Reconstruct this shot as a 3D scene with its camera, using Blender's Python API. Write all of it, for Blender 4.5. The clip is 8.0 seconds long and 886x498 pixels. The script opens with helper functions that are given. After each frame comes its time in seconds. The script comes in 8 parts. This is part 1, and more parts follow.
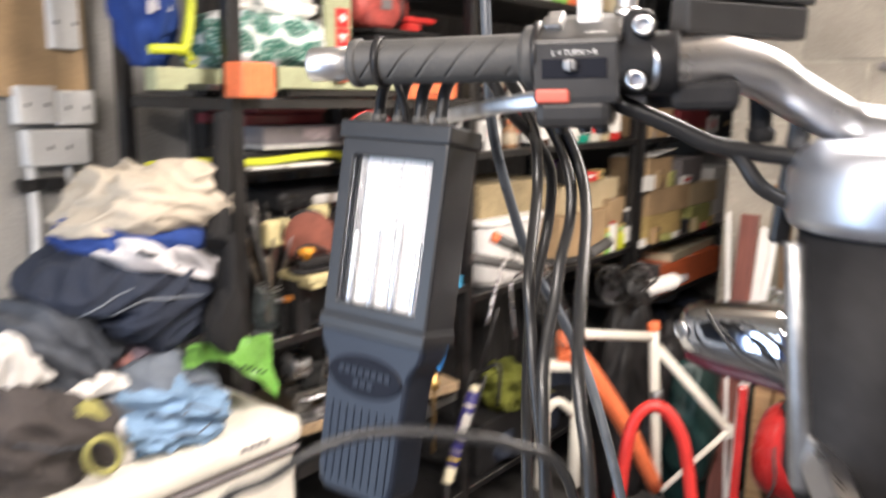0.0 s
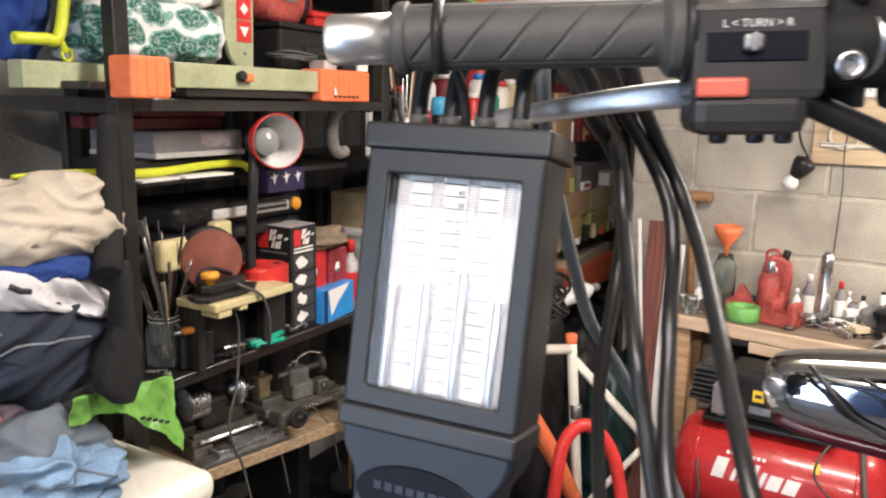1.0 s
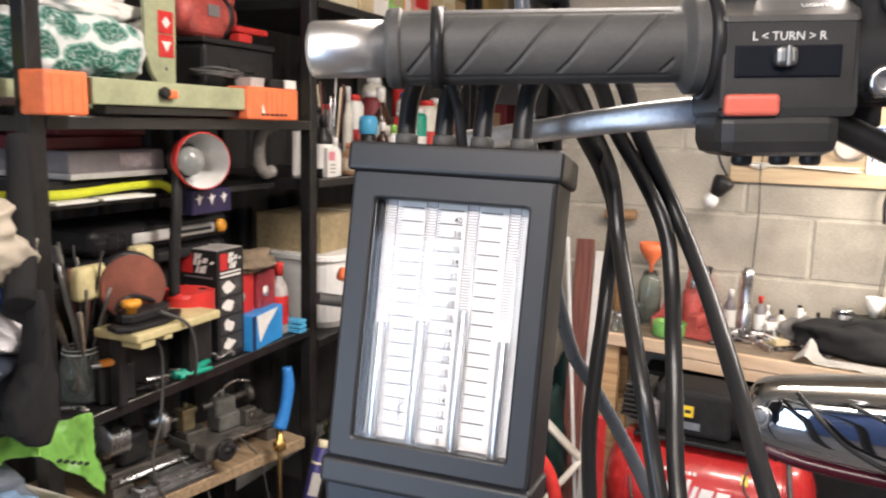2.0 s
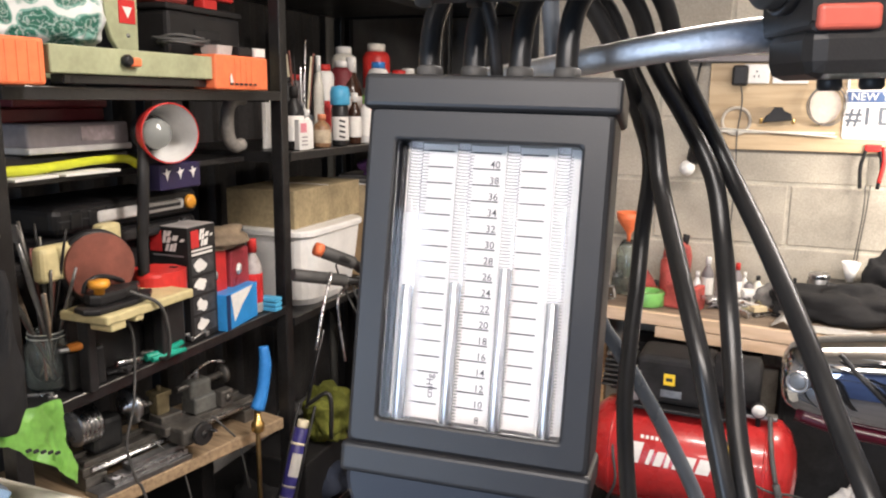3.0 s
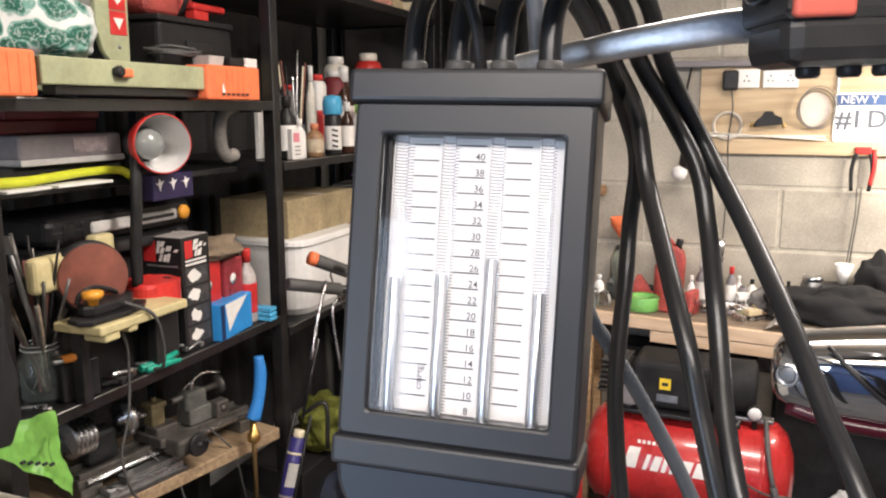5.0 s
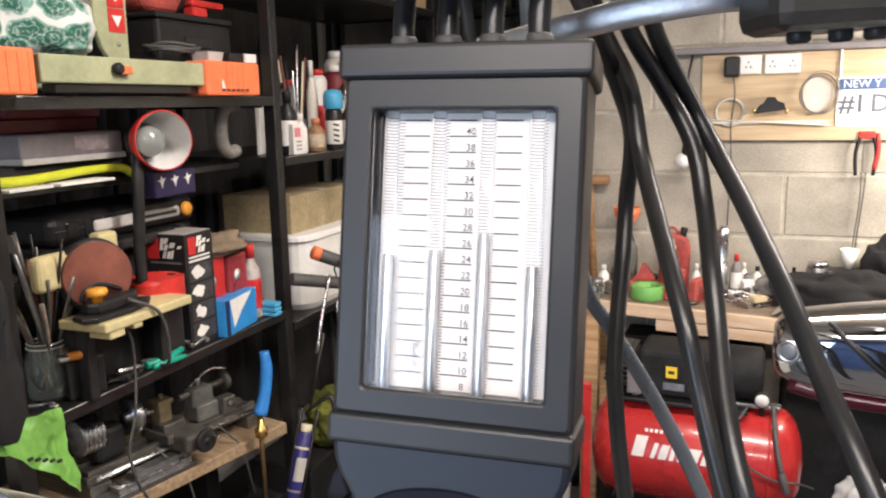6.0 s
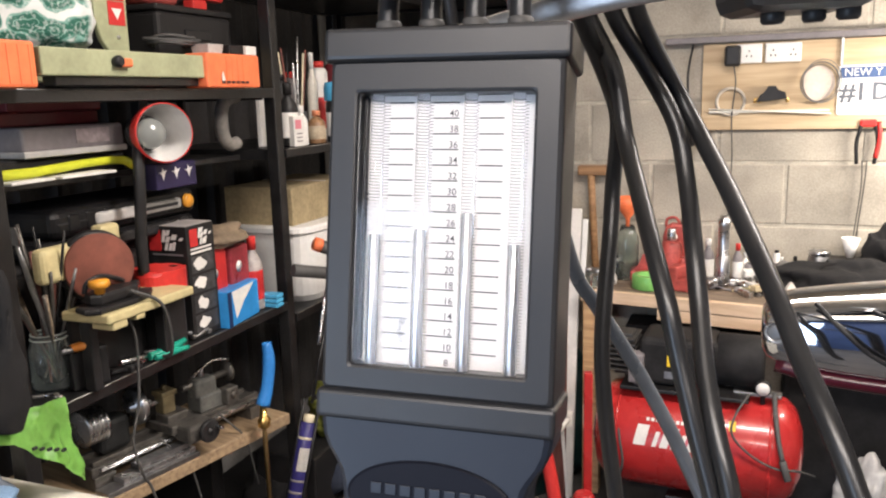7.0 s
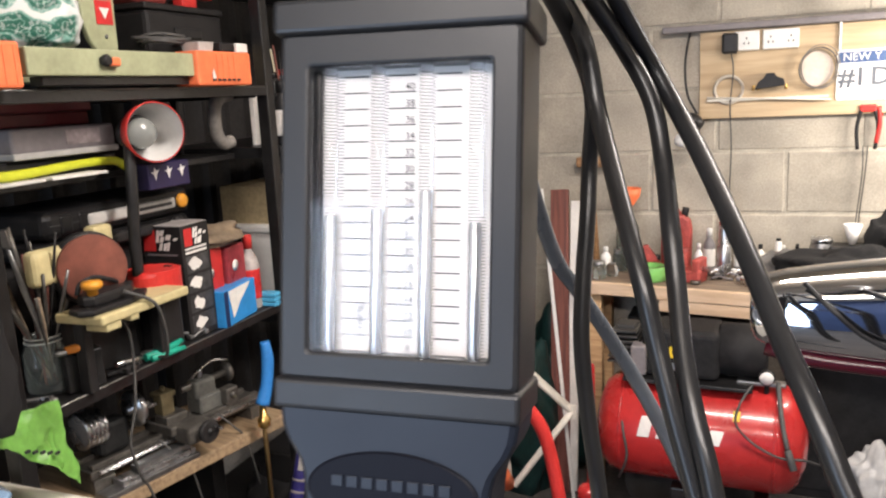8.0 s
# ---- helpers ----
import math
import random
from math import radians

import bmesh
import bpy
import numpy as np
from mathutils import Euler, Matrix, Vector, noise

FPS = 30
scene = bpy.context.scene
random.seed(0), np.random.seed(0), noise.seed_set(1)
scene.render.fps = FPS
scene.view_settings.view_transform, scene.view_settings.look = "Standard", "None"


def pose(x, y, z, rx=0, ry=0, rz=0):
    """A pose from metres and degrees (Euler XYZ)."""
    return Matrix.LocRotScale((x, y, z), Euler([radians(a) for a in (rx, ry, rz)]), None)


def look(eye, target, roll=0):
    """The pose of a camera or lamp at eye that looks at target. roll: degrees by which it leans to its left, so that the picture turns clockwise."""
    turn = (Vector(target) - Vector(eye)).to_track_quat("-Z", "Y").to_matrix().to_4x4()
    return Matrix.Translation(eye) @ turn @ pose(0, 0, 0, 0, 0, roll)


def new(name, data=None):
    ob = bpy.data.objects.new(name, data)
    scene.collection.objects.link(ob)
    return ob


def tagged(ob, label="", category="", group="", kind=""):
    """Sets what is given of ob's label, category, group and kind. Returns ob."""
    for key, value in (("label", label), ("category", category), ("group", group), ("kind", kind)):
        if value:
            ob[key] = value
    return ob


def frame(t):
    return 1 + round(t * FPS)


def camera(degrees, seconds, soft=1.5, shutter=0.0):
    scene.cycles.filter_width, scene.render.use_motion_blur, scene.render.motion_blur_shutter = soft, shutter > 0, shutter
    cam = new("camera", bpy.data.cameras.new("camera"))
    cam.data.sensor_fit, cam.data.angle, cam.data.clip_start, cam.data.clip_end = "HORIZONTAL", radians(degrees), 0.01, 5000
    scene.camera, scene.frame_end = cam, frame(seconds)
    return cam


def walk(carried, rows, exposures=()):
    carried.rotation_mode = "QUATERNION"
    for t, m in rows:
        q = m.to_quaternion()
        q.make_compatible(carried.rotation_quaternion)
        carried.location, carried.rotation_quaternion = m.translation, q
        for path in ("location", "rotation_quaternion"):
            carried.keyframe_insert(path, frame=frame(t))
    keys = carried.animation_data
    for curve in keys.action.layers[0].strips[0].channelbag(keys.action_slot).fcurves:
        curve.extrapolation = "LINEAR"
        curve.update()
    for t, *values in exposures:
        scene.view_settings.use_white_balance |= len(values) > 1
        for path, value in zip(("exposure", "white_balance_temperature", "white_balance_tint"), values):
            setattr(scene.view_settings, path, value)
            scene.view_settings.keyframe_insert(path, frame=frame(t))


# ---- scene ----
cam = camera(58.8, 8.0, soft=2.1, shutter=1.0)
PATH = [
    (0, (0.467, -0.053, 1.453), (-0.759, 1.478, 1.064), 0.9),
    (0.2, (0.405, -0.025, 1.453), (-0.74, 1.579, 1.112), 1.5),
    (0.4, (0.358, -0.007, 1.465), (-0.713, 1.657, 1.165), 2.3),
    (0.5, (0.339, -0.001, 1.467), (-0.684, 1.69, 1.16), 2.0),
    (0.7, (0.306, 0.012, 1.458), (-0.662, 1.727, 1.101), 1.6),
    (1, (0.273, 0.026, 1.444), (-0.691, 1.739, 1.074), 1.3),
    (1.2, (0.261, 0.030, 1.444), (-0.656, 1.77, 1.091), 1.1),
    (1.5, (0.242, 0.036, 1.443), (-0.592, 1.829, 1.131), 1.4),
    (1.7, (0.235, 0.038, 1.443), (-0.584, 1.835, 1.131), 1.5),
    (2.8, (0.186, 0.074, 1.429), (-0.487, 1.923, 1.072), 1.3),
    (3, (0.181, 0.078, 1.424), (-0.524, 1.912, 1.048), 0.7),
    (3.5, (0.182, 0.079, 1.425), (-0.506, 1.918, 1.047), 1.1),
    (4, (0.181, 0.077, 1.42), (-0.5, 1.918, 1.039), 1.8),
    (4.5, (0.18, 0.075, 1.417), (-0.497, 1.921, 1.051), 1.7),
    (4.7, (0.182, 0.075, 1.418), (-0.502, 1.921, 1.064), 1.0),
    (5.8, (0.189, 0.078, 1.412), (-0.516, 1.914, 1.049), -1.0),
    (6, (0.19, 0.077, 1.41), (-0.517, 1.912, 1.047), -1.2),
    (6.2, (0.194, 0.076, 1.412), (-0.502, 1.916, 1.049), -1.1),
    (6.5, (0.196, 0.073, 1.408), (-0.513, 1.906, 1.032), -1.4),
    (7, (0.2, 0.072, 1.406), (-0.515, 1.9, 1.025), -1.6),
    (7.5, (0.206, 0.068, 1.404), (-0.504, 1.896, 1.012), -1.3),
    (8, (0.211, 0.09, 1.396), (-0.514, 1.913, 1.009), -2.9),
]
walk(cam, [(t, look(eye, target, roll)) for t, eye, target, roll in PATH],
     exposures=[(0.0, 0.68), (0.5, 0.37), (1.0, 0.24), (2.0, 0.18), (8.0, 0.15)])

# ---- world and lamps ----
world = bpy.data.worlds.new("garage_air")
scene.world = world
world.use_nodes = True
world.node_tree.nodes["Background"].inputs[0].default_value = (0.9, 0.95, 1.0, 1)
world.node_tree.nodes["Background"].inputs[1].default_value = 0.09


def area_lamp(name, m, sx, sy, watts, colour):
    data = bpy.data.lights.new(name, "AREA")
    data.shape, data.size, data.size_y, data.energy, data.color = "RECTANGLE", sx, sy, watts, colour
    ob = new(name, data)
    ob.matrix_world = m
    return ob


# two ceiling tubes shine down and on the ceiling; daylight comes in at the open door behind
area_lamp("tube_light", pose(0.60, 1.20, 2.24, 0, 0, 0), 1.5, 0.16, 53, (1.0, 0.925, 0.895))
area_lamp("tube_light_upper", pose(0.60, 1.20, 2.26, 180, 0, 0), 1.5, 0.16, 30, (1.0, 0.925, 0.895))
area_lamp("tube_light_rear", pose(0.55, -1.0, 2.24, 0, 0, 0), 1.5, 0.16, 68, (1.0, 0.925, 0.895))
area_lamp("tube_light_rear_upper", pose(0.55, -1.0, 2.26, 180, 0, 0), 1.5, 0.16, 30, (1.0, 0.925, 0.895))
area_lamp("door_daylight", look((-0.95, -2.47, 1.0), (-0.80, 0.0, 1.0)), 0.86, 1.9, 40, (0.62, 0.77, 1.0))
area_lamp("bench_light", look((0.95, 2.64, 1.42), (0.68, 2.95, 1.19)), 0.30, 0.10, 11.5, (1.0, 0.90, 0.80))
scene.view_settings.exposure = 0.0

# ---- materials ----
MATS = {}


def mat(name, col, rough=0.5, metal=0.0, var=0.18, scale=14.0, fine=90.0, bump=0.12, dirt=0.25, coat=0.0, trans=0.0, spec=0.4):
    """Principled surface with a coarse stain, a fine grain and a small relief, in metres."""
    if name in MATS:
        return MATS[name]
    m = bpy.data.materials.new(name)
    m.use_nodes = True
    nt = m.node_tree
    p = nt.nodes["Principled BSDF"]
    tc = nt.nodes.new("ShaderNodeTexCoord")
    n1, n2 = nt.nodes.new("ShaderNodeTexNoise"), nt.nodes.new("ShaderNodeTexNoise")
    info = nt.nodes.new("ShaderNodeObjectInfo")
    add = nt.nodes.new("ShaderNodeVectorMath")
    add.operation = "ADD"
    nt.links.new(tc.outputs["Object"], add.inputs[0])
    nt.links.new(info.outputs["Random"], add.inputs[1])
    for n, s, d in ((n1, scale, 4), (n2, fine, 3)):
        n.inputs["Scale"].default_value, n.inputs["Detail"].default_value = s, d
        nt.links.new(add.outputs[0], n.inputs["Vector"])
    ramp = nt.nodes.new("ShaderNodeMapRange")
    ramp.inputs[1].default_value, ramp.inputs[2].default_value = 0.3, 0.72
    ramp.inputs[3].default_value, ramp.inputs[4].default_value = 1 - var, 1 + var * 0.6
    nt.links.new(n1.outputs["Fac"], ramp.inputs[0])
    fr = nt.nodes.new("ShaderNodeMapRange")
    fr.inputs[1].default_value, fr.inputs[2].default_value = 0.3, 0.7
    fr.inputs[3].default_value, fr.inputs[4].default_value = 1 - var * 0.5, 1 + var * 0.3
    nt.links.new(n2.outputs["Fac"], fr.inputs[0])
    mul = nt.nodes.new("ShaderNodeMath")
    mul.operation = "MULTIPLY"
    nt.links.new(ramp.outputs[0], mul.inputs[0])
    nt.links.new(fr.outputs[0], mul.inputs[1])
    mix = nt.nodes.new("ShaderNodeVectorMath")
    mix.operation = "SCALE"
    mix.inputs[0].default_value = col
    nt.links.new(mul.outputs[0], mix.inputs["Scale"])
    nt.links.new(mix.outputs[0], p.inputs["Base Color"])
    rr = nt.nodes.new("ShaderNodeMapRange")
    rr.inputs[3].default_value, rr.inputs[4].default_value = max(0.02, rough - dirt * 0.4), min(1.0, rough + dirt * 0.4)
    nt.links.new(n1.outputs["Fac"], rr.inputs[0])
    nt.links.new(rr.outputs[0], p.inputs["Roughness"])
    p.inputs["Metallic"].default_value = metal
    p.inputs["Specular IOR Level"].default_value = spec
    p.inputs["Coat Weight"].default_value = coat
    p.inputs["Transmission Weight"].default_value = trans
    if bump:
        b = nt.nodes.new("ShaderNodeBump")
        b.inputs["Strength"].default_value, b.inputs["Distance"].default_value = min(1.0, bump * 2), 0.002
        nt.links.new(n2.outputs["Fac"], b.inputs["Height"])
        nt.links.new(b.outputs[0], p.inputs["Normal"])
    MATS[name] = m
    return m


def wood(name, col, dark, scale=6.0, rough=0.65):
    """Sawn timber: long grain along the object's x."""
    if name in MATS:
        return MATS[name]
    m = mat(name, col, rough, var=0.12)
    nt = m.node_tree
    p = nt.nodes["Principled BSDF"]
    tc = nt.nodes.new("ShaderNodeTexCoord")
    mp = nt.nodes.new("ShaderNodeMapping")
    mp.inputs["Scale"].default_value = (1.0, 14.0, 14.0)
    nz = nt.nodes.new("ShaderNodeTexNoise")
    nz.inputs["Scale"].default_value, nz.inputs["Detail"].default_value = scale, 6
    nt.links.new(tc.outputs["Object"], mp.inputs[0])
    nt.links.new(mp.outputs[0], nz.inputs["Vector"])
    cr = nt.nodes.new("ShaderNodeValToRGB")
    cr.color_ramp.elements[0].position, cr.color_ramp.elements[0].color = 0.32, (*dark, 1)
    cr.color_ramp.elements[1].position, cr.color_ramp.elements[1].color = 0.62, (*col, 1)
    nt.links.new(nz.outputs["Fac"], cr.inputs[0])
    nt.links.new(cr.outputs[0], p.inputs["Base Color"])
    return m


def clear(name, col=(1, 1, 1), rough=0.03):
    m = mat(name, col, rough, var=0.0, bump=0, dirt=0, trans=1.0)
    m.node_tree.nodes["Principled BSDF"].inputs["IOR"].default_value = 1.3
    return m


CONCRETE = mat("concrete_block", (0.405, 0.368, 0.305), 0.9, var=0.30, scale=5, fine=160, bump=0.2)
MORTAR = mat("mortar", (0.44, 0.405, 0.335), 0.95, var=0.25, scale=20, fine=200, bump=0.5)
# floor colour is lowered so the polished bar mirrors dark underneath
FLOORM = mat("garage_floor", (0.075, 0.070, 0.066), 0.8, var=0.45, scale=3, fine=60, bump=0.3)
PLASTERM = mat("grey_render", (0.34, 0.33, 0.31), 0.9, var=0.25, scale=5, fine=120, bump=0.4)
BLACKSTEEL = mat("black_painted_steel", (0.0145, 0.0140, 0.0142), 0.34, spec=0.45, var=0.4, scale=18, bump=0.15)
CASEPLASTIC = mat("dark_grey_plastic", (0.0140, 0.0149, 0.0172), 0.42, spec=0.5, var=0.12, scale=25, fine=1500, bump=0.02)
FADEDINK = mat("grey_scale_ink", (0.085, 0.085, 0.09), 0.6, var=0.25, scale=300, bump=0)
CASEDARK = mat("navy_grey_plastic", (0.0100, 0.0145, 0.0255), 0.45, spec=0.4, var=0.12, scale=25, fine=1500, bump=0.02)
OVALDARK = mat("dark_oval_plastic", (0.004, 0.005, 0.010), 0.5, spec=0.15, var=0.1, scale=25, fine=1500, bump=0.0)
SCALEWHITE = mat("white_scale_card", (0.38, 0.37, 0.355), 0.45, var=0.03, bump=0, dirt=0.1)
INK = mat("black_ink", (0.02, 0.02, 0.022), 0.6, var=0.05, bump=0)
OILYSTEEL = mat("oily_machine_steel", (0.15, 0.14, 0.125), 0.45, 0.6, var=0.35, scale=25, bump=0.12)
EDGESHINE = mat("edge_highlight_steel", (0.30, 0.29, 0.27), 0.4, 0.8, var=0.7, scale=9, fine=60, bump=0.1)
DUSTYGLASS = mat("dusty_green_glass", (0.80, 0.87, 0.83), 0.06, var=0.15, scale=20, bump=0.02, dirt=0.1, trans=0.96)
STEEL = mat("bright_steel", (0.62, 0.62, 0.63), 0.28, 1.0, var=0.12, scale=30, bump=0.05)
DULLSTEEL = mat("dull_steel", (0.34, 0.34, 0.34), 0.45, 1.0, var=0.3, scale=25, bump=0.12)
SATIN = mat("satin_aluminium", (0.85, 0.86, 0.88), 0.33, 1.0, var=0.06, scale=40, fine=300, bump=0.0)
LEVERALU = mat("brushed_lever_alloy", (0.80, 0.81, 0.83), 0.46, 1.0, var=0.14, scale=70, fine=400, bump=0.05)
BARALU = mat("dull_polished_bar", (0.56, 0.56, 0.57), 0.30, 1.0, var=0.06, scale=40, fine=300, bump=0.0)
CHROME = mat("chrome", (0.60, 0.62, 0.66), 0.05, 1.0, var=0.04, bump=0, dirt=0.06)
RUBBER = mat("black_rubber", (0.070, 0.068, 0.065), 0.6, var=0.2, scale=40, fine=900, bump=0.03)
HOSE = mat("black_hose_rubber", (0.016, 0.016, 0.0165), 0.32, spec=0.42, var=0.12, scale=40, fine=300, bump=0.01, dirt=0.05)
GREYHOSE = mat("grey_cable_sheath", (0.075, 0.085, 0.100), 0.28, var=0.15, scale=40, bump=0.05)
SWITCHBLACK = mat("switch_black_plastic", (0.032, 0.0312, 0.0310), 0.42, spec=0.3, var=0.25, scale=30, fine=900, bump=0.02)
BLACKPLASTIC = mat("black_plastic", (0.021, 0.0202, 0.0205), 0.38, spec=0.25, var=0.25, scale=30, fine=900, bump=0.02)
REDPLASTIC = mat("red_plastic", (0.55, 0.035, 0.03), 0.35, var=0.15, scale=20, bump=0.05)
SWITCHRED = mat("salmon_red_switch", (0.62, 0.13, 0.09), 0.4, var=0.1, bump=0.03)
FADEDRED = mat("faded_red_enamel", (0.42, 0.075, 0.062), 0.5, var=0.4, scale=22, fine=120, bump=0.1)
REDPAINT = mat("red_enamel", (0.43, 0.024, 0.024), 0.28, var=0.15, scale=10, fine=60, bump=0.03, coat=0.4)
ORANGE = mat("orange_plastic", (0.80, 0.185, 0.07), 0.45, var=0.14, scale=25, bump=0.05)
SAGE = mat("sage_green_enamel", (0.34, 0.36, 0.22), 0.45, var=0.18, scale=15, bump=0.05)
CREAM = mat("cream_enamel", (0.62, 0.56, 0.40), 0.4, var=0.18, scale=15, bump=0.05)
BUFF = mat("yellowed_plastic", (0.52, 0.45, 0.24), 0.4, var=0.2, scale=15, bump=0.05)
BRIGHTWHITE = mat("clean_white_plastic", (0.82, 0.81, 0.78), 0.4, var=0.08, scale=12, bump=0.03)
WHITEP = mat("white_plastic", (0.72, 0.71, 0.68), 0.4, var=0.1, scale=12, bump=0.04)
OFFWHITE = mat("off_white_enamel", (0.66, 0.63, 0.55), 0.35, var=0.14, scale=6, bump=0.03)
YELLOW = mat("yellow_plastic", (0.75, 0.52, 0.03), 0.45, var=0.12, bump=0.05)
LIME = mat("lime_yellow_plastic", (0.52, 0.56, 0.03), 0.45, var=0.15, bump=0.05)
GREENP = mat("green_plastic", (0.26, 0.56, 0.12), 0.35, var=0.2, scale=18, bump=0.08)
TEAL = mat("teal_plastic", (0.01, 0.28, 0.19), 0.4, var=0.15, bump=0.05)
BLUEP = mat("blue_plastic", (0.03, 0.20, 0.55), 0.4, var=0.15, bump=0.05)
NAVYP = mat("navy_purple_card", (0.020, 0.014, 0.055), 0.5, var=0.15, bump=0.03)
SKYCAP = mat("sky_blue_plastic", (0.08, 0.38, 0.62), 0.4, var=0.12, bump=0.03)
CARD = mat("brown_cardboard", (0.42, 0.29, 0.16), 0.8, var=0.2, scale=10, fine=120, bump=0.1)
PALECARD = mat("buff_cardboard", (0.52, 0.42, 0.26), 0.8, var=0.2, scale=10, fine=120, bump=0.1)
PAPER = mat("white_paper", (0.72, 0.70, 0.66), 0.75, var=0.12, scale=12, bump=0.05)
BLACKCARD = mat("black_glossy_card", (0.019, 0.0182, 0.0185), 0.4, spec=0.25, var=0.25, scale=20, bump=0.03)
REDCARD = mat("red_glossy_card", (0.55, 0.03, 0.03), 0.35, var=0.2, scale=20, bump=0.03)
BLUECARD = mat("blue_glossy_card", (0.03, 0.25, 0.60), 0.35, var=0.12, scale=20, bump=0.03)
GREYBOX = mat("grey_plastic", (0.19, 0.172, 0.175), 0.5, var=0.18, scale=12, bump=0.06)
DARKRED = mat("maroon_card", (0.16, 0.02, 0.025), 0.55, var=0.25, scale=12, bump=0.05)
SANDDISC = mat("brown_abrasive", (0.224, 0.075, 0.051), 0.9, var=0.3, scale=30, fine=900, bump=0.5)
BRASS = mat("brass", (0.70, 0.46, 0.16), 0.3, 1.0, var=0.2, scale=30, bump=0.05)
GLASSM = clear("clear_glass")
ACRYL = clear("clear_acrylic", (0.97, 0.98, 1.0), 0.06)
BEIGECLOTH = mat("beige_cotton", (0.45, 0.395, 0.315), 0.95, var=0.16, scale=9, fine=500, bump=0.3)
NAVYCLOTH = mat("navy_fleece", (0.018, 0.024, 0.041), 0.95, var=0.3, scale=12, fine=500, bump=0.3)
WHITECLOTH = mat("pale_grey_cotton", (0.50, 0.488, 0.50), 0.95, var=0.2, scale=10, fine=500, bump=0.3)
ROYAL = mat("royal_blue_cloth", (0.015, 0.045, 0.20), 0.9, var=0.2, scale=10, fine=500, bump=0.3)
DENIM = mat("pale_blue_denim", (0.17, 0.27, 0.40), 0.95, var=0.32, scale=11, fine=300, bump=0.15)
SLATECLOTH = mat("slate_grey_cloth", (0.12, 0.14, 0.17), 0.95, var=0.25, scale=12, fine=500, bump=0.3)
BLACKCLOTH = mat("black_cloth", (0.013, 0.0125, 0.0130), 0.95, var=0.3, scale=14, fine=500, bump=0.3)
OLIVE = mat("olive_canvas", (0.30, 0.28, 0.09), 0.9, var=0.25, scale=14, fine=400, bump=0.3)
AMBER = mat("amber_plastic", (0.62, 0.27, 0.03), 0.35, var=0.1, bump=0.02)
DULLPINE = wood("scuffed_pine", (0.36, 0.26, 0.155), (0.22, 0.15, 0.09))
PINE = wood("pine_board", (0.55, 0.36, 0.19), (0.36, 0.21, 0.10))
PLY = wood("plywood", (0.50, 0.38, 0.24), (0.38, 0.275, 0.16), 4.0)
BENCHWOOD = wood("worn_bench_top", (0.24, 0.18, 0.13), (0.11, 0.085, 0.06))
BENCHEDGE = wood("pale_bench_edge", (0.66, 0.49, 0.34), (0.52, 0.37, 0.24), 3.0)
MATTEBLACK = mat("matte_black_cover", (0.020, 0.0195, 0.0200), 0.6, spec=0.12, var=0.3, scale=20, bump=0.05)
REDWOOD = wood("red_brown_timber", (0.20, 0.07, 0.05), (0.10, 0.035, 0.03))
SHELFWOOD = wood("grey_shelf_board", (0.33, 0.25, 0.17), (0.15, 0.11, 0.08))


# ---- mesh helpers ----
def B():
    return bmesh.new()


def box(bm, c, s, bev=0.0, rot=None, seg=2):
    """A bevelled block of size s about c."""
    r = bmesh.ops.create_cube(bm, size=1.0)
    vs = r["verts"]
    bmesh.ops.scale(bm, vec=s, verts=vs)
    if bev > 0:
        es = list({e for v in vs for e in v.link_edges})
        q = bmesh.ops.bevel(bm, geom=es, offset=min(bev, min(s) * 0.45), segments=seg, affect="EDGES", profile=0.5)
        vs = list({v for f in q["faces"] for v in f.verts} | {v for v in vs if v.is_valid})
    if rot is not None:
        bmesh.ops.transform(bm, matrix=rot.to_4x4(), verts=vs)
    bmesh.ops.translate(bm, vec=c, verts=vs)
    return vs


def smooth_line(pts, n):
    """Catmull-Rom through pts, n steps a span."""
    p = [Vector(q) for q in pts]
    p = [p[0] * 2 - p[1]] + p + [p[-1] * 2 - p[-2]]
    out = []
    for i in range(1, len(p) - 2):
        a, b, c, d = p[i - 1:i + 3]
        for k in range(n):
            t = k / n
            out.append(0.5 * (2 * b + (c - a) * t + (2 * a - 5 * b + 4 * c - d) * t * t + (3 * b - a - 3 * c + d) * t ** 3))
    out.append(p[-2])
    return out


def tube(bm, pts, r, seg=12, steps=6, ring=False):
    """A round tube swept along a smooth line; r may be one radius or one for each given point."""
    line = smooth_line(pts, steps) if steps > 1 else [Vector(q) for q in pts]
    rs = [r] * len(line) if not isinstance(r, (list, tuple)) else [
        float(np.interp(i, np.linspace(0, len(line) - 1, len(r)), r)) for i in range(len(line))]
    side, rings = None, []
    for i, q in enumerate(line):
        d = (line[min(i + 1, len(line) - 1)] - line[max(i - 1, 0)]).normalized()
        if ring:
            d = (line[(i + 1) % len(line)] - line[i - 1]).normalized()
        if side is None:
            side = d.orthogonal().normalized()
        side = (side - side.dot(d) * d).normalized()
        up = d.cross(side)
        rings.append([bm.verts.new(q + rs[i] * (math.cos(2 * math.pi * k / seg) * side + math.sin(2 * math.pi * k / seg) * up)) for k in range(seg)])
    pairs = list(zip(rings, rings[1:])) + ([(rings[-1], rings[0])] if ring else [])
    for a, b in pairs:
        for k in range(seg):
            f = bm.faces.new((a[k], a[(k + 1) % seg], b[(k + 1) % seg], b[k]))
            f.smooth = True
    if not ring:
        bm.faces.new(list(reversed(rings[0])))
        bm.faces.new(rings[-1])


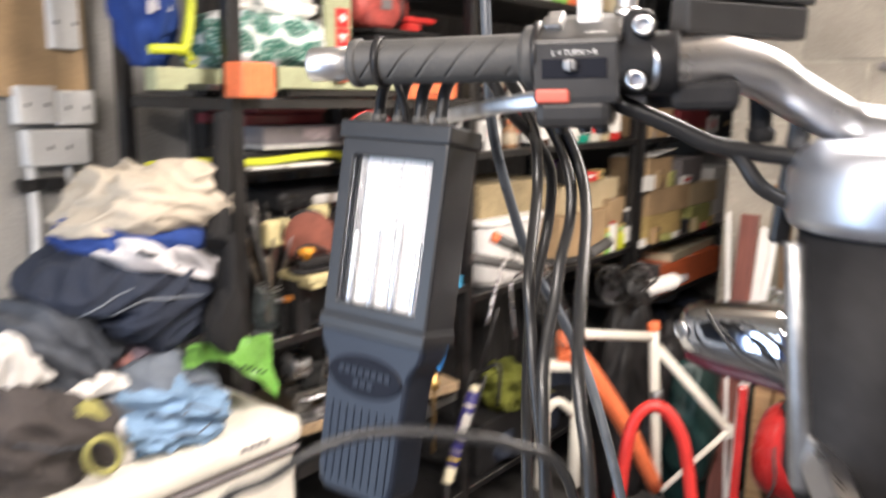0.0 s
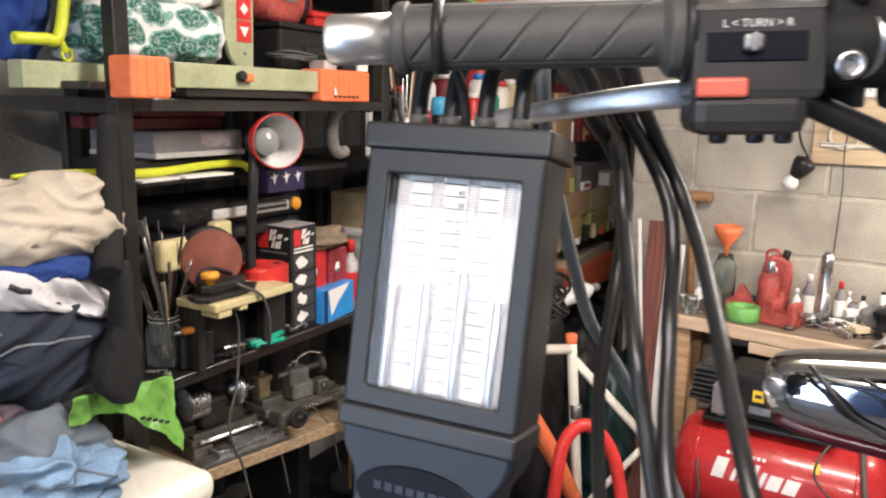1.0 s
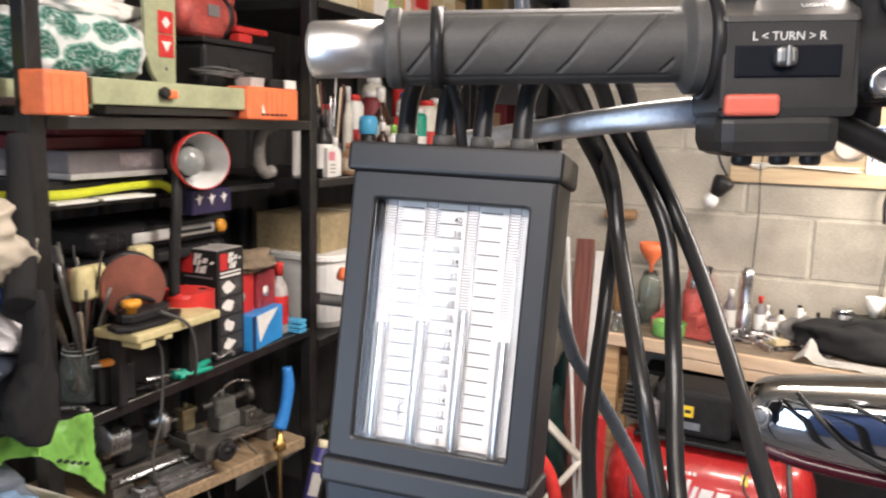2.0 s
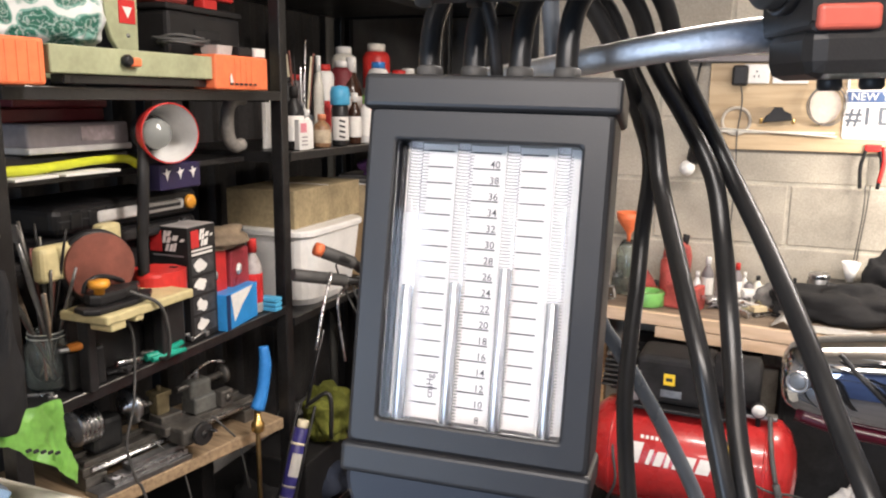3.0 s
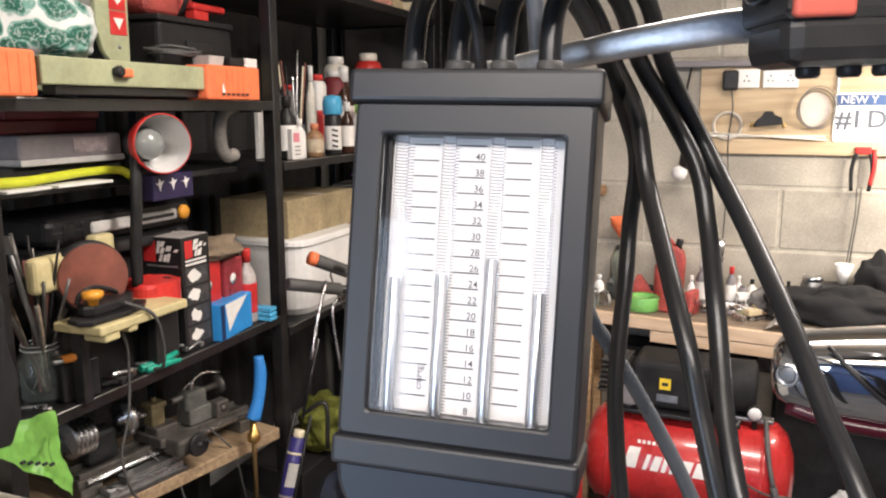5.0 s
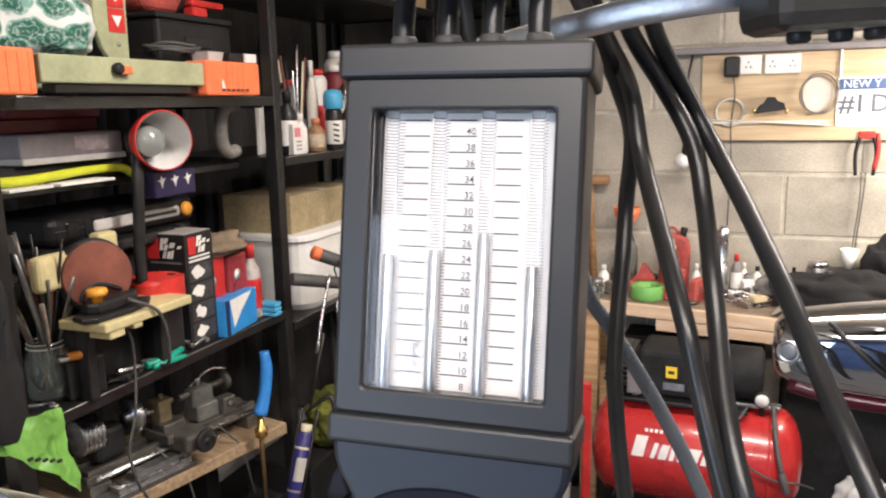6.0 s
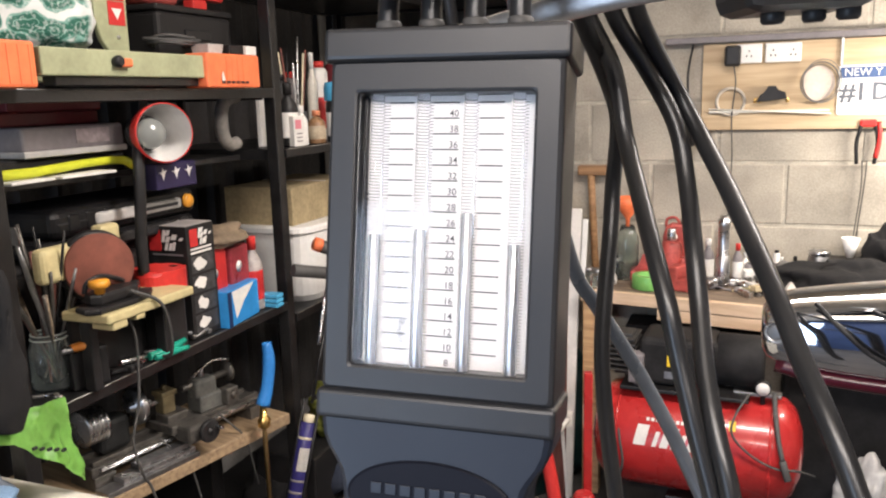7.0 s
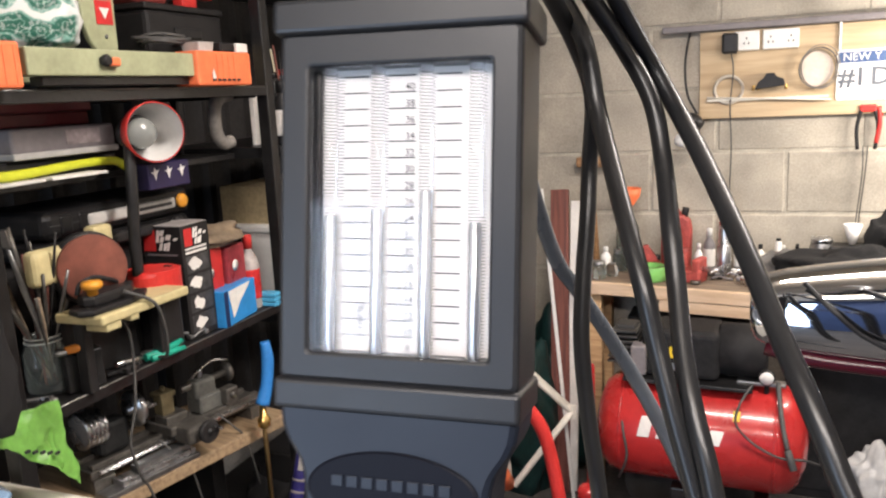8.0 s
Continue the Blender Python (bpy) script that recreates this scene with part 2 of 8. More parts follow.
def blade(bm, pts, half, thick, seg=20, steps=6):
    """A flat bar swept along a line: half its height along z, thick its half thickness."""
    line = smooth_line(pts, steps)
    n, rings = len(line), []
    at = np.linspace(0, n - 1, len(half))
    for i, q in enumerate(line):
        d = (line[min(i + 1, n - 1)] - line[max(i - 1, 0)]).normalized()
        side = d.cross(Vector((0, 0, 1))).normalized()
        up = side.cross(d)
        h, t = float(np.interp(i, at, half)), float(np.interp(i, at, thick))
        rings.append([bm.verts.new(q + up * h * math.copysign(abs(math.sin(a)) ** 0.75, math.sin(a)) + side * t * math.copysign(abs(math.cos(a)) ** 0.75, math.cos(a)))
                      for a in np.linspace(0, 2 * math.pi, seg, endpoint=False)])
    for a, c in zip(rings, rings[1:]):
        for k in range(seg):
            bm.faces.new((a[k], a[(k + 1) % seg], c[(k + 1) % seg], c[k])).smooth = True
    bm.faces.new(list(reversed(rings[0])))
    bm.faces.new(rings[-1])


def circle_pts(c, r, n=28, u=(1, 0, 0), v=(0, 1, 0)):
    u, v, c = Vector(u), Vector(v), Vector(c)
    return [c + r * (math.cos(2 * math.pi * k / n) * u + math.sin(2 * math.pi * k / n) * v) for k in range(n)]


def lathe(bm, prof, seg=28, m=None, caps=True):
    """Revolves (radius, height) pairs about z; m places it."""
    m = m or Matrix()
    rings = []
    for r, z in prof:
        if r < 1e-6:
            rings.append([bm.verts.new(m @ Vector((0, 0, z)))])
        else:
            rings.append([bm.verts.new(m @ Vector((r * math.cos(2 * math.pi * k / seg), r * math.sin(2 * math.pi * k / seg), z))) for k in range(seg)])
    for a, b in zip(rings, rings[1:]):
        for k in range(seg):
            q = [a[k % len(a)], a[(k + 1) % len(a)], b[(k + 1) % len(b)], b[k % len(b)]]
            q = [v for i, v in enumerate(q) if v not in q[:i]]
            if len(q) > 2:
                f = bm.faces.new(q)
                f.smooth = True
    for rg, flip in ((rings[0], True), (rings[-1], False)):
        if caps and len(rg) > 2:
            bm.faces.new(list(reversed(rg)) if flip else rg)


def axis_m(a, b):
    """The pose whose z runs from a to b, at a."""
    a, b = Vector(a), Vector(b)
    return Matrix.Translation(a) @ (b - a).to_track_quat("Z", "Y").to_matrix().to_4x4()


def rod(bm, a, b, r, seg=16):
    n = (Vector(b) - Vector(a)).length
    lathe(bm, [(r * 0.9, 0), (r, min(r * 0.12, n * 0.1)), (r, n - min(r * 0.12, n * 0.1)), (r * 0.9, n)], seg, axis_m(a, b))


def slab(bm, outline, z0, z1, bev=0.0, m=None):
    """An outline in x, y raised from z0 to z1."""
    m = m or Matrix()
    lo = [bm.verts.new(m @ Vector((x, y, z0))) for x, y in outline]
    hi = [bm.verts.new(m @ Vector((x, y, z1))) for x, y in outline]
    n = len(lo)
    fs = [bm.faces.new(list(reversed(lo))), bm.faces.new(hi)]
    for k in range(n):
        fs.append(bm.faces.new((lo[k], lo[(k + 1) % n], hi[(k + 1) % n], hi[k])))
    if bev:
        es = [e for f in fs[:2] for e in f.edges]
        bmesh.ops.bevel(bm, geom=es, offset=bev, segments=2, affect="EDGES", profile=0.5)


def heap(bm, c, s, seed, fold=0.22, freq=5.0, flat=0.35, sub=4):
    """A heap of crumpled cloth: a flattened mass with sharp folds."""
    r = bmesh.ops.create_icosphere(bm, subdivisions=sub, radius=1.0)
    for v in r["verts"]:
        d = v.co.copy()
        q = Vector((d.x * s[0], d.y * s[1], d.z * s[2]))
        ca, sa = math.cos(seed * 1.3), math.sin(seed * 1.3)
        w = Vector(((q.x * ca + q.y * sa) * 0.75, q.y * ca - q.x * sa, q.z)) * freq * 2.6 + Vector((seed * 3.1, seed * 1.7, seed))
        w += 0.5 * Vector((noise.noise(w * 0.8), noise.noise(w * 0.8 + Vector((5, 1, 2))), noise.noise(w * 0.8 + Vector((2, 8, 4)))))
        ds = noise.voronoi(w)[0]
        d2 = noise.voronoi(w.yzx * 2.3 + Vector((9, 9, 9)))[0]
        k = min(0.62, ds[1] - ds[0])
        k2 = min(0.5, d2[1] - d2[0])
        q *= 1 + 0.36 * noise.noise(d * 1.7 + Vector((seed, 0, 0))) + 0.10 * noise.noise(d * 3.4 + Vector((0, seed, 0)))
        q += d * fold * 0.115 * min(1.0, 8 * min(s)) * (0.25 - k - 0.30 * k2)
        if q.z < -s[2] * flat:
            q.z = -s[2] * flat + (q.z + s[2] * flat) * 0.12
        v.co = q + Vector(c)
        for f in v.link_faces:
            f.smooth = True


def garment(bm, outline, depth, seed, amp=0.012, lean=0.0, freq=16.0, sub=6):
    """A slumped piece of cloth facing x: a rounded outline in y and z, with long sharp creases that run along lean."""
    cy = sum(p[0] for p in outline) / len(outline)
    cz = sum(p[1] for p in outline) / len(outline)
    edge = []
    for (y0, z0), (y1, z1) in zip(outline, outline[1:] + outline[:1]):
        for k in range(12):
            y, z = y0 + (y1 - y0) * k / 12 - cy, z0 + (z1 - z0) * k / 12 - cz
            edge.append((math.atan2(z, y), math.hypot(y, z)))
    edge.sort()
    ang, rad = [e[0] for e in edge], [e[1] for e in edge]
    ang = [ang[-1] - 2 * math.pi] + ang + [ang[0] + 2 * math.pi]
    rad = [rad[-1]] + rad + [rad[0]]
    ca, sa = math.cos(lean), math.sin(lean)
    off = Vector((seed * 3.1, seed * 1.7, seed * 0.9))
    for v in bmesh.ops.create_icosphere(bm, subdivisions=sub, radius=1.0)["verts"]:
        d = v.co.copy()
        flat = math.hypot(d.y, d.z)
        r = float(np.interp(math.atan2(d.z, d.y), ang, rad)) * flat ** 0.7
        a = math.atan2(d.z, d.y)
        q = Vector(((0.4 if d.x > 0 else -1.0) * depth * abs(d.x) ** 0.8, r * math.cos(a), r * math.sin(a)))
        along, across = q.y * ca + q.z * sa, q.z * ca - q.y * sa
        w = Vector((q.x * 0.5, along * 0.32, across)) * freq + off
        w += 0.55 * Vector((noise.noise(w * 0.7), noise.noise(w * 0.7 + Vector((4, 1, 2))), noise.noise(w * 0.7 + Vector((1, 7, 3)))))
        fold = 0.5 - abs(noise.noise(w)) * 2.2
        fine = 0.35 - abs(noise.noise(w * 2.3 + Vector((3, 3, 3)))) * 1.8
        broad = noise.noise(Vector((q.x, q.y, q.z)) * 9 + off)
        q += d * (amp * (fold + 0.42 * fine) + 0.9 * amp * broad)
        v.co = q
        for f in v.link_faces:
            f.smooth = True
    return cy, cz


def finish(bm, name, material, smooth=False):
    bmesh.ops.recalc_face_normals(bm, faces=bm.faces)
    if smooth:
        for f in bm.faces:
            f.smooth = True
    me = bpy.data.meshes.new(name)
    bm.to_mesh(me)
    bm.free()
    me.materials.append(material)
    return me


def part(name, bm, material, parent, label="", smooth=False):
    """One mesh under a thing or a part, in that parent's own space."""
    ob = new(name, finish(bm, name, material, smooth))
    ob.parent = parent
    return tagged(ob, label)


def solo(name, bm, material, label, category, loc=(0, 0, 0), rz=0.0, group="", kind="", smooth=False):
    ob = new(name, finish(bm, name, material, smooth))
    ob.matrix_world = pose(*loc, 0, 0, rz)
    return tagged(ob, label, category, group, kind)


def thing(name, label, category, loc=(0, 0, 0), rz=0.0, group="", kind="", m=None):
    ob = new(name)
    ob.empty_display_size = 0.02
    ob.matrix_world = m if m is not None else pose(*loc, 0, 0, rz)
    return tagged(ob, label, category, group, kind)


def letters(name, text, size, m, material, parent, depth=0.0003, label="", bold=0.0):
    """Raised lettering as a mesh; m places its middle, text along x, up along y."""
    cu = bpy.data.curves.new(name, "FONT")
    cu.body, cu.size, cu.extrude, cu.align_x, cu.align_y, cu.resolution_u = text, size, depth, "CENTER", "CENTER", 3
    cu.offset = size * bold
    tmp = bpy.data.objects.new(name, cu)
    me = bpy.data.meshes.new_from_object(tmp)
    bpy.data.objects.remove(tmp)
    me.transform(m)
    me.materials.clear()
    me.materials.append(material)
    ob = new(name, me)
    ob.parent = parent
    return tagged(ob, label)


# ---- setting ----
WEST, EAST, SOUTH, NORTH, TOP = -1.46, 2.7, -2.4, 2.95, 2.4
CORNER, BACK = -0.56, 4.20
CEILM = mat("chipboard_ceiling", (0.60, 0.51, 0.39), 0.85, var=0.2, scale=4, fine=80, bump=0.2)
DOORM = mat("blue_grey_door_paint", (0.05, 0.09, 0.22), 0.6, var=0.2, scale=4, bump=0.1)
b = B()
box(b, ((WEST + EAST) / 2, (SOUTH + BACK) / 2, -0.06), (EAST - WEST + 0.6, BACK - SOUTH + 0.6, 0.12))
solo("floor", b, FLOORM, "concrete garage floor, darkened for the handlebar's reflection", "floor", kind="structure")
b = B()
box(b, ((WEST + EAST) / 2, (SOUTH + BACK) / 2, TOP + 0.06), (EAST - WEST + 0.6, BACK - SOUTH + 0.6, 0.12))
solo("ceiling", b, CEILM, "plain chipboard garage ceiling", "ceiling", kind="structure")
b = B()
box(b, (WEST - 0.1, (SOUTH + BACK) / 2, TOP / 2), (0.2, BACK - SOUTH, TOP))
solo("wall_west", b, PLASTERM, "grey rendered garage wall behind the shelving", "wall", kind="structure")
b = B()
box(b, (EAST + 0.1, (SOUTH + NORTH) / 2, TOP / 2), (0.2, NORTH - SOUTH, TOP))
solo("wall_east", b, PLASTERM, "plain grey rendered garage wall", "wall", kind="structure")
b = B()
for x0, x1, z0, z1 in ((WEST - 0.2, -1.40, 0.0, TOP), (-0.50, EAST + 0.2, 0.0, TOP), (-1.40, -0.50, 2.02, TOP)):
    box(b, ((x0 + x1) / 2, SOUTH - 0.1, (z0 + z1) / 2), (x1 - x0, 0.2, z1 - z0))
solo("wall_south", b, DOORM, "blue-grey painted garage wall with an open doorway", "wall", kind="structure")
b = B()
box(b, ((WEST + CORNER) / 2, BACK + 0.1, TOP / 2), (CORNER - WEST + 0.6, 0.2, TOP))
solo("wall_alcove", b, PLASTERM, "grey rendered wall closing the alcove", "wall", kind="structure")
b = B()
box(b, ((CORNER + EAST) / 2 + 0.1, NORTH + 0.105, TOP / 2), (EAST - CORNER + 0.2, 0.20, TOP))
box(b, (CORNER + 0.055, (NORTH + BACK) / 2 + 0.15, TOP / 2), (0.11, BACK - NORTH - 0.1, TOP))
wall_north = solo("wall_north", b, MORTAR, "grey concrete block wall with pale mortar joints", "wall", kind="structure")


# ---- the manometer that hangs from the grip ----
def rrect(x0, x1, y0, y1, r, n=5):
    """Rounded rectangle as a list of corners."""
    out = []
    for cx, cy, a0 in ((x1 - r, y1 - r, 0), (x0 + r, y1 - r, 90), (x0 + r, y0 + r, 180), (x1 - r, y0 + r, 270)):
        for k in range(n + 1):
            a = radians(a0 + 90 * k / n)
            out.append((cx + r * math.cos(a), cy + r * math.sin(a)))
    return out


def loft(bm, rings, cap0=True, cap1=True):
    """Joins rings of equal length, each a list of x, y with one z."""
    vs = [[bm.verts.new((x, y, z)) for x, y in pts] for pts, z in rings]
    n = len(vs[0])
    for a, c in zip(vs, vs[1:]):
        for k in range(n):
            bm.faces.new((a[k], a[(k + 1) % n], c[(k + 1) % n], c[k]))
    if cap0:
        bm.faces.new(list(reversed(vs[0])))
    if cap1:
        bm.faces.new(vs[-1])


def manometer():
    X = Vector((0.9961, 0.0866, -0.0144)).normalized()
    Y = Vector((-0.0011, 0.1767, 0.9843))
    Y = (Y - Y.dot(X) * X).normalized()
    Z = X.cross(Y)
    m = Matrix.Translation((0.0895, 0.349, 1.354)) @ Matrix((X, Y, Z)).transposed().to_4x4()
    g = thing("manometer", "dark grey four-column manometer with white scale hanging from the grip", "gauge", m=m)
    b = B()
    out, inn = (-0.047, 0.047, -0.064, 0.068), (-0.0348, 0.0358, -0.0530, 0.0548)
    o = lambda d: rrect(out[0] + d, out[1] - d, out[2] + d, out[3] - d, 0.0026 - d * 0.4)
    i = lambda d: rrect(inn[0] + d, inn[1] - d, inn[2] + d, inn[3] - d, 0.0018)
    loft(b, [(o(0.001), -0.037), (o(0), -0.035), (o(0), -0.0022), (o(0.0006), -0.0008), (o(0.002), 0), (i(-0.0012), 0), (i(-0.0004), -0.0004), (i(0), -0.0014), (i(0), -0.0112)], True, False)
    part("case", b, CASEPLASTIC, g)
    b = B()
    loft(b, [(i(-0.002), -0.0125), (i(-0.002), -0.0100)])
    card = part("scale_card", b, SCALEWHITE, g, "white printed scale card")
    # printed marks, as thin as ink
    z = -0.00992
    for x0, x1 in ((-0.0246, -0.0142), (-0.0062, 0.0046), (0.0128, 0.0226)):
        b = B()
        for k in range(17):
            box(b, ((x0 + x1) / 2, 0.0521 - k * 0.00619, z), (x1 - x0, 0.00056, 0.0001))
        tagged(part("long_mark", b, INK, card), kind="stuff")
    for x0, x1 in ((-0.0312, -0.0242), (-0.0110, -0.0060), (0.0080, 0.0126), (0.0268, 0.0322)):
        b = B()
        for k in range(85):
            box(b, ((x0 + x1) / 2, 0.0521 - k * 0.001238, z), (x1 - x0, 0.00034, 0.0001))
        tagged(part("fine_mark", b, FADEDINK, card), kind="stuff")
    for k in range(17):
        letters("scale_number", str(40 - 2 * k), 0.0039, Matrix.Translation((0.0024, 0.0477 - k * 0.00619, z)), INK, card, 0.00005, bold=0.002)
    letters("scale_unit", "cmHg", 0.0040, Matrix.Translation((-0.0172, -0.040, z)) @ Matrix.Rotation(radians(90), 4, "Z"), INK, card, 0.00005, bold=0.002)
    for k in range(8):
        b = B()
        box(b, (-0.0322, 0.0006 + 0.0021 * k, z), (0.0018 if k else 0.0026, 0.0013, 0.0001))
        part("printed_mark", b, INK, card)
    # clear columns with their steel rods
    for x, lev in ((-0.0284, -0.0010), (-0.0092, 0.0015), (0.0100, 0.0085), (0.0290, -0.0030)):
        b = B()
        rod(b, (x, -0.056, -0.0066), (x, 0.058, -0.0066), 0.0026, 18)
        col = part("column", b, ACRYL, g, "clear acrylic column", True)
        col.visible_shadow = False
        b = B()
        rod(b, (x, -0.056, -0.0066), (x, lev, -0.0066), 0.0015, 16)
        part("steel_rod", b, SATIN, col)
        b = B()
        box(b, (x - 0.0030, 0, -0.0078), (0.0007, 0.113, 0.0010), 0.0002)
        part("ridge", b, SCALEWHITE, col)
    b = B()
    loft(b, [(i(0.0003), -0.0026), (i(0.0003), -0.0018)])
    pane = part("clear_pane", b, clear("window_acrylic", (1, 1, 1), 0.06), g, "clear acrylic window pane")
    pane.visible_shadow = False
    pane.data.materials[0].node_tree.nodes["Principled BSDF"].inputs["IOR"].default_value = 1.22
    b = B()
    box(b, (-0.0338, 0.001, -0.0085), (0.0016, 0.1060, 0.0030), 0.0004)
    part("edge_strip", b, BLACKPLASTIC, g)
    # cap, band and handle
    b = B()
    box(b, (0, 0.0732, -0.0185), (0.0984, 0.0134, 0.0420), 0.0022, seg=3)
    part("cap", b, CASEPLASTIC, g)
    b = B()
    box(b, (0, -0.0690, -0.0180), (0.0964, 0.0118, 0.0400), 0.0020, seg=3)
    part("band", b, CASEPLASTIC, g)
    b = B()
    half = [(0.0470, -0.072), (0.0470, -0.077), (0.0462, -0.082), (0.0440, -0.087), (0.0412, -0.091), (0.0388, -0.095), (0.0374, -0.100), (0.0366, -0.107), (0.0360, -0.13), (0.0352, -0.175), (0.0330, -0.186), (0.027, -0.192)]
    ring = half + [(-x, y) for x, y in reversed(half)]
    shrink = lambda d: [(x - math.copysign(d, x), y + (d if y < -0.185 else 0)) for x, y in ring]
    loft(b, [(shrink(0.003), -0.034), (shrink(0), -0.031), (shrink(0), -0.004), (shrink(0.001), -0.0015), (shrink(0.003), -0.0002)])
    handle = part("handle", b, CASEDARK, g, "navy-grey ribbed lower handle")
    b = B()
    ell = lambda k: [(k * 0.0335 * math.cos(a), -0.1035 + k * 0.0150 * math.sin(a)) for a in np.linspace(0, 2 * math.pi, 48, endpoint=False)]
    loft(b, [(ell(1.0), -0.0006), (ell(1.0), 0.0006), (ell(0.96), 0.0012)])
    oval = part("oval_badge", b, OVALDARK, handle, "dark oval badge with raised marks")
    for row, (y, n, w) in enumerate(((-0.1005, 8, 0.0046), (-0.1085, 3, 0.0050))):
        for k in range(n):
            b = B()
            box(b, ((k - (n - 1) / 2) * (w + 0.0014), y, 0.0015), (w, 0.0044, 0.0008), 0.0003)
            part("raised_mark", b, CASEDARK, oval)
    for k in range(9):
        b = B()
        box(b, ((k - 4) * 0.0068, -0.155, 0.0), (0.0028, 0.056, 0.0016), 0.0006)
        part("rib", b, CASEDARK, handle)
    # spigots on top
    for x in (-0.0290, -0.0105, 0.0078, 0.0262):
        b = B()
        rod(b, (x, 0.076, -0.018), (x, 0.087, -0.018), 0.0036)
        part("spigot", b, BLACKPLASTIC, g)
    return g, m


gauge, GM = manometer()
b = B()
tube(b, [GM @ Vector((0.0, 0.0790, -0.014)), (0.0875, 0.372, 1.448), (0.0850, 0.367, 1.462)], 0.0026, 8)
lathe(b, [(0.0163, -0.0024), (0.0169, -0.0026), (0.0169, 0.0026), (0.0163, 0.0024), (0.0163, -0.0024)], 40, axis_m((0.0855, 0.3536, 1.4730), (0.1790, 0.3889, 1.4764)), False)
solo("hanging_strap", b, BLACKPLASTIC, "black plastic strap looped round the handlebar grip", "strap")

HOSES = (
    ((0.060, 0.3745, 1.436), (0.123, 0.455, 1.440), (0.129, 0.487, 1.416), (0.134, 0.502, 1.391), (0.131, 0.508, 1.356), (0.131, 0.500, 1.328), (0.130, 0.492, 1.298), (0.130, 0.484, 1.266), (0.134, 0.477, 1.230), (0.141, 0.468, 1.190), (0.15, 0.46, 1.12), (0.17, 0.45, 0.98)),
    ((0.0785, 0.376, 1.436), (0.124, 0.477, 1.440), (0.136, 0.474, 1.416), (0.143, 0.468, 1.384), (0.153, 0.449, 1.357), (0.162, 0.431, 1.334), (0.170, 0.418, 1.312), (0.176, 0.413, 1.289), (0.183, 0.406, 1.265), (0.192, 0.400, 1.235), (0.21, 0.39, 1.17), (0.23, 0.38, 1.03)),
    ((0.0968, 0.3775, 1.436), (0.136, 0.479, 1.441), (0.151, 0.484, 1.416), (0.166, 0.478, 1.389), (0.173, 0.468, 1.360), (0.178, 0.448, 1.334), (0.182, 0.436, 1.309), (0.186, 0.421, 1.285), (0.192, 0.406, 1.262), (0.200, 0.395, 1.235), (0.215, 0.38, 1.16), (0.23, 0.37, 1.02)),
    ((0.1152, 0.379, 1.436), (0.147, 0.483, 1.441), (0.160, 0.488, 1.415), (0.175, 0.482, 1.388), (0.190, 0.462, 1.363), (0.203, 0.437, 1.340), (0.214, 0.415, 1.319), (0.223, 0.398, 1.300), (0.232, 0.382, 1.283), (0.242, 0.370, 1.260), (0.26, 0.355, 1.21), (0.28, 0.34, 1.06)),
)
for k, run in enumerate(HOSES):
    b = B()
    s, e = GM @ Vector(((-0.0290, -0.0105, 0.0078, 0.0262)[k], 0.0790, -0.018)), Vector(run[1])
    pts = [s, s + Vector((-0.0005, 0.002, 0.014)), s + Vector((0.001, 0.006, 0.030)), s + Vector((0.008, 0.016, 0.044)), s.lerp(e, 0.50) + Vector((0, 0.004, 0.047)), s.lerp(e, 0.80) + Vector((0, 0.004, 0.028))] + list(run[1:])
    tube(b, pts, 0.0044, 14, 5)
    g = thing("vacuum_hose", "glossy black rubber vacuum hose looping over the lever", "hose", group="hoses of the manometer")
    part("hose", b, HOSE, g)
    b = B()
    lathe(b, [(0.0047, 0.0), (0.0053, 0.0006), (0.0053, 0.0050), (0.0047, 0.0056)], 16, axis_m(s + Vector((0, 0, 0.002)), s + Vector((0, 0.001, 0.012))))
    part("hose_cuff", b, RUBBER, g)
b = B()
tube(b, [(0.02, 0.50, 2.40), (0.04, 0.50, 2.0), (0.062, 0.495, 1.70), (0.072, 0.488, 1.56), (0.080, 0.484, 1.49), (0.087, 0.486, 1.42), (0.0985, 0.508, 1.345), (0.107, 0.526, 1.300), (0.117, 0.533, 1.281), (0.132, 0.538, 1.256), (0.149, 0.540, 1.227), (0.170, 0.535, 1.19), (0.205, 0.52, 1.12), (0.25, 0.50, 1.00)], 0.0045, 12, 5)
solo("grey_cable", b, GREYHOSE, "grey sheathed control cable hanging behind the manometer", "cable")
b = B()
tube(b, [(0.075, 0.165, 1.10), (0.083, 0.19, 1.17), (0.09, 0.207, 1.207), (0.110, 0.226, 1.221), (0.129, 0.246, 1.238), (0.149, 0.265, 1.248), (0.170, 0.282, 1.251), (0.198, 0.303, 1.249), (0.224, 0.323, 1.243), (0.25, 0.345, 1.22), (0.27, 0.36, 1.10)], 0.0034, 12, 5)
solo("looped_cable", b, HOSE, "black cable arching in front of the manometer handle", "cable")

# ---- handlebar of the motorcycle ----
AX0, AXD = Vector((0.0352, 0.3346, 1.4712)), Vector((0.220, 0.083, 0.008)).normalized()
AXY = Vector((0, 0, 1)).cross(AXD).normalized()
AXZ = AXD.cross(AXY)


def bar_m(s):
    """Pose at s metres along the grip: x along the bar, y ahead, z up."""
    return Matrix.Translation(AX0 + AXD * s) @ Matrix((AXD, AXY, AXZ)).transposed().to_4x4()


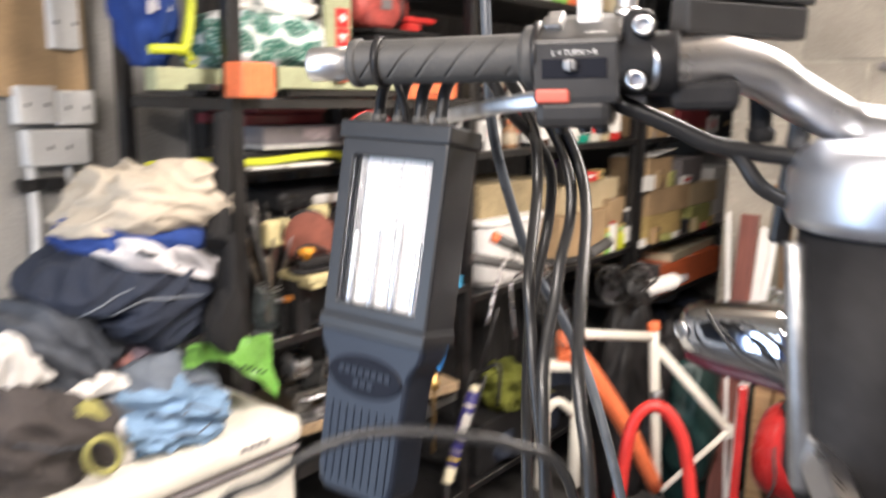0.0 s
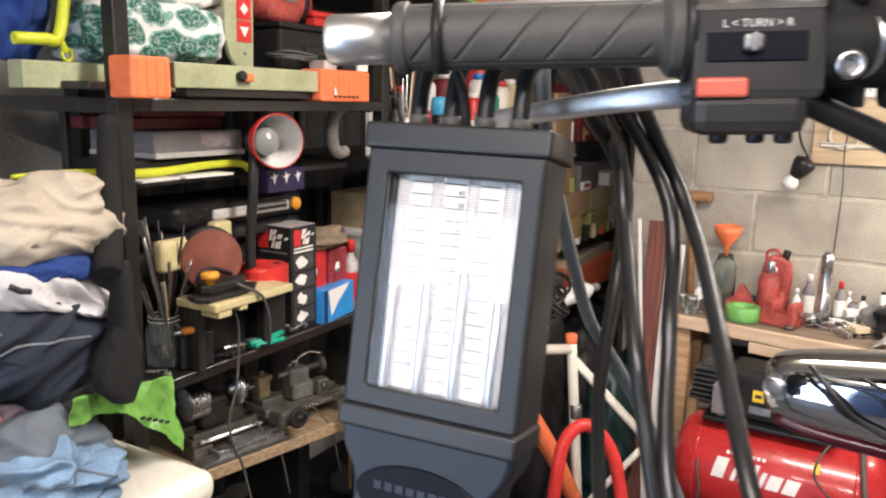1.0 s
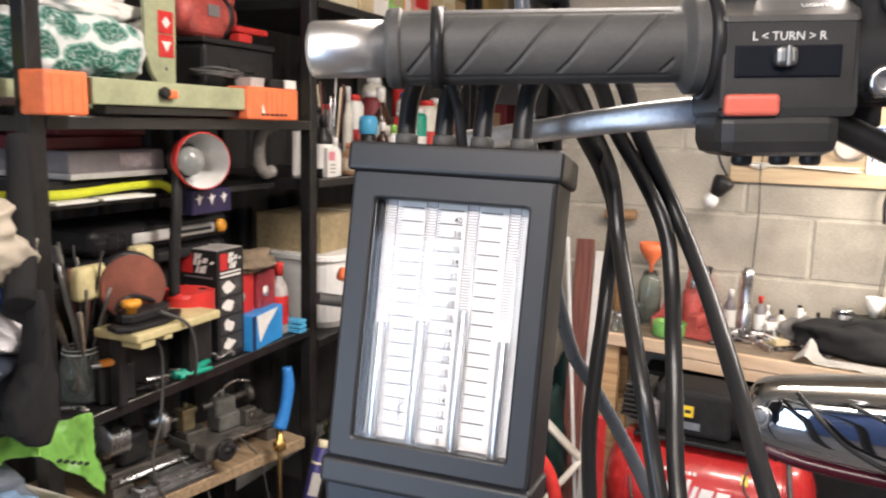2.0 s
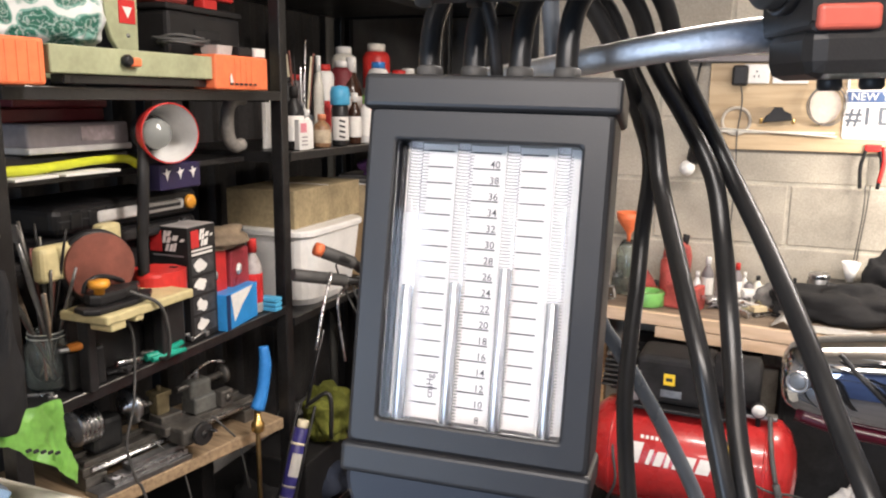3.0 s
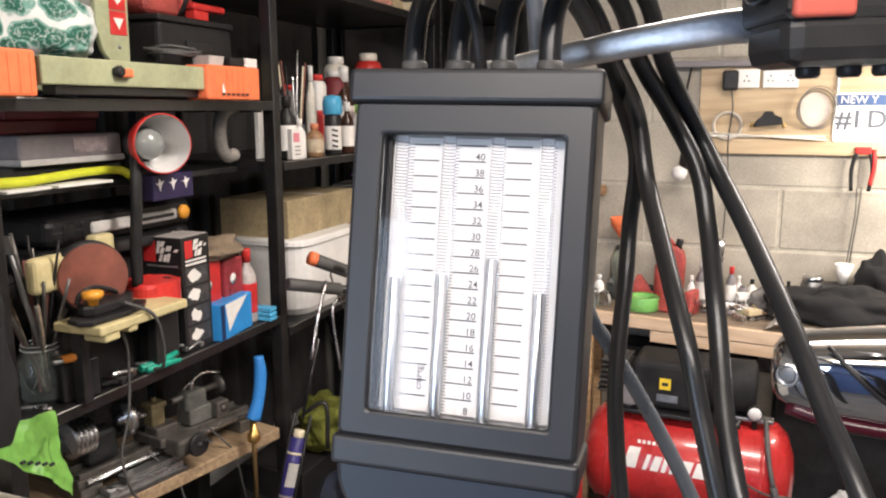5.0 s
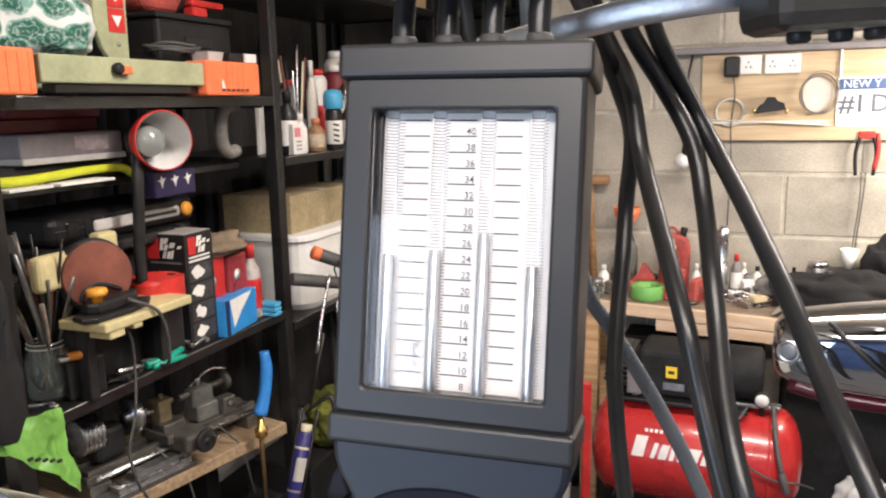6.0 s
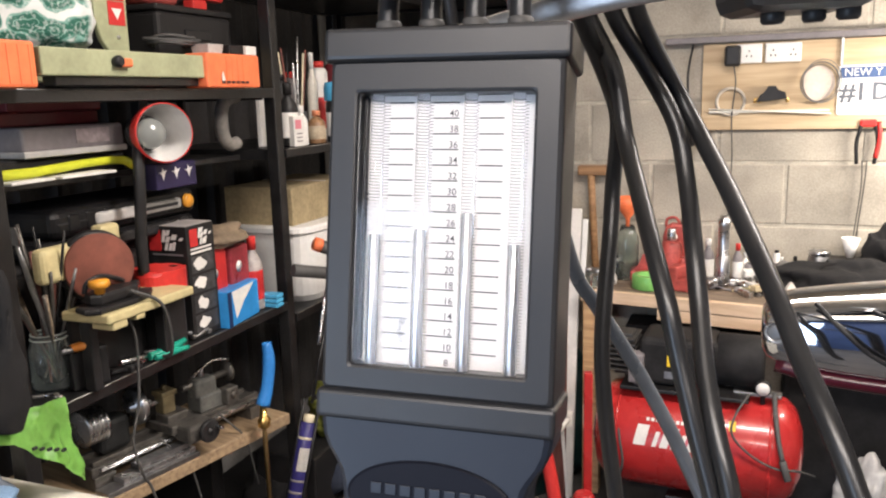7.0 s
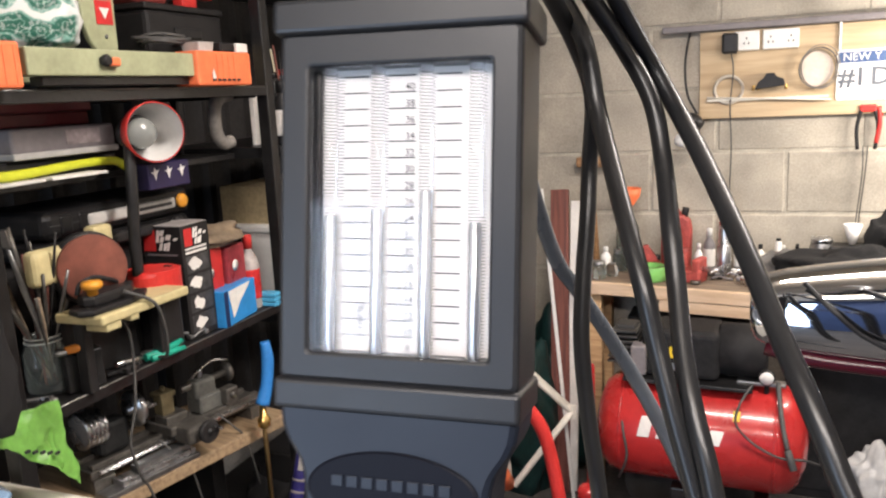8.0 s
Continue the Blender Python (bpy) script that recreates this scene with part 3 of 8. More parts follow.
def handlebar():
    h = thing("motorcycle_handlebar", "polished motorcycle handlebar with a ribbed black rubber grip", "handlebar", m=bar_m(0))
    inv = bar_m(0).inverted()
    side = Matrix.Rotation(radians(90), 4, "Y")
    b = B()
    lathe(b, [(0.0085, -0.001), (0.0110, 0.0), (0.0118, 0.0015), (0.0118, 0.034)], 32, side)
    part("bar_end", b, SATIN, h, "polished aluminium bar end")
    # grip with slanted grooves
    b = B()
    nl, ns, rings = 240, 150, []
    for i in range(nl + 1):
        u = i / nl
        x = 0.0325 + u * 0.1285
        ring = []
        for k in range(ns):
            a = 2 * math.pi * k / ns
            r = 0.0152
            if u < 0.05:
                r = 0.0166 - 0.0010 * max(0.0, 0.015 - u) / 0.015
            if u > 0.93:
                r = 0.0152 + 0.0048 * min(1.0, (u - 0.93) / 0.03)
            if 0.07 < u < 0.90:
                for c in (math.pi, 0.0):
                    da = (a - c + math.pi) % (2 * math.pi) - math.pi
                    if abs(da) < 0.80:
                        ph = (x + (1 if c else -1) * da * 0.0125) / 0.0205
                        r -= 0.0012 * max(0.0, min(1.0, (0.055 - abs(ph - math.floor(ph) - 0.5)) / 0.03))
                if abs(abs(((a + math.pi / 2) % math.pi) - math.pi / 2) - 0.95) < 0.04:
                    r -= 0.0003
            ring.append(b.verts.new((x, r * math.cos(a), r * math.sin(a))))
        rings.append(ring)
    for p, q in zip(rings, rings[1:]):
        for k in range(ns):
            b.faces.new((p[k], p[(k + 1) % ns], q[(k + 1) % ns], q[k]))
    b.faces.new(rings[0])
    b.faces.new(rings[-1])
    part("grip", b, RUBBER, h, "ribbed black rubber grip", True)
    b = B()
    lathe(b, [(0.021, 0.1610), (0.0225, 0.1620), (0.0225, 0.1655), (0.020, 0.1668)], 40, side)
    part("flange", b, BLACKPLASTIC, h)
    b = B()
    run = [(0.2535, 0.4085, 1.4715), (0.276, 0.432, 1.473), (0.290, 0.446, 1.4735), (0.308, 0.462, 1.468), (0.320, 0.474, 1.458), (0.331, 0.487, 1.450), (0.341, 0.499, 1.443), (0.354, 0.518, 1.436), (0.40, 0.555, 1.434), (0.56, 0.58, 1.436), (0.64, 0.56, 1.445), (0.70, 0.520, 1.476), (0.76, 0.475, 1.480), (0.93, 0.400, 1.475)]
    tube(b, [inv @ Vector(q) for q in run], [0.0160, 0.0170, 0.0170, 0.0168, 0.0162, 0.0158, 0.0155, 0.0150, 0.0145, 0.0142, 0.0138, 0.012, 0.011, 0.011], 32, 6)
    part("bar", b, BARALU, h, "bent polished aluminium bar")
    return h


handlebar()


def switch_cluster():
    g = thing("switch_cluster", "black plastic handlebar switch cluster with a red rocker switch", "switch", m=bar_m(0.190))
    yz = Matrix(((0, 0, 1, 0), (1, 0, 0, 0), (0, 1, 0, 0), (0, 0, 0, 1)))
    b = B()
    slab(b, [(-0.0215, -0.0295), (-0.0220, -0.026), (-0.0220, 0.0062), (0.022, 0.0062), (0.022, -0.0295)], -0.026, 0.026, 0.0022, yz)
    box(b, (-0.002, -0.002, -0.0355), (0.048, 0.040, 0.019), 0.006)
    body = part("housing", b, SWITCHBLACK, g)
    # top slope is coloured lighter than the housing to hold the glare
    b = B()
    slab(b, [(-0.0224, 0.0064), (-0.0216, 0.0088), (-0.0190, 0.0108), (0.0, 0.0225), (0.010, 0.0262), (0.022, 0.0268), (0.022, 0.0064)], -0.0262, 0.0262, 0.0020, yz)
    part("top_cover", b, mat("lit_top_grey_plastic", (0.060, 0.058, 0.056), 0.40, var=0.35, scale=60, bump=0.03), body, "sloping top cover in lighter grey for the glare on it")
    # raised block, near black so that its colour gives the slot's inner shade
    b = B()
    box(b, (-0.001, -0.0222, -0.0085), (0.040, 0.0016, 0.0120), 0.0006)
    part("switch_slot", b, OVALDARK, body)
    b = B()
    box(b, (-0.003, -0.0245, -0.0070), (0.0085, 0.0060, 0.0072), 0.0018)
    box(b, (-0.003, -0.0278, -0.0070), (0.0022, 0.003, 0.0080), 0.0008)
    part("turn_knob", b, DULLSTEEL, body, "worn grey turn-signal knob")
    b = B()
    box(b, (-0.0140, -0.0215, -0.0250), (0.0210, 0.0060, 0.0084), 0.0018, seg=3)
    part("rocker_switch", b, SWITCHRED, body, "faded red rocker switch")
    front = Matrix.Rotation(radians(90), 4, "X")
    letters("switch_word", "L < TURN > R", 0.0046, Matrix.Translation((-0.001, -0.0223, 0.0008)) @ front, WHITEP, body, 0.0001)
    letters("switch_word", "LIGHTS", 0.0038, Matrix.Translation((0.011, -0.0165, 0.0129)) @ Matrix.Rotation(radians(32), 4, "X"), WHITEP, body, 0.0001)
    b = B()
    box(b, (0.0050, 0.001, 0.0250), (0.0150, 0.011, 0.0200), 0.002)
    part("light_switch", b, WHITEP, body, "white slide switch")
    b = B()
    box(b, (-0.016, -0.004, 0.0205), (0.0115, 0.020, 0.008), 0.002, Matrix.Rotation(radians(32), 3, "X"))
    part("button", b, DULLSTEEL, body)
    for x in (0.004, 0.015, -0.012):
        b = B()
        lathe(b, [(0.0032, -0.0490), (0.0042, -0.0478), (0.0042, -0.042)], 14)
        bmesh.ops.translate(b, vec=(x, -0.004 - 0.3 * abs(x), 0), verts=b.verts)
        part("screw_boss", b, SWITCHBLACK, body)


switch_cluster()


def lever_perch():
    g = thing("lever_perch", "black lever perch clamp with two bright socket bolts", "clamp", m=bar_m(0.226))
    b = B()
    lathe(b, [(0.017, -0.011), (0.0190, -0.010), (0.0196, 0.0225), (0.0185, 0.0245)], 40, Matrix.Translation((0, -0.002, -0.0065)) @ Matrix.Rotation(radians(90), 4, "Y"))
    box(b, (0, -0.010, 0.001), (0.020, 0.016, 0.050), 0.007, seg=4)
    box(b, (0.000, 0.030, -0.016), (0.022, 0.042, 0.016), 0.004)
    box(b, (0.040, 0.000, -0.026), (0.040, 0.020, 0.018), 0.005)
    body = part("clamp", b, MATTEBLACK, g)
    for x, z in ((0.0, -0.0165), (0.0035, 0.0150)):
        b = B()
        lathe(b, [(0.0030, -0.002), (0.0030, 0.0006), (0.0052, 0.001), (0.0062, 0.0), (0.0062, -0.004)], 18,
              Matrix.Translation((x, -0.0222, z)) @ Matrix.Rotation(radians(90), 4, "X"))
        part("bolt", b, STEEL, body, "bright socket-head bolt")
    inv = bar_m(0.226).inverted()
    b = B()
    blade(b, [inv @ Vector(q) for q in ((0.250, 0.447, 1.456), (0.225, 0.438, 1.453), (0.200, 0.424, 1.451), (0.176, 0.413, 1.4490), (0.145, 0.413, 1.4450), (0.110, 0.421, 1.4395), (0.080, 0.431, 1.4345), (0.066, 0.436, 1.432))],
          [0.0085, 0.0080, 0.0074, 0.0066, 0.0060, 0.0056, 0.0058, 0.0068], [0.006, 0.0055, 0.005, 0.0042, 0.004, 0.004, 0.0046, 0.0060])
    part("lever", b, LEVERALU, g, "polished aluminium clutch lever")
    b = B()
    lathe(b, [(0.0105, -0.010), (0.0115, -0.009), (0.0115, 0.009), (0.0105, 0.010)], 20, Matrix.Translation(inv @ Vector((0.248, 0.448, 1.455))))
    part("pivot", b, SWITCHBLACK, g)


lever_perch()
b = B()
tube(b, [(0.2310, 0.425, 1.486), (0.2300, 0.426, 1.56), (0.226, 0.430, 1.63), (0.205, 0.440, 1.72), (0.18, 0.45, 1.80)], 0.0064, 18, 6)
lathe(b, [(0.0085, 0.0), (0.0095, 0.002), (0.0095, 0.014), (0.0085, 0.016)], 6, Matrix.Translation((0.2310, 0.425, 1.492)))
solo("mirror_stem", b, SATIN, "chromed mirror stem rising from the lever perch", "mirror stem", smooth=False)
g = thing("fluid_reservoir", "black rectangular reservoir box clamped on the handlebar", "reservoir", loc=(0.2880, 0.4700, 1.4895), rz=62.7)
b = B()
box(b, (0, 0, 0.012), (0.100, 0.018, 0.022), 0.003, seg=3)
part("body", b, SWITCHBLACK, g)
b = B()
box(b, (0, 0, 0.0265), (0.106, 0.022, 0.007), 0.002)
part("lid", b, SWITCHBLACK, g)
b = B()
box(b, (-0.005, 0, -0.002), (0.030, 0.012, 0.008), 0.002)
part("bracket", b, SWITCHBLACK, g)
b = B()
tube(b, [(0.225, 0.412, 1.452), (0.240, 0.417, 1.446), (0.264, 0.430, 1.435), (0.286, 0.442, 1.424), (0.312, 0.458, 1.419), (0.335, 0.470, 1.416), (0.40, 0.50, 1.40)], 0.0058, 14, 5)
solo("clutch_cable", b, HOSE, "thick black clutch cable under the handlebar", "cable")
b = B()
tube(b, [(0.295, 0.449, 1.424), (0.303, 0.452, 1.414), (0.315, 0.455, 1.398), (0.333, 0.465, 1.387), (0.37, 0.48, 1.36)], 0.0050, 14, 5)
solo("wiring_loom", b, HOSE, "black taped wiring loom", "cable")


b = B()
rod(b, (0.300, 0.484, 1.464), (0.302, 0.487, 1.424), 0.0072, 16)
lathe(b, [(0.0072, 0.0), (0.0088, 0.002), (0.0088, 0.008), (0.0072, 0.010)], 18, Matrix.Translation((0.302, 0.487, 1.424)))
solo("lamp_stay", b, MATTEBLACK, "short black stay hanging under the handlebar", "bracket")


def instrument():
    g = thing("instrument_pod", "round instrument with a brushed alloy shell over a black can", "instrument", loc=(0.382, 0.487, 1.194))
    b = B()
    lathe(b, [(0.050, 0.180), (0.056, 0.182), (0.0590, 0.190), (0.0585, 0.214), (0.0550, 0.226), (0.044, 0.234), (0.0, 0.236)], 48)
    part("shell", b, mat("dull_blue_alloy", (0.58, 0.62, 0.69), 0.42, 1.0, var=0.08, scale=20, bump=0.02), g, "brushed alloy instrument shell")
    b = B()
    lathe(b, [(0.036, 0.0), (0.045, 0.02), (0.050, 0.180)], 40)
    part("can", b, MATTEBLACK, g)
    b = B()
    rod(b, (-0.044, -0.033, 0.172), (-0.022, -0.043, 0.02), 0.0075)
    part("fork_tube", b, DULLSTEEL, g, "dull steel stanchion")
    b = B()
    box(b, (-0.0, -0.06, 0.03), (0.02, 0.07, 0.02), 0.003, Euler((0.5, 0.3, 0.8)).to_matrix())
    part("bracket", b, STEEL, g)
    b = B()
    box(b, (-0.062, 0.012, 0.205), (0.014, 0.010, 0.085), 0.003, Euler((0.0, 0.08, 0.4)).to_matrix())
    part("stay", b, BLACKSTEEL, g)
    b = B()
    rod(b, (0.0, 0.0, 0.03), (0.0, 0.02, -1.194), 0.028, 20)
    part("fork_leg", b, BLACKSTEEL, g)


instrument()


def headlight():
    g = thing("headlight_cowl", "chrome headlight cowl with a round screw at its end", "headlight", loc=(0.212, 0.610, 1.2525))
    b = B()
    prof = [(0.006, 0.0004), (0.013, 0.0014), (0.0185, 0.005), (0.0215, 0.011), (0.0240, 0.022), (0.0265, 0.042), (0.0290, 0.066), (0.0310, 0.09), (0.0315, 0.105), (0.0295, 0.107), (0.0295, 0.118), (0.032, 0.120), (0.034, 0.16), (0.035, 0.26), (0.026, 0.30)]
    rings = []
    for r, x in prof:
        ring = []
        for a in np.linspace(0, 2 * math.pi, 72, endpoint=False):
            c, d = math.cos(a), math.sin(a)
            ring.append(b.verts.new((x, 1.12 * r * math.copysign(abs(c) ** 0.72, c), r * math.copysign(abs(d) ** 0.72, d) + 0.04 * x)))
        rings.append(ring)
    for p, q in zip(rings, rings[1:]):
        for k in range(72):
            b.faces.new((p[k], p[(k + 1) % 72], q[(k + 1) % 72], q[k])).smooth = True
    b.faces.new(rings[0]), b.faces.new(rings[-1])
    shell = part("shell", b, CHROME, g, "mirror-bright chrome shell")
    b = B()
    tube(b, circle_pts((0.0085, -0.0258, 0.0035), 0.0060, 24, (0.95, -0.25, 0), (0, 0, 1)), 0.0012, 10, 1, True)
    part("screw_ring", b, STEEL, shell)
    b = B()
    lathe(b, [(0.0052, -0.003), (0.0052, 0.0008), (0.004, 0.0012), (0.0, 0.0008)], 20, Matrix.Translation((0.0085, -0.0252, 0.0035)) @ Matrix.Rotation(radians(90), 4, "X") @ Matrix.Rotation(radians(-14), 4, "Y"))
    part("screw", b, DULLSTEEL, shell)
    b = B()
    tube(b, [(0.010, -0.012, -0.0215), (0.04, -0.016, -0.0265), (0.09, -0.018, -0.0290), (0.16, -0.018, -0.0310), (0.26, -0.018, -0.0290)], 0.0050, 12, 5)
    part("trim_strip", b, mat("maroon_paint", (0.05, 0.004, 0.010), 0.25, var=0.1, bump=0.02), g, "dark maroon painted lower strip")
    b = B()
    tube(b, [(0.030, -0.026, 0.024), (0.045, -0.034, 0.010), (0.065, -0.036, -0.006), (0.10, -0.038, -0.018), (0.15, -0.040, -0.022)], 0.0016, 8, 5)
    part("lamp_wire", b, BLACKPLASTIC, g)
    b = B()
    tube(b, [(0.060, -0.030, 0.022), (0.085, -0.036, 0.014), (0.12, -0.039, -0.004), (0.17, -0.040, -0.010)], 0.0013, 8, 5)
    part("lamp_wire", b, BLACKPLASTIC, g)
    b = B()
    rod(b, (0.175, -0.020, -0.02), (0.172, -0.118, -0.075), 0.008, 12)
    part("mounting_stay", b, BLACKSTEEL, g)


headlight()


# ---- shelving along the west wall ----
def angle_post(g, x, y, z1):
    """A square steel post whose corner nearest the room is at x, y."""
    b = B()
    w = 0.032
    slab(b, rrect(x - w, x, y, y + w, 0.003, 3), 0.0, z1)
    part("post", b, BLACKSTEEL, g)


def shelving(y0, y1, levels, wooden, label, shared=False):
    g = thing("shelving_unit", label, "shelving", loc=(0, 0, 0), group="shelving along the wall")
    for y in ((y1 - 0.032,) if shared else (y0, y1 - 0.032)):
        angle_post(g, -0.903, y, 2.05)
        angle_post(g, -1.325, y, 2.05)
    for z in levels:
        b = B()
        box(b, (-1.128, (y0 + y1) / 2, z - 0.009), (0.440, y1 - y0 - 0.070, 0.018), 0.002)
        part("shelf_board", b, SHELFWOOD if z in wooden else BLACKSTEEL, g)
        for x in (-0.905, -1.350):
            b = B()
            box(b, (x, (y0 + y1) / 2, z - 0.0110), (0.006, y1 - y0 - 0.066, 0.022), 0.001)
            box(b, (x - 0.010 if x > -1.1 else x + 0.010, (y0 + y1) / 2, z - 0.0200), (0.020, y1 - y0 - 0.066, 0.004), 0.001)
            rail = part("rail", b, BLACKSTEEL, g)
            # a paler strip along the front rail imitates the highlight on its edge
            if x > -1.1:
                b = B()
                rod(b, (x + 0.0026, y0 + 0.04, z - 0.0006), (x + 0.0026, y1 - 0.04, z - 0.0006), 0.0016, 6)
                part("worn_edge", b, EDGESHINE, rail, "thin bright strip added as the edge's highlight")
        for y in (y0 + 0.016, y1 - 0.016):
            b = B()
            box(b, (-1.128, y, z - 0.0135), (0.36, 0.006, 0.026), 0.001)
            part("side_rail", b, BLACKSTEEL, g)
    return g


shelving(0.953, 1.805, (0.22, 0.893, 1.436, 1.90), (), "black steel shelving rack crammed with tools")
shelving(1.778, 2.90, (0.22, 0.850, 1.285, 1.745), (), "black steel shelving rack of bottles and boxes", True)
shelving(2.94, 4.05, (0.22, 0.58, 0.835, 1.285, 1.86), (0.835,), "steel shelving rack with a brown board in the alcove")
# low wooden bench shelf that carries the lathe
b = B()
box(b, (0, 0, 0.582), (0.30, 0.62, 0.030), 0.003)
tmp = solo("low_board", b, DULLPINE, "thick scuffed pine board under the lathe", "board", loc=(-1.112, 1.471, 0), rz=-12)
for y in (1.25, 1.68):
    b = B()
    box(b, (-1.20, y, 0.3935), (0.20, 0.05, 0.346), 0.003)
    solo("board_support", b, BLACKSTEEL, "black steel block carrying the board", "support", group="supports of the low board")
b = B()
box(b, (-1.16, 1.385, 1.268), (0.30, 0.76, 0.014), 0.002)
for y in (1.03, 1.74):
    box(b, (-1.16, y, 1.34), (0.02, 0.012, 0.145), 0.001)
solo("inner_shelf", b, BLACKSTEEL, "thin black shelf hung under the rack's deck", "shelf")


def carton(name, c, s, rz, material, label, category="box", tape=None, flap=0.0):
    """A carton on its base c, with a closing seam and optional tape."""
    g = thing(name, label, category, loc=c, rz=rz)
    b = B()
    box(b, (0, 0, s[2] / 2), s, 0.003)
    part("carton", b, material, g)
    b = B()
    box(b, (0, 0, s[2] + 0.0006), (s[0] * 0.98, 0.003, 0.0012))
    part("seam", b, tape or material, g)
    return g


def bottle(c, r, h, cap, body, lid, label, prof="round", band=None, group="bottles on the rack"):
    """A bottle or can: shoulder, neck, cap and a label band."""
    g = thing("bottle", label, "bottle", loc=c, group=group)
    b = B()
    if prof == "can":
        p = [(r * 0.93, 0), (r, 0.003), (r, h * 0.86), (r * 0.8, h * 0.91), (r * 0.62, h * 0.92)]
        ph, pr = 0.92, 0.66
    else:
        p = [(r * 0.9, 0), (r, 0.004), (r, h * 0.58), (r * 0.86, h * 0.68), (r * 0.42, h * 0.78), (r * 0.38, h * 0.84)]
        ph, pr = 0.82, 0.48
    lathe(b, p, 22)
    part("body", b, body, g)
    b = B()
    q = r * pr
    lathe(b, [(q, h * ph), (q, h * 0.985), (q * 0.9, h), (0, h)], 18)
    part("cap", b, lid, g)
    if band:
        b = B()
        lathe(b, [(r * 1.015, h * 0.14), (r * 1.02, h * 0.15), (r * 1.02, h * 0.53), (r * 1.015, h * 0.54)], 22)
        part("paper_label", b, band, g)
    return g


# green bench tool with orange feet
def folding_tool():
    g = thing("folding_workstand", "sage green steel workstand beam with orange plastic feet", "workstand", loc=(-0.885, 1.298, 1.437))
    b = B()
    box(b, (0, 0, 0.043), (0.042, 0.50, 0.046), 0.003)
    part("beam", b, SAGE, g)
    b = B()
    box(b, (-0.115, -0.155, 0.036), (0.042, 0.62, 0.046), 0.003)
    part("rear_beam", b, SAGE, g)
    for y in (-0.38, 0.10):
        b = B()
        box(b, (-0.058, y, 0.020), (0.075, 0.034, 0.014), 0.002)
        part("cross_rail", b, BLACKSTEEL, g)
    b = B()
    box(b, (-0.01, 0, 0.012), (0.03, 0.42, 0.016), 0.002)
    part("under_rail", b, BLACKSTEEL, g)
    for y, w in ((-0.310, 0.085), (0.2530, 0.189)):
        b = B()
        box(b, (0.001, y, 0.036), (0.060, w, 0.072), 0.005)
        for k in range(4):
            box(b, (0.0315, y - 0.03 + k * 0.02, 0.036), (0.002, 0.0025, 0.06), 0.001)
        foot = part("foot", b, ORANGE, g, "ribbed orange plastic foot")
        if y > 0:
            for k in range(6):
                b = B()
                box(b, (0.0332, y - 0.045 + 0.017 * k, 0.012), (0.0012, 0.011, 0.0045))
                part("moulded_mark", b, INK, foot)
            b = B()
            slab(b, [(-0.004, -0.010), (0.006, -0.008), (0.003, 0.0), (-0.001, 0.010), (-0.005, 0.002)], 0, 0.0012, m=Matrix.Translation((0.0330, y - 0.046, 0.024)) @ Matrix(((0, 0, 1, 0), (1, 0, 0, 0), (0, 1, 0, 0), (0, 0, 0, 1))))
            part("chipped_spot", b, PAPER, foot)
    b = B()
    lathe(b, [(0.010, 0), (0.011, 0.004), (0.011, 0.012), (0.008, 0.015)], 6, Matrix.Translation((0.022, -0.089, 0.046)) @ Matrix.Rotation(radians(90), 4, "Y"))
    part("knob_hub", b, BLACKPLASTIC, g)
    b = B()
    box(b, (0.031, -0.076, 0.044), (0.010, 0.034, 0.016), 0.004)
    part("locking_knob", b, ORANGE, g)
    b = B()
    slab(b, [(-0.042, 0.055), (-0.030, 0.020), (-0.012, -0.002), (0.040, -0.002), (0.044, 0.19), (-0.042, 0.19)], -0.006, 0.006, 0.003, Matrix.Translation((-0.065, 0.000, 0.070)) @ Matrix(((0, 0, 1, 0), (1, 0, 0, 0), (0, 1, 0, 0), (0, 0, 0, 1))))
    arm = part("upright", b, SAGE, g)
    b = B()
    lathe(b, [(0.004, 0), (0.004, 0.002), (0, 0.0025)], 10, Matrix.Translation((-0.0590, 0.012, 0.098)) @ Matrix.Rotation(radians(90), 4, "Y"))
    part("rivet", b, DULLSTEEL, arm)
    for z0, h in ((0.142, 0.044), (0.188, 0.044)):
        b = B()
        box(b, (-0.0582, 0.012, z0), (0.002, 0.042, h), 0.0005)
        tag = part("warning_sticker", b, REDCARD, arm, "red warning sticker")
        b = B()
        pts = [(-0.013, 0.009), (0.013, 0.009), (0, -0.012)] if z0 < 0.15 else [(-0.012, 0), (0, 0.012), (0.012, 0), (0, -0.012)]
        slab(b, pts, 0, 0.0006, m=Matrix.Translation((-0.0571, 0.012, z0)) @ Matrix(((0, 0, 1, 0), (1, 0, 0, 0), (0, 1, 0, 0), (0, 0, 0, 1))))
        part("warning_sign", b, PAPER, tag)


folding_tool()


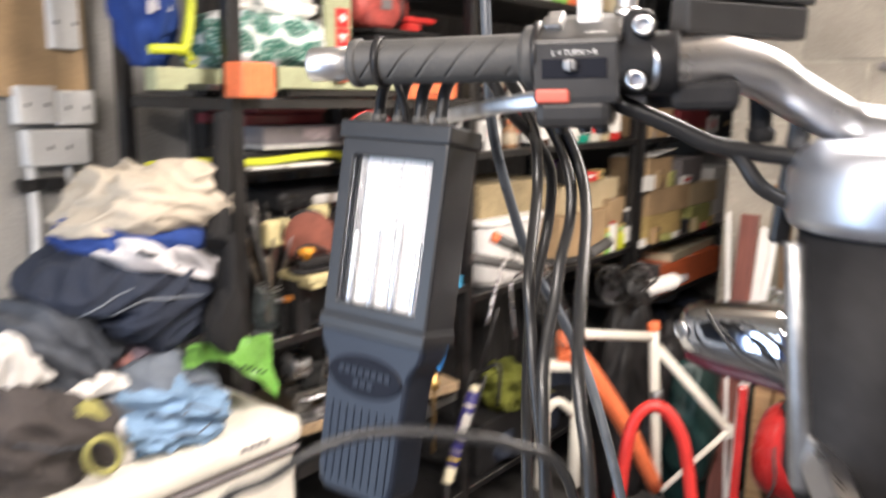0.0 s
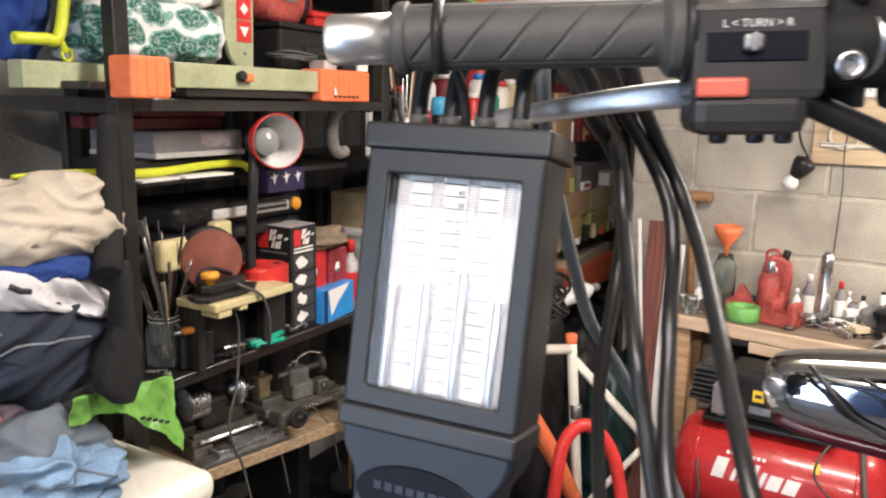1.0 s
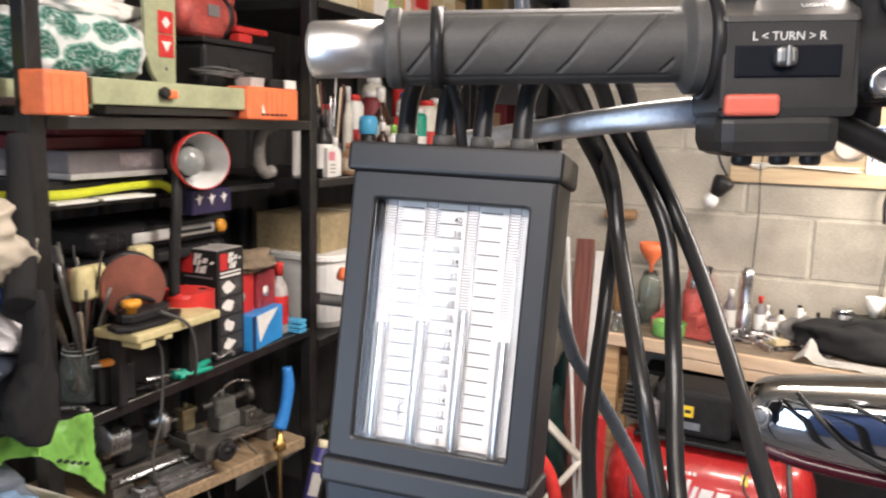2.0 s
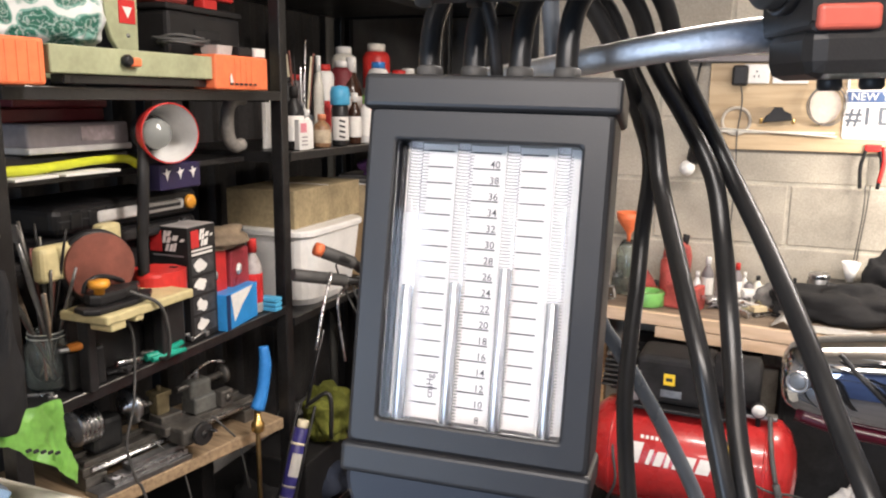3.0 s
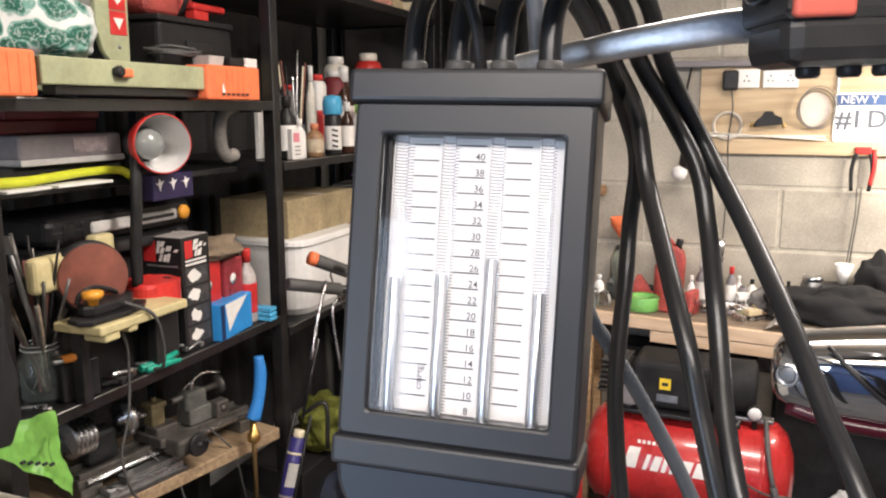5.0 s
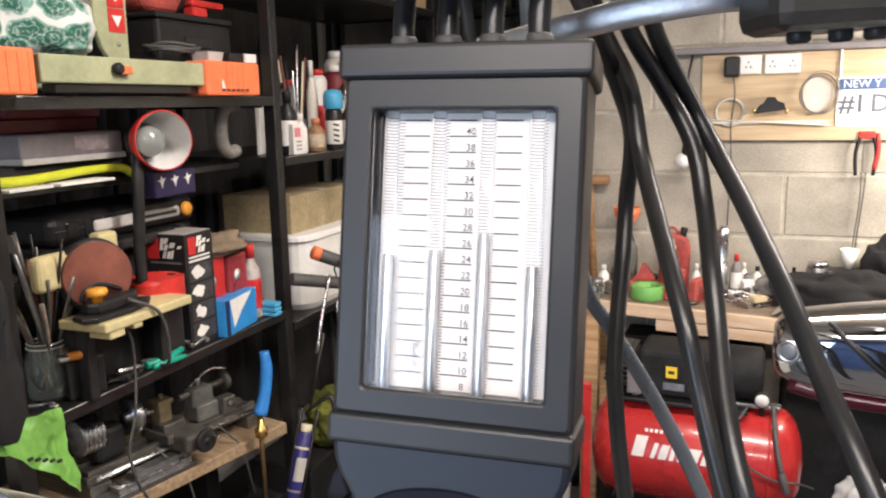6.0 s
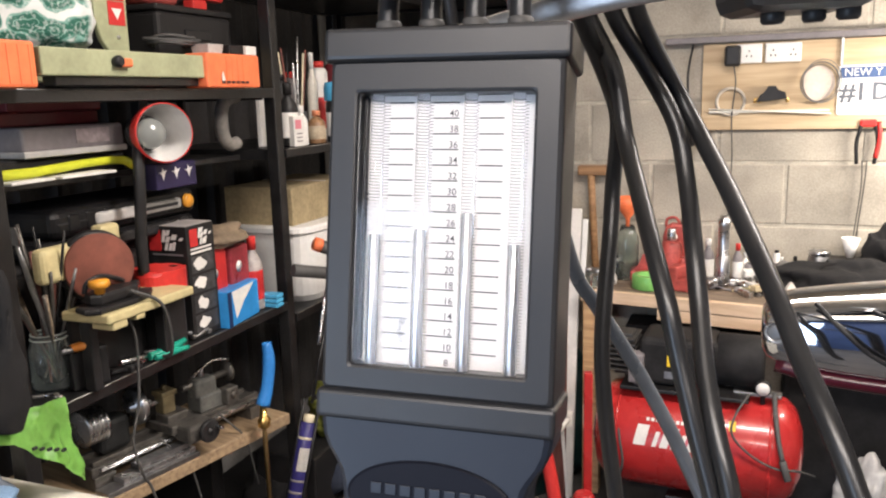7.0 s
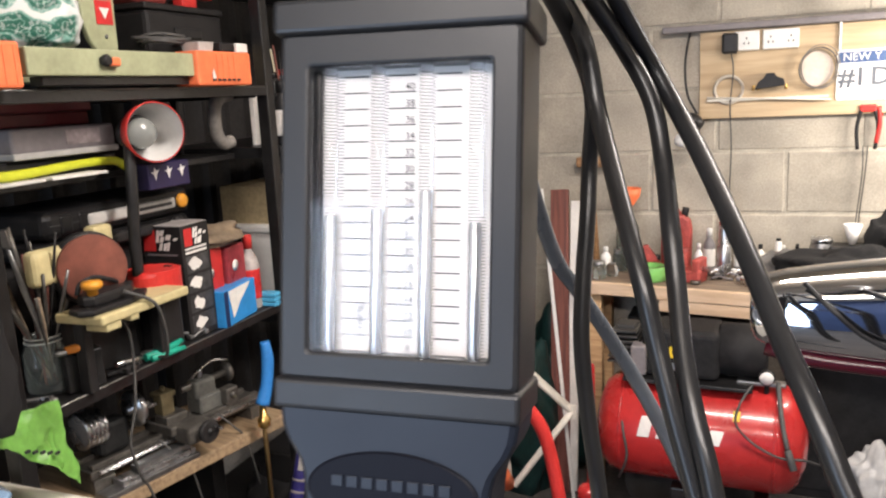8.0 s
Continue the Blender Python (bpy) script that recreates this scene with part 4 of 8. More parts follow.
def carrier_bag():
    g = thing("carrier_bag", "crumpled white plastic bag printed with green leaf shapes", "bag", loc=(-1.04, 1.125, 1.4975))
    b = B()
    r = bmesh.ops.create_icosphere(b, subdivisions=6, radius=1.0)
    for v in r["verts"]:
        d = v.co.copy()
        p = Vector([math.copysign(abs(c) ** 0.52, c) for c in d])
        q = Vector((p.x * 0.105, p.y * 0.155, p.z * 0.063 + 0.061))
        q.y += 0.03 * noise.noise(d * 1.3 + Vector((4, 0, 0))) - 0.02 * max(0.0, d.z) * d.y
        w = q * 17 + Vector((noise.noise(q * 9), noise.noise(q * 9 + Vector((3, 1, 0))), 0)) * 1.1
        ds = noise.voronoi(w)[0]
        crease = min(0.5, ds[1] - ds[0])
        q += d * (0.013 * (0.22 - crease) + 0.014 * noise.noise(q * 14) + 0.004 * noise.noise(q * 60))
        q.z = max(q.z, 0.0005)
        v.co = q
        for f in v.link_faces:
            f.smooth = True
    m = mat("printed_bag_film", (0.62, 0.64, 0.63), 0.35, var=0.1, scale=20, bump=0.1)
    nt = m.node_tree
    p = nt.nodes["Principled BSDF"]
    tc, mp = nt.nodes.new("ShaderNodeTexCoord"), nt.nodes.new("ShaderNodeMapping")
    wob, mixv, vo, fine = nt.nodes.new("ShaderNodeTexNoise"), nt.nodes.new("ShaderNodeVectorMath"), nt.nodes.new("ShaderNodeTexVoronoi"), nt.nodes.new("ShaderNodeTexNoise")
    mp.inputs["Rotation"].default_value, mp.inputs["Scale"].default_value = (radians(38), 0, 0), (12.0, 15.0, 29.0)
    wob.inputs["Scale"].default_value, wob.inputs["Detail"].default_value = 14.0, 2.0
    mixv.operation = "MULTIPLY_ADD"
    mixv.inputs[1].default_value = (1.1, 1.1, 1.1)
    vo.inputs["Scale"].default_value = 1.0
    fine.inputs["Scale"].default_value, fine.inputs["Detail"].default_value = 150.0, 2.0
    nt.links.new(tc.outputs["Object"], mp.inputs[0])
    nt.links.new(tc.outputs["Object"], wob.inputs["Vector"])
    nt.links.new(tc.outputs["Object"], fine.inputs["Vector"])
    nt.links.new(wob.outputs["Color"], mixv.inputs[0])
    nt.links.new(mp.outputs[0], mixv.inputs[2])
    nt.links.new(mixv.outputs[0], vo.inputs["Vector"])
    film, ink, line, wash = (0.60, 0.62, 0.61, 1), (0.020, 0.115, 0.082, 1), (0.28, 0.44, 0.38, 1), (0.16, 0.32, 0.27, 1)
    cr = nt.nodes.new("ShaderNodeValToRGB")
    cr.color_ramp.elements[0].position, cr.color_ramp.elements[0].color = 0.0, ink
    cr.color_ramp.elements[1].position, cr.color_ramp.elements[1].color = 0.64, film
    for at, tone in ((0.14, ink), (0.17, line), (0.20, ink), (0.33, ink), (0.35, line), (0.38, ink), (0.50, ink), (0.55, wash), (0.60, wash)):
        cr.color_ramp.elements.new(at).color = tone
    nt.links.new(vo.outputs["Distance"], cr.inputs[0])
    scratch = nt.nodes.new("ShaderNodeValToRGB")
    scratch.color_ramp.elements[0].position, scratch.color_ramp.elements[1].position = 0.54, 0.60
    nt.links.new(fine.outputs["Fac"], scratch.inputs[0])
    speck = nt.nodes.new("ShaderNodeMix")
    speck.data_type = "RGBA"
    half_f = nt.nodes.new("ShaderNodeMath")
    half_f.operation, half_f.inputs[1].default_value = "MULTIPLY", 0.4
    nt.links.new(scratch.outputs[0], half_f.inputs[0])
    nt.links.new(half_f.outputs[0], speck.inputs["Factor"])
    nt.links.new(cr.outputs[0], speck.inputs["A"])
    speck.inputs["B"].default_value = film
    # the end of the bag is left unprinted
    sep, edge, plain = nt.nodes.new("ShaderNodeSeparateXYZ"), nt.nodes.new("ShaderNodeMapRange"), nt.nodes.new("ShaderNodeMix")
    plain.data_type = "RGBA"
    nt.links.new(tc.outputs["Object"], sep.inputs[0])
    nt.links.new(sep.outputs["Y"], edge.inputs[0])
    edge.inputs[1].default_value, edge.inputs[2].default_value = 0.098, 0.108
    nt.links.new(edge.outputs[0], plain.inputs["Factor"])
    nt.links.new(speck.outputs["Result"], plain.inputs["A"])
    plain.inputs["B"].default_value = film
    nt.links.new(plain.outputs["Result"], p.inputs["Base Color"])
    part("sack", b, m, g)
    b = B()
    heap(b, (0.04, 0.175, 0.100), (0.032, 0.034, 0.036), 9, 0.25, 9.0, 0.9, 4)
    part("knot", b, PAPER, g, "twisted white top of the bag")
    b = B()
    heap(b, (0.0, 0.05, 0.140), (0.075, 0.12, 0.030), 15, 0.3, 9.0, 0.7, 5)
    part("folded_mouth", b, PAPER, g, "folded unprinted white mouth of the bag")


carrier_bag()


def blue_bag():
    g = thing("tool_bag", "royal blue nylon bag with a yellow Y-shaped strap", "bag", loc=(-1.09, 0.875, 1.4965))
    b = B()
    heap(b, (0, 0.01, 0.14), (0.08, 0.055, 0.16), 2, 0.25, 4.0, 0.85, 5)
    part("sack", b, ROYAL, g)
    b = B()
    tube(b, [(0.085, 0.066, 0.19), (0.092, 0.056, 0.11), (0.097, 0.036, 0.040), (0.096, 0.012, 0.036), (0.090, -0.040, 0.034)], 0.0105, 10, 5)
    tube(b, [(0.097, 0.036, 0.040), (0.096, 0.046, 0.024), (0.094, 0.050, 0.016)], 0.006, 10, 4)
    part("strap", b, LIME, g, "bright yellow webbing strap")
    b = B()
    tube(b, circle_pts((0.095, 0.053, 0.012), 0.010, 16, (0, 1, 0), (0, 0, 1)), 0.003, 8, 1, True)
    part("clip", b, LIME, g)
    b = B()
    for k in range(4):
        box(b, (0.0835, -0.030 + k * 0.014, 0.115 + (k % 2) * 0.008), (0.004, 0.010, 0.026), 0.001)
    part("printed_marks", b, WHITECLOTH, g)


blue_bag()
g = thing("red_power_tool", "red and black power tool lying on the crate", "power tool", loc=(-1.06, 1.555, 1.618))
b = B()
lathe(b, [(0.030, -0.115), (0.044, -0.105), (0.050, -0.070), (0.052, 0.030), (0.046, 0.070), (0.030, 0.088), (0.0, 0.092)], 30, Matrix.Translation((0, 0, 0.054)) @ Matrix.Rotation(radians(-90), 4, "X"))
box(b, (0.0, -0.03, 0.032), (0.10, 0.12, 0.062), 0.018, seg=3)
body = part("body", b, FADEDRED, g)
b = B()
box(b, (0.0525, -0.020, 0.062), (0.003, 0.040, 0.026), 0.001)
part("badge", b, GREYBOX, body)
b = B()
tube(b, [(0.01, 0.06, 0.075), (0.01, 0.085, 0.105), (0.01, 0.03, 0.125), (0.01, -0.06, 0.115), (0.01, -0.09, 0.08)], 0.015, 14, 6)
part("handle", b, FADEDRED, g)
b = B()
lathe(b, [(0.046, 0.034), (0.0535, 0.036), (0.0535, 0.052), (0.046, 0.054)], 30, Matrix.Translation((0, 0, 0.054)) @ Matrix.Rotation(radians(-90), 4, "X"))
part("vent_ring", b, BLACKPLASTIC, g)
g = thing("dark_crate", "black plastic crate full of cables", "crate", loc=(-1.10, 1.595, 1.437))
b = B()
box(b, (0, 0, 0.083), (0.24, 0.26, 0.166), 0.01)
part("body", b, BLACKCARD, g)
b = B()
box(b, (0, 0, 0.173), (0.246, 0.266, 0.014), 0.004)
part("lid", b, BLACKCARD, g)
b = B()
box(b, (0.122, 0, 0.12), (0.006, 0.09, 0.022), 0.003)
part("handle", b, BLACKPLASTIC, g)
b = B()
box(b, (0, 0, 0.030), (0.03, 0.12, 0.016), 0.006)
box(b, (0, -0.03, 0.010), (0.03, 0.05, 0.022), 0.004)
solo("orange_stapler", b, REDPLASTIC, "orange-red hand tool lying on the crate", "tool", loc=(-1.01, 1.665, 1.6185))
for k, (y, z, s) in enumerate(((1.20, 1.652, 0.11), (1.31, 1.660, 0.10))):
    b = B()
    box(b, (0, 0, 0.0), (0.008, s, 0.13), 0.002, Euler((0.05 + 0.1 * k, 0.18, 0.1)).to_matrix())
    for j in range(4):
        box(b, (0.006, -0.01 + 0.004 * j, 0.035 - 0.02 * j), (0.0012, s * 0.55, 0.004), 0, Euler((0.05 + 0.1 * k, 0.18, 0.1)).to_matrix())
    solo("instruction_sheet", b, PAPER, "creased printed paper sheet tucked behind the bag", "paper", loc=(-1.10, y, z + 0.03), group="paper sheets on the rack")
b = B()
rw = random.Random(4)
tube(b, [(0.042 * math.cos(k * 1.05) * rw.uniform(0.7, 1.25), 0.062 * math.sin(k * 1.05) * rw.uniform(0.7, 1.25), 0.005 + 0.0004 * k + rw.uniform(0, 0.007)) for k in range(44)], 0.0036, 8, 4)
solo("cable_coil", b, RUBBER, "tangled coil of black flex", "cable", loc=(-0.965, 1.49, 1.520))
b = B()
box(b, (0, 0, 0.010), (0.05, 0.042, 0.020), 0.002)
solo("small_carton", b, PAPER, "small white carton on the orange foot", "box", loc=(-0.895, 1.640, 1.510))
b = B()
box(b, (0, 0, 0.010), (0.045, 0.052, 0.020), 0.003)
solo("dark_carton", b, BLACKCARD, "small dark carton on the orange foot", "box", loc=(-0.895, 1.590, 1.510))
g = thing("parts_tray", "small pale grey tray of screws on the workstand", "tray", loc=(-0.905, 1.528, 1.510))
b = B()
loft(b, [(rrect(-0.022, 0.022, -0.024, 0.024, 0.004), 0.0), (rrect(-0.025, 0.025, -0.027, 0.027, 0.005), 0.020), (rrect(-0.023, 0.023, -0.025, 0.025, 0.004), 0.020), (rrect(-0.021, 0.021, -0.023, 0.023, 0.004), 0.003)])
part("tray", b, mat("pale_grey_plastic", (0.42, 0.41, 0.39), 0.45, var=0.15, bump=0.05), g)
for k in range(4):
    b = B()
    rod(b, (-0.012 + 0.006 * k, -0.018, 0.012 + 0.002 * (k % 2)), (-0.010 + 0.006 * k, 0.016, 0.019), 0.0022, 8)
    part("screw", b, STEEL, g)

# between the decks
g = thing("grey_tool_case", "flat grey plastic tool case with a pale lower lip", "case", loc=(-1.10, 1.235, 1.3165))
b = B()
box(b, (0, 0, 0.032), (0.20, 0.246, 0.046), 0.006, seg=3)
part("shell", b, GREYBOX, g)
b = B()
box(b, (0.002, 0, 0.006), (0.206, 0.250, 0.012), 0.003)
part("lower_lip", b, mat("pale_grey_plastic", (0.42, 0.40, 0.40), 0.4, var=0.15, scale=14, bump=0.04), g, "pale grey lower lip")
b = B()
box(b, (0.1005, 0.04, 0.034), (0.002, 0.085, 0.028), 0.0005)
part("worn_label", b, mat("worn_grey_label", (0.32, 0.27, 0.27), 0.6, var=0.4, scale=40, bump=0.05), g)
b = B()
box(b, (0, 0, 0.019), (0.19, 0.30, 0.0385), 0.006)
solo("flat_black_case", b, BLACKPLASTIC, "flat black case under the grey tool case", "case", loc=(-1.11, 1.22, 1.276))
for k, (y, w) in enumerate(((1.09, 0.10), (1.22, 0.13))):
    b = B()
    box(b, (0, 0, 0.003), (0.05, w, 0.005), 0.001, Euler((0.0, 0.0, 0.08 - 0.1 * k)).to_matrix())
    solo("paper_sheet", b, PAPER, "folded paper sheet tucked beside the tool case", "paper", loc=(-0.985, y, 1.2765), group="papers on the inner shelf")
for k, (w, h) in enumerate(((0.24, 0.025), (0.22, 0.030))):
    b = B()
    box(b, (0, 0, h / 2), (0.19, w, h), 0.003)
    solo("maroon_carton", b, DARKRED, "flat dark maroon carton stacked under the deck", "box", loc=(-1.12, 1.20 + 0.02 * k, 1.3730 + 0.026 * k), group="maroon cartons")
b = B()
tube(b, [(0, -0.33, 0.002), (0, -0.22, 0.0), (0.004, -0.05, -0.010), (0, 0.10, -0.004), (-0.004, 0.20, -0.006), (-0.004, 0.235, -0.020)], [0.004, 0.008, 0.0095, 0.008, 0.0085, 0.009], 12, 6)
solo("pry_bar", b, LIME, "bright yellow curved tool handle along the shelf", "tool", loc=(-0.995, 1.14, 1.302))
for z, h, y0, y1, lab in ((1.122, 0.036, 1.12, 1.56, "black drill case with a black carry handle"), (1.1585, 0.058, 1.155, 1.565, "black power tool case with silver handle and amber latch")):
    g = thing("black_tool_case", lab, "case", loc=(-1.10, (y0 + y1) / 2, z), group="stacked tool cases")
    b = B()
    box(b, (0, 0, h / 2), (0.20, y1 - y0, h), 0.016, seg=3)
    for k in range(3):
        box(b, (0.098, -0.155 + 0.045 * k, h * 0.5), (0.010, 0.030, h * 0.62), 0.005, seg=2)
    shell = part("shell", b, mat("moulded_black_plastic", (0.0085, 0.0083, 0.009), 0.34, spec=0.28, var=0.3, scale=25, fine=700, bump=0.03), g)
    b = B()
    box(b, (0.0985, 0.0, h * 0.52), (0.006, y1 - y0 - 0.02, 0.003), 0.001)
    part("lid_seam", b, INK, shell)
    b = B()
    box(b, (0.103, 0.02, h * 0.5), (0.014, 0.25, 0.024), 0.0065, seg=3)
    handle = part("carry_handle", b, MATS["pale_grey_plastic"] if z > 1.15 else BLACKPLASTIC, g)
    b = B()
    box(b, (0.1105, 0.080, h * 0.5), (0.002, 0.10, 0.007), 0.0005)
    part("slot", b, INK, handle)
    b = B()
    lathe(b, [(0.014, 0.0), (0.016, 0.002), (0.016, 0.012), (0.013, 0.016), (0.0, 0.017)], 20, Matrix.Translation((0.094, 0.172, h * 0.5)) @ Matrix.Rotation(radians(90), 4, "Y"))
    part("latch", b, AMBER if z > 1.15 else BLACKPLASTIC, g, "amber latch" if z > 1.15 else "")
b = B()
box(b, (0, 0, 0.112), (0.18, 0.60, 0.224), 0.012)
for k in range(5):
    box(b, (0.092, -0.24 + k * 0.12, 0.112), (0.004, 0.09, 0.19), 0.003)
solo("black_crate", b, BLACKPLASTIC, "deep black plastic crate at the back of the shelf", "crate", loc=(-1.13, 1.36, 0.895))


def desk_lamp():
    g = thing("desk_lamp", "red desk lamp with a white-lined shade and a black arm", "lamp", loc=(-0.93, 1.357, 0.894))
    b = B()
    slab(b, [(0.052 * math.cos(a), -0.014 + 0.056 * math.sin(a)) for a in np.linspace(0, 2 * math.pi, 36, endpoint=False)], 0.132, 0.180, 0.010)
    base = part("base", b, REDPLASTIC, g)
    b = B()
    slab(b, [(0.054 * math.cos(a), -0.014 + 0.058 * math.sin(a)) for a in np.linspace(0, 2 * math.pi, 36, endpoint=False)], 0.122, 0.1318, 0.003)
    box(b, (-0.012, -0.004, 0.061), (0.070, 0.070, 0.122), 0.006)
    part("foot", b, BLACKPLASTIC, g)
    b = B()
    box(b, (0.020, 0.006, 0.1806), (0.016, 0.010, 0.003), 0.001)
    part("switch", b, BLACKPLASTIC, base)
    b = B()
    tube(b, [(0.000, -0.058, 0.175), (0.002, -0.058, 0.25), (0.006, -0.053, 0.34), (0.0, -0.04, 0.42), (-0.02, -0.01, 0.455)], 0.0115, 14, 6)
    part("arm", b, BLACKPLASTIC, g)
    out = Vector((0.905, -0.425, 0.0))
    aim = axis_m((0.008, 0.006, 0.456), Vector((0.008, 0.006, 0.456)) + out)
    b = B()
    lathe(b, [(0.018, -0.060), (0.034, -0.048), (0.046, -0.024), (0.056, 0.010), (0.0600, 0.040), (0.0586, 0.043), (0.0570, 0.040), (0.0565, 0.036)], 40, aim, False)
    shade = part("shade", b, REDPLASTIC, g)
    b = B()
    lathe(b, [(0.0566, 0.0425), (0.0535, 0.012), (0.043, -0.022), (0.030, -0.042), (0.0, -0.046)], 40, aim, False)
    part("lining", b, WHITEP, shade, "white inner lining")
    seat = axis_m((0.0, -0.010, 0.455), Vector((0.0, -0.010, 0.455)) + out)
    b = B()
    lathe(b, [(0.010, -0.040), (0.013, -0.026), (0.020, -0.010), (0.029, 0.006), (0.031, 0.016), (0.027, 0.028), (0.014, 0.036), (0.0, 0.038)], 28, seat)
    part("bulb", b, mat("frosted_bulb", (0.20, 0.21, 0.20), 0.10, var=0.05, bump=0, dirt=0.05, coat=0.5), shade, "unlit reflector bulb")
    b = B()
    lathe(b, [(0.020, -0.036), (0.034, -0.030), (0.036, -0.006), (0.034, -0.004), (0.024, -0.010)], 28, seat)
    part("lamp_holder", b, BLACKPLASTIC, shade)


desk_lamp()


def disc_sander():
    g = thing("disc_sander", "small bench disc sander with a cream table and yellow knob", "sander", loc=(-0.90, 1.164, 0.907))
    b = B()
    box(b, (-0.085, 0.05, 0.0535), (0.07, 0.20, 0.133), 0.008)
    for y in (-0.05, 0.14):
        box(b, (0.0, y, 0.0535), (0.025, 0.02, 0.133), 0.003)
    part("body", b, BLACKPLASTIC, g)
    b = B()
    box(b, (0.015, 0.045, 0.130), (0.11, 0.230, 0.018), 0.004)
    box(b, (0.042, -0.040, 0.118), (0.05, 0.036, 0.022), 0.003)
    box(b, (0.042, 0.012, 0.119), (0.05, 0.022, 0.016), 0.003)
    part("table", b, BUFF, g)
    aim = axis_m((-0.005, 0.0, 0.208), Vector((-0.005, 0.0, 0.208)) + Vector((0.88, -0.45, 0.08)))
    b = B()
    lathe(b, [(0.0, 0.0), (0.060, 0.0), (0.062, -0.002), (0.062, -0.010), (0.056, -0.013), (0.0, -0.013)], 48, aim)
    part("disc", b, SANDDISC, g, "worn brown abrasive disc")
    b = B()
    lathe(b, [(0.058, -0.014), (0.066, -0.016), (0.068, -0.030), (0.062, -0.045), (0.0, -0.050)], 48, aim)
    part("guard", b, BLACKPLASTIC, g)
    b = B()
    box(b, (-0.055, -0.022, 0.222), (0.030, 0.150, 0.066), 0.012, seg=3)
    box(b, (-0.060, 0.075, 0.250), (0.030, 0.05, 0.05), 0.008)
    part("housing", b, BUFF, g)
    b = B()
    yz = [(-0.075, -0.020), (-0.060, -0.045), (0.020, -0.050), (0.070, -0.040), (0.105, -0.010), (0.085, 0.018), (0.040, 0.030), (-0.030, 0.034), (-0.066, 0.014)]
    slab(b, [(0.015 - q * 0.9, p - 0.010) for p, q in yz], 0.1395, 0.150, 0.003)
    slab(b, [(0.015 - q * 0.62, p * 0.72 - 0.010) for p, q in yz], 0.150, 0.172, 0.006)
    part("mitre_gauge", b, BLACKPLASTIC, g, "black pointed mitre gauge")
    b = B()
    lathe(b, [(0.009, 0.0), (0.010, 0.010), (0.017, 0.012), (0.019, 0.018), (0.017, 0.025), (0.0, 0.026)], 8, Matrix.Translation((0.037, -0.050, 0.172)))
    part("knob", b, AMBER, g)
    b = B()
    tube(b, [(0.010, -0.060, 0.172), (0.012, -0.052, 0.190), (0.016, -0.025, 0.197), (0.018, 0.010, 0.186), (0.008, 0.045, 0.170)], 0.0045, 10, 5)
    part("guide_handle", b, BLACKPLASTIC, g)
    b = B()
    tube(b, [(0.053, 0.005, 0.166), (0.078, 0.05, 0.135), (0.075, 0.075, 0.08), (0.060, 0.09, 0.02), (0.03, 0.10, 0.006)], 0.0035, 8, 5)
    part("flex", b, RUBBER, g)


disc_sander()


